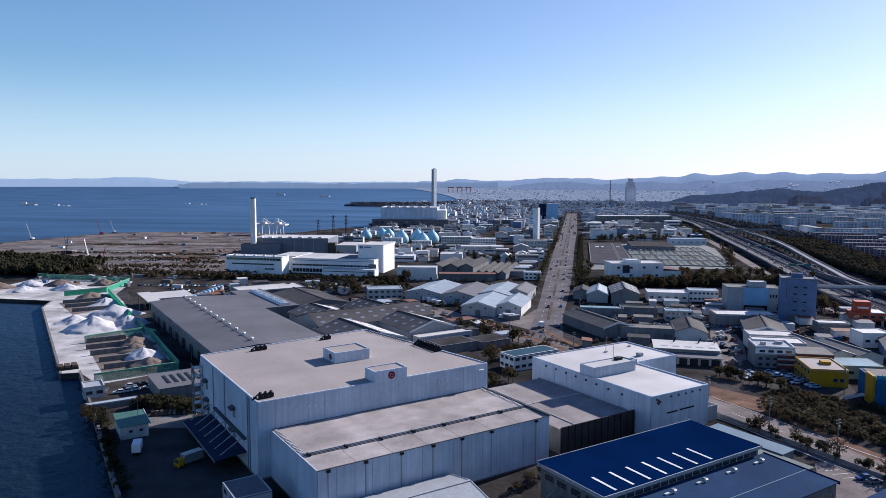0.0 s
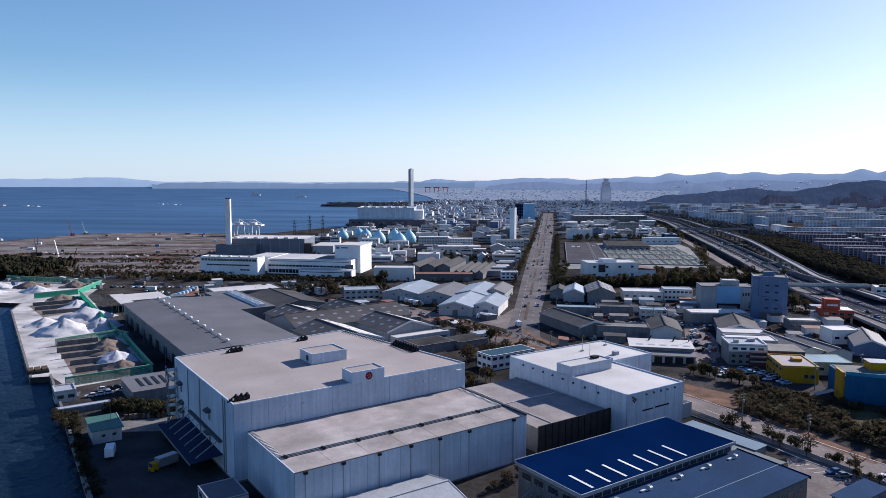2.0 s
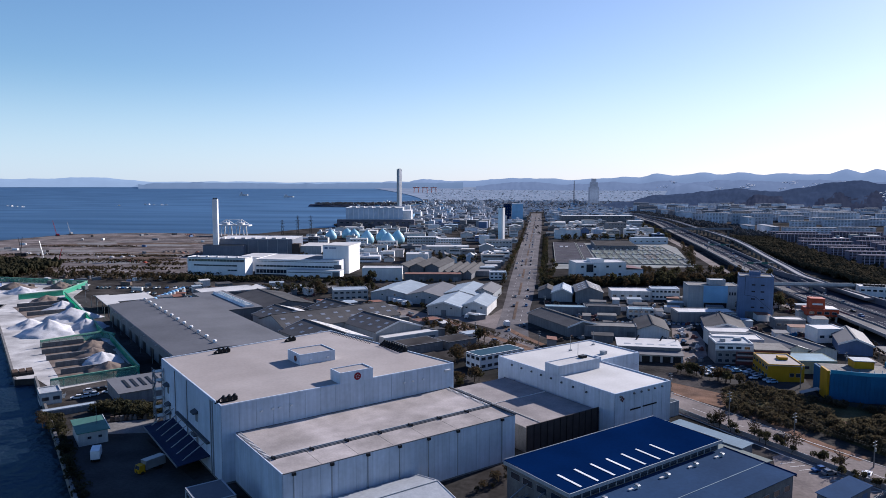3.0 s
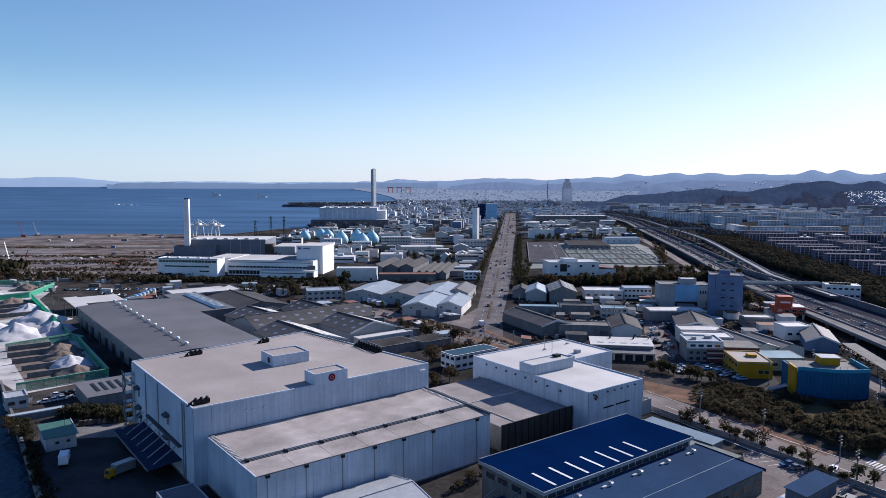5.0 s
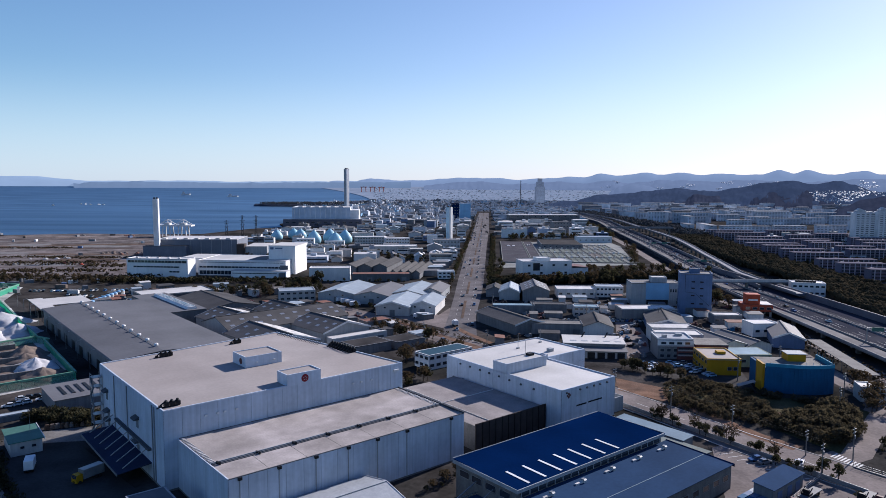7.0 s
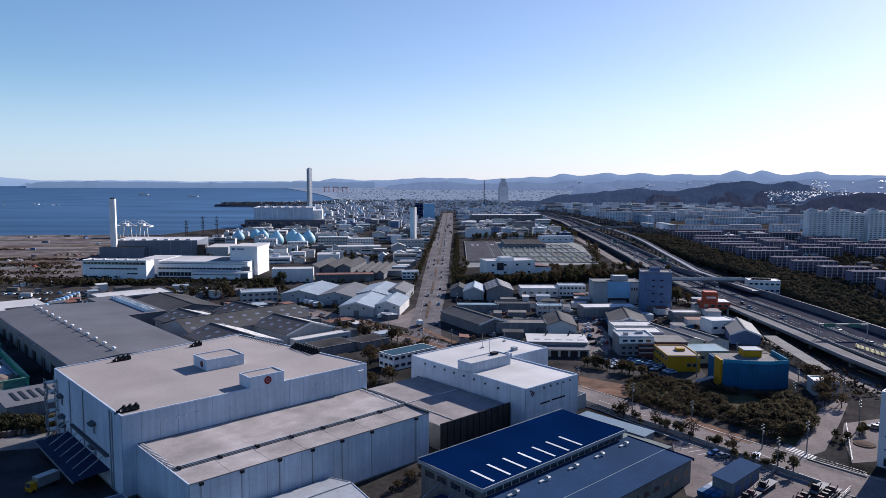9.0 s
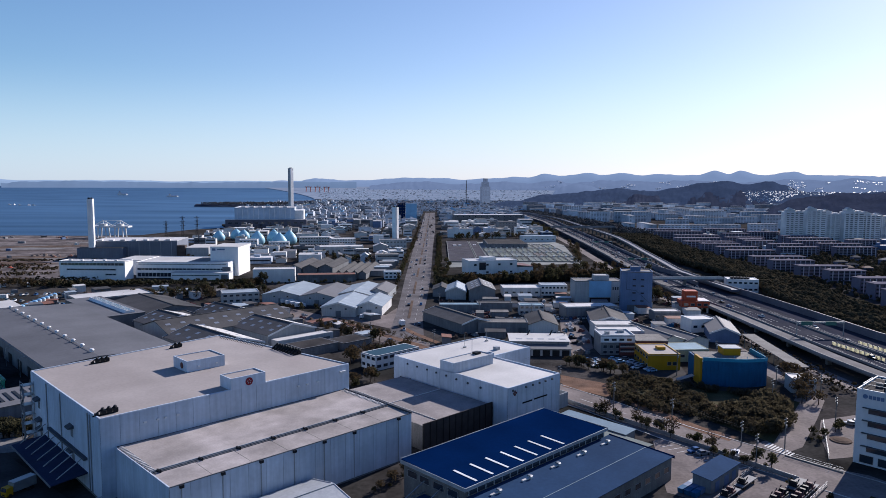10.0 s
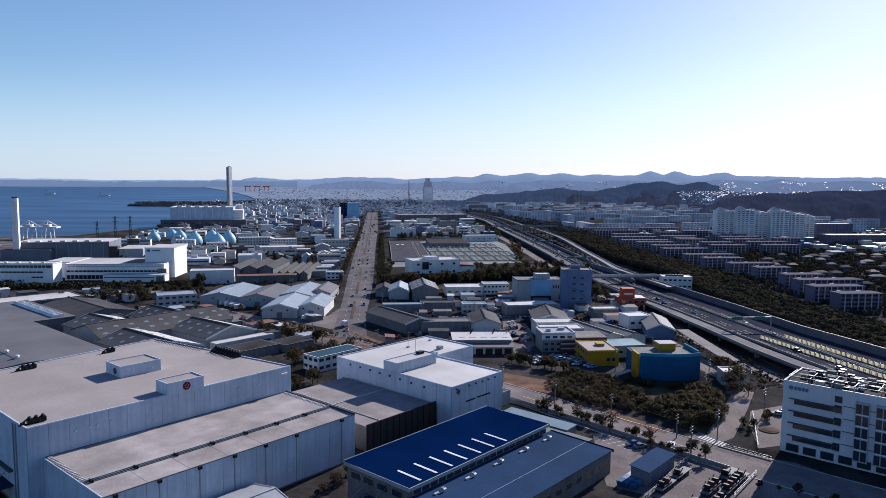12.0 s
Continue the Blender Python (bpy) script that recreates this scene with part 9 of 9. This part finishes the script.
def truck(label, x, y, turn, cab, box, n=8.0):
    t = thing("truck", label, "truck", x, y, 0.05, turn)
    part("cargo_box", Shape().box(-n / 2, -1.2, 1.0, n / 2 - 2.0, 1.2, 3.5), box, t)
    c = part("cab", Shape().prism([(n / 2 - 1.85, 0.5), (n / 2, 0.5), (n / 2, 1.6), (n / 2 - 0.3, 2.6), (n / 2 - 1.85, 2.6)], -1.1, 1.1), cab, t)
    part("windscreen", Shape().prism([(n / 2 - 0.02, 1.65), (n / 2 + 0.03, 1.62), (n / 2 - 0.25, 2.5), (n / 2 - 0.3, 2.5)], -0.95, 0.95), GLASS, c)
    part("chassis", Shape().box(-n / 2, -0.5, 0.6, n / 2, 0.5, 0.98), BLACK, t)
    for wx in (-n / 2 + 1.2, -n / 2 + 2.3, n / 2 - 1.0):
        for wy in (-1.0, 1.0):
            w = part("wheel", Shape().lathe([(0.48, -0.15), (0.48, 0.15)], 10), BLACK, t)
            w.matrix_basis = pose(wx, wy, 0.48, 90, 0, 0)
    return t


truck("silver box truck with a yellow cab in the loading yard", -106, 173.5, 63 + 180, YELLOW, STEEL)
truck("white container trailer parked in the loading yard", -126, 179, 118, WHITE, WHITE, 7)
for k in range(8):
    truck("white tanker truck parked in a row", -112 + k * 4.1, 476 - k * 5.2, 40, WHITE, WHITE, 7)
truck("white tank lorry parked on the forecourt", -49, 413, 172, WHITE, WHITE, 9)
truck("white lorry parked before the gabled warehouses", -37, 403, 168, WHITE, OFFWHITE, 9)
truck("small white lorry at the junction", -15.7, 383, 110, WHITE, WHITE, 5.5)

FAR_CARS = [far_car_kind(c["label"], m, k) for k, (c, m) in enumerate(zip(CARS, (CAR_WHITE, CAR_SILVER, BLACK, CAR_BLUE, CAR_LIGHT)))]


def park(x, y, dx, dy, n, turn, seed, group, gap=0.25, kinds=(0, 0, 1, 1, 2, 3), z=0.06):
    rnd = random.Random(seed)
    for k in range(n):
        if rnd.random() > gap:
            c = copy_thing((CARS if y + dy * k < 330 else FAR_CARS)[rnd.choice(kinds)], pose(x + dx * k, y + dy * k, z, 0, 0, turn + rnd.uniform(-2, 2) + rnd.choice((0, 180))))
            c["group"] = group


park(-168.4, 229.5, 1.75, 2.1, 5, 28, 101, "cars by the vent shed", 0.15, (0, 0, 2, 1))
park(-171, 236, 1.9, 1.8, 4, 28, 102, "cars by the vent shed", 0.3)
park(72, 306, 0.4, -2.5, 5, 10, 103, "pale cars in the dealer lot", 0.0, (0, 4, 4))
park(76, 306, 0.4, -2.5, 5, 10, 104, "pale cars in the dealer lot", 0.0, (0, 4, 4))
park(84, 308, 1.0, -2.5, 8, 15, 105, "pale cars in the dealer lot", 0.1, (0, 0, 4, 2))
park(89, 308, 0.8, -2.5, 9, 15, 106, "pale cars in the dealer lot", 0.1, (0, 4, 2, 1))
park(76, 203, 1.8, -2.0, 6, 20, 107, "cars in the car park", 0.6)
park(90, 196, 1.6, 1.4, 2, 60, 108, "cars along the shed", 0.0, (0,))
park(141, 222, 2.6, 1.6, 2, 140, 110, "cars by the office", 0.0, (0, 1))
park(50, 400, 2.6, 0.3, 18, 90, 111, "cars among the workshops", 0.3)
park(45, 448, 2.7, 0.2, 16, 90, 112, "cars among the workshops", 0.35)
park(66, 345, 0.2, 5.0, 9, 90, 113, "cars among the workshops", 0.4)
park(136, 412, 2.6, 0.0, 8, 92, 114, "cars among the workshops", 0.3, (0, 0, 1))
park(-14, 372, 0.05, 38, 36, 90, 115, "cars on the boulevard", 0.35)
park(-6, 385, 0.1, 33, 40, 90, 116, "cars on the boulevard", 0.4)
park(-19, 380, 0.1, 45, 30, 90, 117, "cars on the boulevard", 0.45)
for k in range(24):
    cy = 262 + k * 29 + (k * 37) % 17
    park(express_x(cy, (-7.9, -4.7, 4.7, 7.9, -4.7)[k % 5]), cy, 0, 1, 1, 94 if cy < 500 else 84, 130 + k, "cars on the expressway", 0.0, z=4.24)
park(78, 224, 0.1, 1, 1, 131, 120, "cars on the front road", 0.0, (2,))
park(20, 291, -20, 27, 3, 130, 121, "cars on the front road", 0.0, (0, 1))
park(-235, 458, 3, -0.5, 22, 100, 122, "cars beside the long shed", 0.3)
park(-300, 470, 3, -1.0, 22, 100, 123, "cars beside the long shed", 0.25)
park(-330, 480, 3, 0.5, 24, 100, 124, "cars beside the long shed", 0.25)
park(60, 1035, 5, 0.4, 16, 95, 125, "cars in the far car park", 0.3)
park(40, 1050, 5, 0.4, 18, 95, 126, "cars in the far car park", 0.3)
for k in CARS + FAR_CARS:
    for o in list(k.children_recursive) + [k]:
        bpy.data.objects.remove(o)


# ---- poles, cranes and yard clutter ----
def pole(x, y, h=11, turn=40):
    t = thing("utility_pole", "concrete utility pole with crossarms and a transformer", "pole", x, y, 0, turn, "utility poles along the roads")
    part("shaft", Shape().lathe([(0.2, 0), (0.13, h)], 8), CONC_DARK, t)
    for z in (h - 0.6, h - 1.6):
        part("crossarm", Shape().box(-1.1, -0.07, z, 1.1, 0.07, z + 0.12), STEEL, t)
    part("transformer", Shape().lathe([(0.28, h - 3.4), (0.28, h - 2.4)], 8, 0.45, 0), STEEL, t)
    return t


for k, (px, py, ph) in enumerate(((79, 217, 11), (65, 236, 11), (93, 188, 10), (108, 201, 10), (96, 204, 8), (50, 258, 11), (36, 278, 11), (20, 300, 11), (2, 324, 11), (125, 243, 10), (136, 262, 10), (136, 222, 10), (148, 252, 9),
                                  (104, 282, 11), (128, 300, 11), (66, 332, 10), (60, 400, 10), (30, 415, 10), (6, 440, 10), (100, 395, 10), (-30, 345, 10), (-60, 378, 10))):
    pole(px, py, ph)
for (ax, ay), (bx, by) in zip(((93, 188), (79, 217), (65, 236), (50, 258), (36, 278)), ((79, 217), (65, 236), (50, 258), (36, 278), (20, 300))):
    for off in (-0.9, 0.9):
        s = Shape().tube([(ax + (bx - ax) * k / 8 + off, ay + (by - ay) * k / 8, 10.5 - 3.0 * k / 8 * (1 - k / 8)) for k in range(9)], 0.015)
        tagged(new("overhead_wire", mesh_of("overhead_wire", s, BLACK)), "sagging black overhead wire between two poles", "wire", "overhead wires")


def crawler_crane(x, y, n, turn, material, lean=0.5):
    t = thing("crawler_crane", "crawler crane with a raised lattice boom", "crane", x, y, 0, turn, "cranes on the reclaimed land")
    part("track", Shape().box(-3, -2.4, 0, 3, -1.2, 1.2), BLACK, t)
    part("track", Shape().box(-3, 1.2, 0, 3, 2.4, 1.2), BLACK, t)
    part("house", Shape().box(-3.2, -1.6, 1.25, 2.2, 1.6, 3.6), material, t)
    s = Shape()
    for oy in (-0.5, 0.5):
        s.beam((2, oy, 2), (2 + n * lean, oy * 0.3, 2 + n * 0.87), 0.24)
    for k in range(8):
        f = k / 8
        s.beam((2 + n * lean * f, -0.5, 2 + n * 0.87 * f), (2 + n * lean * (f + 0.12), 0.5, 2 + n * 0.87 * (f + 0.12)), 0.2)
    part("boom", s, RED if material is RED else BLACK if material is BLACK else STEEL, t)
    return t


crawler_crane(-716, 950, 24, 150, RED)
crawler_crane(-719, 985, 20, 150, OFFWHITE)
crawler_crane(-740, 838, 24, 160, WHITE)
crawler_crane(-560, 680, 22, 60, BLACK, 0.12)
crawler_crane(-553, 679, 22, 200, BLACK, 0.12)
crawler_crane(-462, 597, 26, 170, WHITE, 0.25)
crawler_crane(-470, 622, 14, 100, RED, 0.5)
rnd = random.Random(90)
for k in range(44):
    a, b = rnd.random(), rnd.random()
    x, y = (-700 + 330 * a, 720 + 290 * b) if k < 18 else (-440 + 150 * a, 470 + 60 * b)
    w = rnd.uniform(1.5, 5)
    ob = new("site_container", mesh_of("site_container", Shape().box(0, 0, 0, w * 1.8, 2.4, 2.4).box(0.1, 0.1, 2.4, w * 1.8 - 0.1, 2.3, 2.55), rnd.choice((WHITE, OFFWHITE, BLUE_WALL, GREY_WALL, GREY_WALL, GRAVEL))))
    ob.matrix_basis = pose(x, y, 0.05, 0, 0, rnd.random() * 180)
    tagged(ob, "small site container on bare ground", "container", "site containers")


def crate_pile(x, y, turn, material, top):
    s = Shape().box(0, 0, 0, 2.6, 1.6, 1.1).box(0.3, 0.2, 1.1, 1.5, 1.3, 1.9).box(2.7, 0.3, 0, 3.9, 1.5, 0.8).beam((0, 1.8, 0.1), (3.8, 1.9, 0.9), 0.25).beam((0.4, 2.1, 0.1), (4.2, 2.2, 0.3), 0.3)
    ob = new("crate", mesh_of("crate", s, material))
    ob.matrix_basis = pose(x, y, 0.02, 0, 0, turn)
    return tagged(ob, f"{top} crates and scrap piled in a workshop yard", "crate", "yard crates")


def shack(x, y, turn, w, d, h, wall, roof, label):
    t = thing("lean_to", label, "shed", x, y, 0, turn, "small lean-to sheds")
    part("wall", Shape().box(0, 0, 0, w, d, h), wall, t)
    part("roof", Shape().prism([(-0.3, h + 0.02), (d + 0.3, h + 0.5), (d + 0.3, h + 0.62), (-0.3, h + 0.14)], -0.3, w + 0.3, "x"), roof, t)
    return t


for k in range(760):
    side = k % 4
    if side < 2:
        x, y, turn = rnd.uniform(2, 165), rnd.uniform(325, 505), rnd.choice((0, 90, -3))
    elif side == 2:
        x, y, turn = rnd.uniform(-120, -22), rnd.uniform(330, 450), rnd.choice((43, 133))
    else:
        x, y, turn = rnd.uniform(-260, -110), rnd.uniform(400, 500), rnd.choice((43, 133, 20))
    if abs(x + 10) < 17 or abs((x + 12) * 0.81 + (y - 342) * 0.6) < 11 or not clear(x, y, 3.0) or (x > 140 and y < 400) or (30 < x < 80 and 300 < y < 350):
        continue
    if rnd.random() < 0.42:
        w, d, h = rnd.uniform(4, 11), rnd.uniform(3.5, 8), rnd.uniform(2.4, 5.0)
        if clear(x + w / 2, y + d / 2, 4.5) and clear(x, y + d / 2, 5):
            roof, word = rnd.choice(((ROOF_GREY, "grey"), (ROOF_DARK, "charcoal"), (ROOF_RUST, "rusty"), (CONC_DARK, "dirty concrete"), (ROOF_SKY, "pale blue"), (ROOF_WHITE, "bright white")))
            shack(x, y, turn, w, d, h, rnd.choice((GREY_WALL, OFFWHITE, GREY_WALL)), roof, f"small lean-to shed with a {word} metal roof")
            FOOT.append((x, y, turn, 0, w, 0, d))
    else:
        m, word = rnd.choice(((GRAVEL, "brown"), (MAROON, "rust-red"), (GREY_WALL, "grey"), (STEEL, "steel"), (OFFWHITE, "pale"), (BLACK, "black"), (DIRT, "earth-brown")))
        crate_pile(x, y, rnd.random() * 180, m, word)


for k in range(150):
    x, y = ((rnd.uniform(27, 60), rnd.uniform(379, 421)), (rnd.uniform(58, 80), rnd.uniform(405, 458)), (rnd.uniform(66, 90), rnd.uniform(318, 404)), (rnd.uniform(-120, -96), rnd.uniform(412, 446)), (rnd.uniform(134, 156), rnd.uniform(374, 420)))[k % 5]
    if clear(x, y, 1.2):
        m, word = rnd.choice(((GRAVEL, "brown"), (MAROON, "rust-red"), (BLACK, "black"), (STEEL, "steel"), (GREY_WALL, "grey"), (NET_BLUE, "blue"), (OFFWHITE, "pale")))
        crate_pile(x, y, rnd.random() * 180, m, word)

# ---- trailers, fences and the office lot at the crossing ----
def flatbed(x, y, turn, load):
    t = thing("flatbed_trailer", "flatbed trailer loaded with rust-brown machine frames", "trailer", x, y, 0.05, turn, "flatbed trailers in the yard")
    part("deck", Shape().box(-4.5, -1.2, 0.95, 4.5, 1.2, 1.2), GREY_WALL, t)
    part("chassis", Shape().box(-4.3, -0.4, 0.6, 4.3, 0.4, 0.94), BLACK, t)
    for wx in (-3.4, -2.3, 2.6):
        for wy in (-1.0, 1.0):
            w = part("wheel", Shape().lathe([(0.45, -0.14), (0.45, 0.14)], 9), BLACK, t)
            w.matrix_basis = pose(wx, wy, 0.46, 90, 0, 0)
    for k in range(load):
        c = -3.0 + k * 2.8
        part("machine_frame", Shape().box(c, -1.0, 1.22, c + 2.2, 1.0, 1.7).box(c + 0.3, -0.7, 1.7, c + 1.0, 0.7, 2.7).beam((c, -0.9, 1.7), (c + 2.0, -0.9, 2.9), 0.2).beam((c, 0.9, 1.7), (c + 2.0, 0.9, 2.9), 0.2), MAROON if k % 2 else BLACK, t, "rust-brown steel machine frame" if k % 2 else "black steel machine frame")
    return t


for fx, fy, ft, fl in ((77, 169, 42, 2), (84.5, 176, 42, 1), (88, 166, 42, 3), (97.5, 174.5, 42, 1), (93.2, 166, 42, 3), (99, 171.4, 42, 2), (79, 157, 42, 2), (85, 157.5, 42, 3)):
    flatbed(fx, fy, ft, fl)


def yard_fence(label, a, b, h=1.6, step=2.5):
    d = Vector((b[0] - a[0], b[1] - a[1]))
    t = thing("yard_fence", label, "fence", a[0], a[1], 0, math.degrees(math.atan2(d.y, d.x)), "fences of the corner yard")
    n = d.length
    part("kerb_wall", Shape().box(0, -0.12, 0, n, 0.12, 0.35), CONC_DARK, t)
    for k in range(int(n / step) + 1):
        part("post", Shape().box(k * step - 0.04, -0.04, 0.504, k * step + 0.04, 0.04, h), STEEL, t)
    for z in (0.9, h - 0.12):
        part("rail", Shape().box(0, -0.03, z, n, 0.03, z + 0.07), STEEL, t)
    return t


yard_fence("steel fence on a pale kerb beside the blue shed", (67, 160.5), (92.7, 187.7))
yard_fence("steel fence along the trailer yard", (92, 161.5), (106, 175))
yard_fence("steel fence at the crossing corner", (105.6, 196), (115.5, 183.5))
yard_fence("pale fence along the office lot", (117, 193), (133, 224))
flat("pavement_office_lot", [(117.5, 193.5), (126, 214), (134, 227), (152, 233), (142, 204), (131, 196)], 0.05, ROAD, "worn pinkish asphalt of the office lot", "car park")
bed = Shape()
bed.lathe([(3.2, 0), (3.1, 0.3), (2.6, 0.32), (2.0, 0.5), (0.6, 0.6)], 20)
ob = setting("planting_bed", bed, DIRT, "round brown planting bed in the office lot", False, "planting bed")
ob.matrix_basis = pose(129.5, 208, 0.052)


def roof_ramp():
    t = thing("covered_ramp", "long grey covered ramp descending beside the frontage road", "canopy", 158, 334, 0, -91)
    part("roof", Shape().add([(0, -3.2, 6.2), (52, -3.2, 3.4), (52, 3.2, 3.4), (0, 3.2, 6.2), (0, -3.2, 6.45), (52, -3.2, 3.65), (52, 3.2, 3.65), (0, 3.2, 6.45)], [(3, 2, 1, 0), (4, 5, 6, 7), (0, 1, 5, 4), (1, 2, 6, 5), (2, 3, 7, 6), (3, 0, 4, 7)]), CONC_DARK, t)
    for k in range(7):
        for side in (-2.9, 2.9):
            part("post", Shape().box(3 + k * 7.6, side - 0.12, 0, 3.24 + k * 7.6, side + 0.12, 5.9 - k * 0.4), CONC_DARK, t)
    return t


roof_ramp()
for k in range(9):
    f = new("forklift_pallet", mesh_of("forklift_pallet", Shape().box(0, 0, 0, 1.6, 1.2, 0.9).box(0.2, 0.2, 0.9, 1.3, 1.0, 1.6), (DIRT, GRAVEL, CONC_DARK)[k % 3]))
    f.matrix_basis = pose(-141 + k * 1.5, 208 + k * 0.7, 0.08, 0, 0, 30 + 13 * k)
    tagged(f, "stack of brown wooden pallets by the hedge", "pallet", "pallet stacks")
setting("fence_road", ribbon([(100, 178), (94, 186), (76, 212), (60, 233), (48, 250)], 0.06, 1.5, 1.4), STEEL, "low steel fence along the road", False, "fence")
setting("kerb_front", ribbon([(154, 116), (96, 182), (74, 209), (56, 236), (-18, 336)], 0.15, 0.17, 0.17), CONCRETE, "pale concrete kerb", False, "kerb")
setting("kerb_far", ribbon([(166, 128), (108, 194), (86, 221), (68, 248), (-6, 348)], 0.15, 0.17, 0.17), CONCRETE, "pale concrete kerb", False, "kerb")
